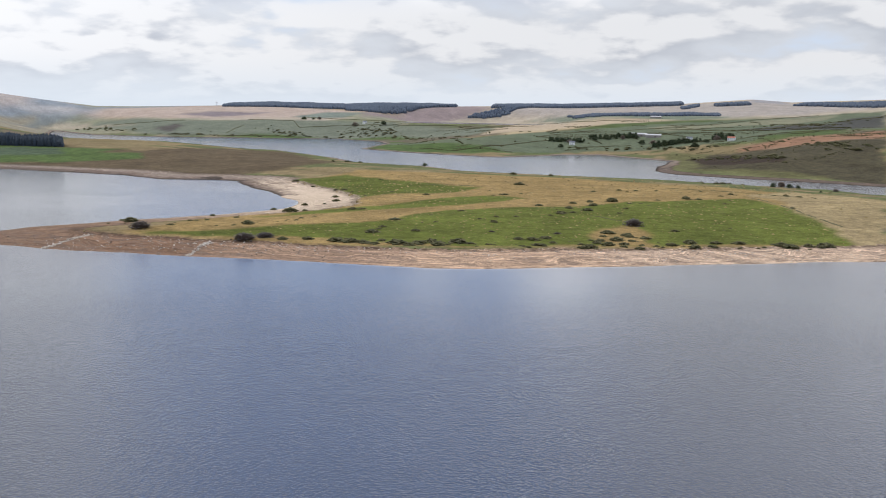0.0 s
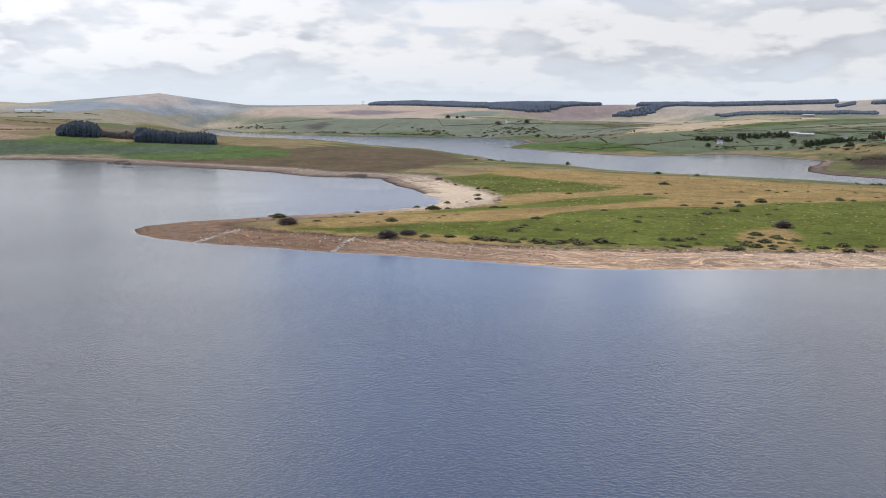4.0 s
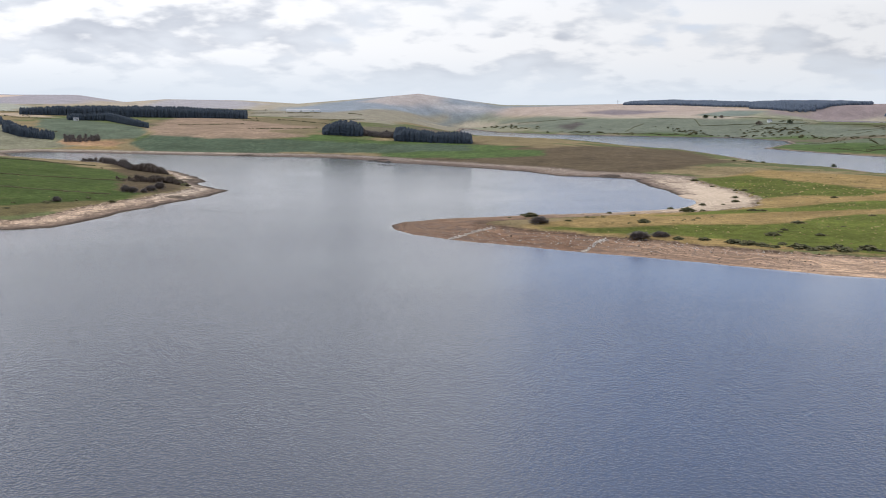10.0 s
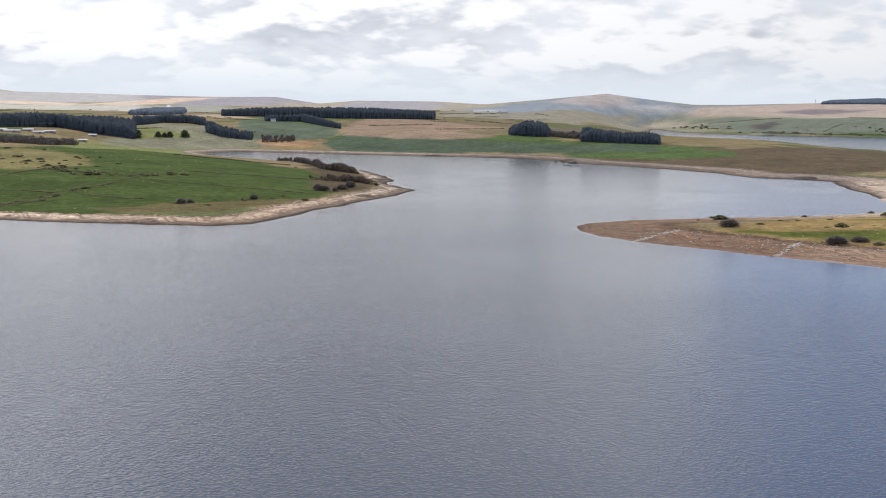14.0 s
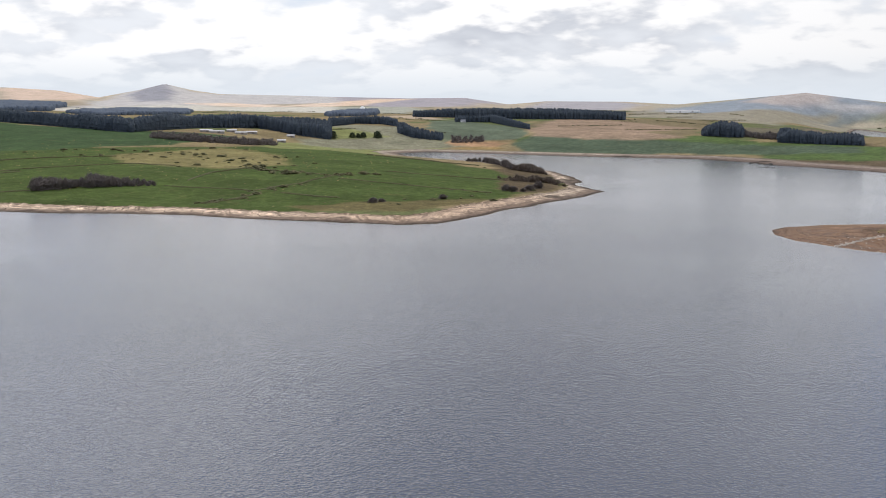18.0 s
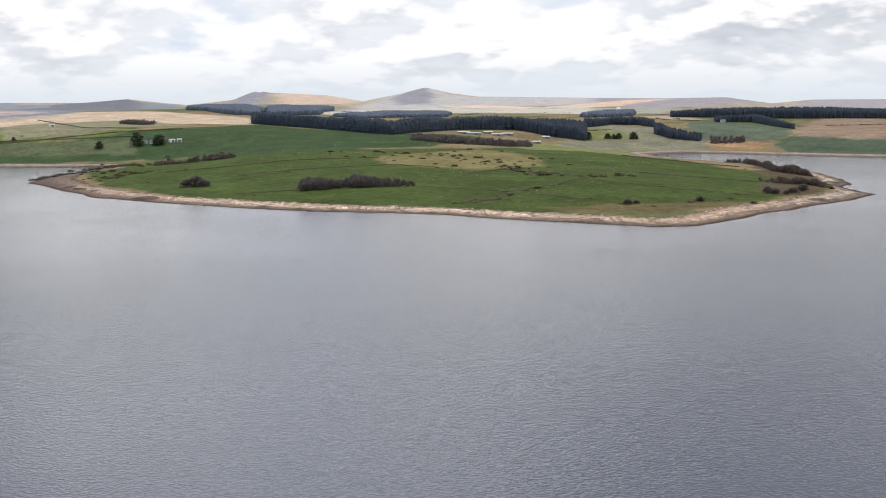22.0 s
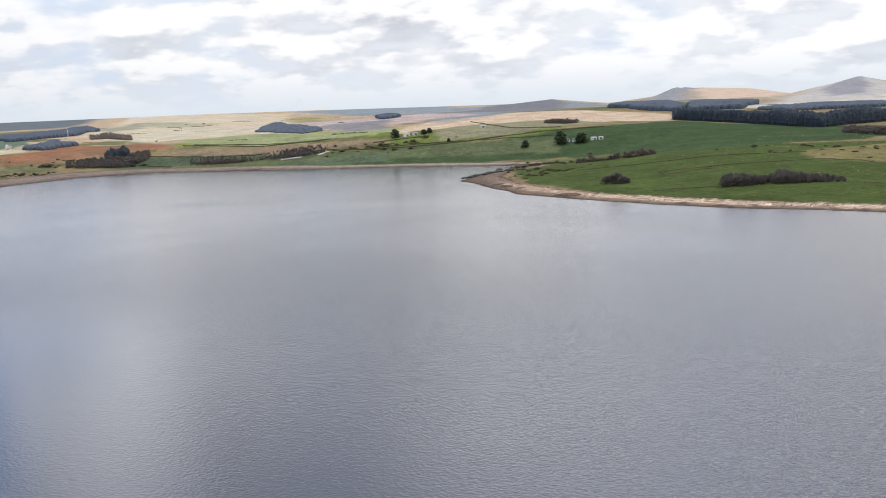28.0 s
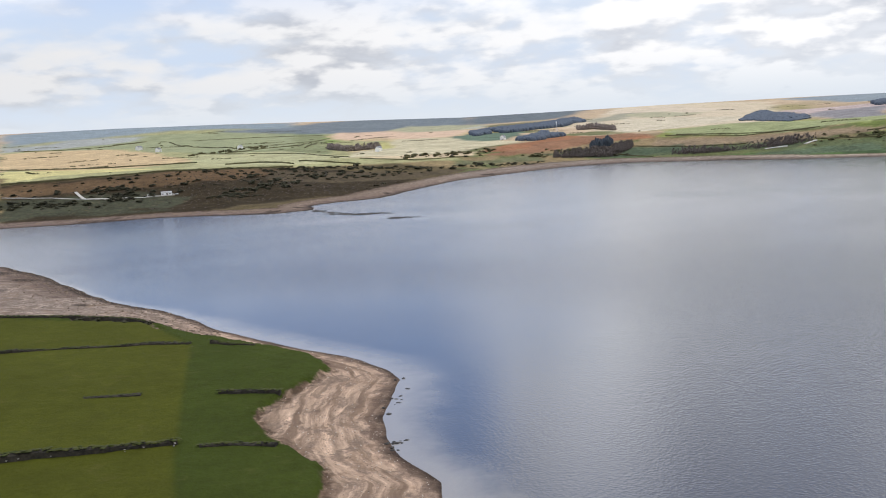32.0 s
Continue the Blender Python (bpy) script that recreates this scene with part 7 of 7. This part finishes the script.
scatter("shore_stones", ((-330, -80), (-205, -45)), (18, 14), 1500, 0.13, DARK_STONE, "brown stones strewn along the near shore", "stones", 607, True, 0.6, 34)
scatter("shore_stones", ((-340, -90), (-205, -45)), (16, 14), 1200, 0.13, PALE_STONE, "pale stones strewn along the near shore", "stones", 608, True, 0.6, 34)
scatter("shore_stones", ((-640, -360), (-400, -140)), (14, 14), 2600, 0.35, DARK_STONE, "brown stones strewn along the near shore", "stones", 609, True, 0.6, 80)
scatter("shore_stones", ((-900, 345), (-480, 520)), (40, 18), 2000, 0.4, DARK_STONE, "brown stones along the headland shore", "stones", 610, True, 0.6, 20)

scatter("wall_stones", WALL_LINE, (1.0, 1.0), 220, 0.5, PALE_STONE, "pale stones of an old drowned field wall", "stones", 611, True, 0.6, 70)
scatter("wall_stones", WALL_LINE_INNER, (0.9, 0.9), 180, 0.45, PALE_STONE, "pale stones of an old drowned field wall", "stones", 612, True, 0.6, 70)


# ---------------------------------------------------------------- buildings
def house(kind, x, y, turn, w, d, h, walls, roof, label, windows=True, chimney=True, pitch=0.42, group="farm buildings"):
    root = new(kind)
    tagged(root, label, "building", group)
    part("wall", mesh_of("wall", *box_piece(w, d, h + 1.5, 0, 0, -1.5), walls), root)
    rise, over = d * 0.5 * pitch * 2, 0.35
    a, b = w / 2 + over, d / 2 + over
    v = [(-a, -b, h - 0.1), (a, -b, h - 0.1), (a, b, h - 0.1), (-a, b, h - 0.1), (-a, 0, h + rise), (a, 0, h + rise),
         (-a, -b, h + 0.15), (a, -b, h + 0.15), (a, b, h + 0.15), (-a, b, h + 0.15), (-a, 0, h + rise + 0.25), (a, 0, h + rise + 0.25)]
    f = [(6, 7, 11, 10), (8, 9, 10, 11), (0, 4, 5, 1), (2, 5, 4, 3), (0, 1, 7, 6), (2, 3, 9, 8), (0, 6, 10, 4), (4, 10, 9, 3), (1, 5, 11, 7), (5, 2, 8, 11)]
    top = part("roof", mesh_of("roof", v, f, roof), root)
    gable = mesh_of("gable", [(0, -d / 2, h), (0, d / 2, h), (0, 0, h + rise), (0.2, -d / 2, h), (0.2, d / 2, h), (0.2, 0, h + rise)],
                    [(0, 2, 1), (3, 4, 5), (0, 1, 4, 3), (1, 2, 5, 4), (2, 0, 3, 5)], walls)
    part("gable", gable, root).location.x = -w / 2
    part("gable", gable, root).location.x = w / 2 - 0.2
    if chimney:
        part("chimney", mesh_of("chimney", *box_piece(0.9, 0.7, 1.8, -w * 0.38, 0, h + rise - 0.6), STONE_WALL), top)
    if windows:
        pane = mesh_of("window", *box_piece(1.1, 0.1, 1.2), DARK_GLASS)
        n = max(2, int(w / 3.2))
        for side in (-1, 1):
            for storey in range(1 if h < 4.5 else 2):
                for i in range(n):
                    part("window", pane, root).location = ((i + 0.5) / n * w - w / 2, side * (d / 2 + 0.02), 0.9 + storey * 2.6)
    part("door", mesh_of("door", *box_piece(1.1 if windows else 3.4, 0.12, 2.1 if windows else 3.0, w * 0.12, -d / 2 - 0.03, 0), DOOR_PAINT), root)
    root.location, root.rotation_euler = (x, y, float(ground_at(x, y)[0]) + 0.1), (0, 0, radians(turn))
    return root


def facing(x, y, off=0):
    return math.degrees(math.atan2(-x, y)) + off


for k, (x, y) in enumerate(HOUSES):
    house("farmhouse", x, y, facing(x, y, 12 * k - 10), 15 if k == 0 else 12, 7, 5.2, PALE_WALL, TILE_RED if k == 0 else SLATE,
          "white-rendered farmhouse with a red roof" if k == 0 else "white-rendered farmhouse with a slate roof")
for k, (x, y) in enumerate(SHEDS_EAST):
    house("barn", x, y, facing(x, y, 8 - 9 * k), 34, 14, 4.5, STONE_WALL, SHEET_ROOF, "long grey barn with a pale sheet roof", False, False, 0.2)
for k, (x, y) in enumerate(SHEDS_WORKS):
    house("shed", x, y, facing(x, y, 6 * (k % 3) - 6), (18, 22, 15, 18, 17, 21, 12, 12)[k], 8, 2.6, STONE_WALL, SHEET_ROOF,
          "low works shed with a pale sheet roof", False, False, 0.18)
for k, (x, y) in enumerate(HOUSES_NORTH):
    house("farmhouse", x, y, facing(x, y, 10), 9, 5, 3.2, PALE_WALL, SLATE, "white-rendered farmhouse with a slate roof")
for k, (x, y) in enumerate(FARM_WEST):
    house("farmhouse" if k in (0, 1, 4) else "barn", x, y, facing(x, y, 14 * (k % 3) - 12), (6, 8, 8, 6, 9, 10, 8, 9)[k], 4.5, 2.6, PALE_WALL,
          SLATE if k in (0, 1, 4) else SHEET_ROOF, "pale farm building among shelter trees", k in (0, 1, 4), k in (0, 1, 4), 0.35)
for k, (x, y) in enumerate(HOUSES_SOUTH):
    house("farmhouse", x, y, facing(x, y, 60 + 3 * k), (19, 15, 13, 15, 14)[k], 8, 6.0, PALE_WALL, SLATE, "white farmhouse among bright far fields")
for x, y in HUT:
    house("visitor_hut", x, y, facing(x, y), 11, 5, 3.2, WHITE_PAINT, SHEET_ROOF, "small white hut at the lakeside lane", True, False, 0.15)
for k, (x, y) in enumerate(GLASSHOUSE):
    house("barn", x, y, facing(x, y), 60, 16, 4, WHITE_PAINT, SHEET_ROOF, "long white shed on the far moor", False, False, 0.15)

for x, y in DOME:
    root = new("storage_dome")
    tagged(root, "white domed store on the far hillside", "building")
    bm = bmesh.new()
    bmesh.ops.create_uvsphere(bm, u_segments=20, v_segments=12, radius=8)
    for vert in bm.verts:
        vert.co.z = max(vert.co.z, -1)
    me = bpy.data.meshes.new("shell")
    bm.to_mesh(me)
    bm.free()
    me.materials.append(WHITE_PAINT)
    part("shell", me, root)
    part("plinth", mesh_of("plinth", *tube([(0, 0, -3), (0, 0, 0.4)], (8.3, 8.3), 20), STONE_WALL), root)
    root.location = (x, y, float(ground_at(x, y)[0]) + 1)


def lattice(kind, x, y, height, foot, label, arms=False):
    root = new(kind)
    tagged(root, label, "mast")
    for sx, sy in ((-1, -1), (1, -1), (1, 1), (-1, 1)):
        part("leg", mesh_of("leg", *tube([(sx * foot, sy * foot, -1), (sx * foot * 0.35, sy * foot * 0.35, height)], (0.3, 0.2), 5), STEEL), root)
    for k in range(6):
        f = foot * (1 - 0.65 * (k + 0.5) / 6)
        z = height * (k + 0.5) / 6
        ring = [(-f, -f, z), (f, -f, z), (f, f, z), (-f, f, z), (-f, -f, z)]
        part("brace", mesh_of("brace", *gather([tube([ring[i], ring[i + 1]], (0.12, 0.12), 4) for i in range(4)]), STEEL), root)
    part("head", mesh_of("head", *box_piece(foot * 1.2, foot * 1.2, height * 0.14, 0, 0, height * 0.9), WHITE_PAINT), root)
    if arms:
        for z in (0.72, 0.86):
            part("arm", mesh_of("arm", *tube([(-6, 0, height * z), (6, 0, height * z)], (0.25, 0.25), 5), STEEL), root)
    root.location = (x, y, float(ground_at(x, y)[0]))


for x, y in MAST:
    lattice("radio_mast", x, y, 24, 1.6, "slim pale radio mast rising over woods")
for x, y in PYLON:
    lattice("pylon", x, y, 18, 1.8, "steel power pylon on the far skyline", True)


def car(x, y, turn, paint, label):
    root = new("car")
    tagged(root, label, "car", "parked cars")
    side = [(-2.1, 0.35), (-2.15, 0.8), (-1.5, 0.95), (-0.9, 1.45), (0.8, 1.48), (1.5, 0.98), (2.1, 0.85), (2.15, 0.35)]
    v = [(a, s * (0.85 if b < 1.2 else 0.7), b) for s in (-1, 1) for a, b in side]
    n = len(side)
    f = [(i, (i + 1) % n, n + (i + 1) % n, n + i) for i in range(n)] + [tuple(range(n))[::-1], tuple(range(n, 2 * n))]
    part("body", mesh_of("body", v, f, paint), root)
    part("window", mesh_of("window", *box_piece(1.7, 1.6, 0.36, -0.05, 0, 1.02), DARK_GLASS), root)
    for a in (-1.3, 1.3):
        for s in (-0.8, 0.8):
            part("wheel", mesh_of("wheel", *tube([(a, s - 0.1, 0.33), (a, s + 0.1, 0.33)], (0.33, 0.33), 12), DARK_ROCK), root)
    root.location, root.rotation_euler = (x, y, float(ground_at(x, y)[0]) + 0.28), (0, 0, radians(turn))


for k, (x, y) in enumerate(CARS):
    car(x, y, 30 + 40 * k, WHITE_PAINT if k != 1 else STEEL, "white car parked on the lakeside lane" if k != 1 else "silver car parked on the lakeside lane")
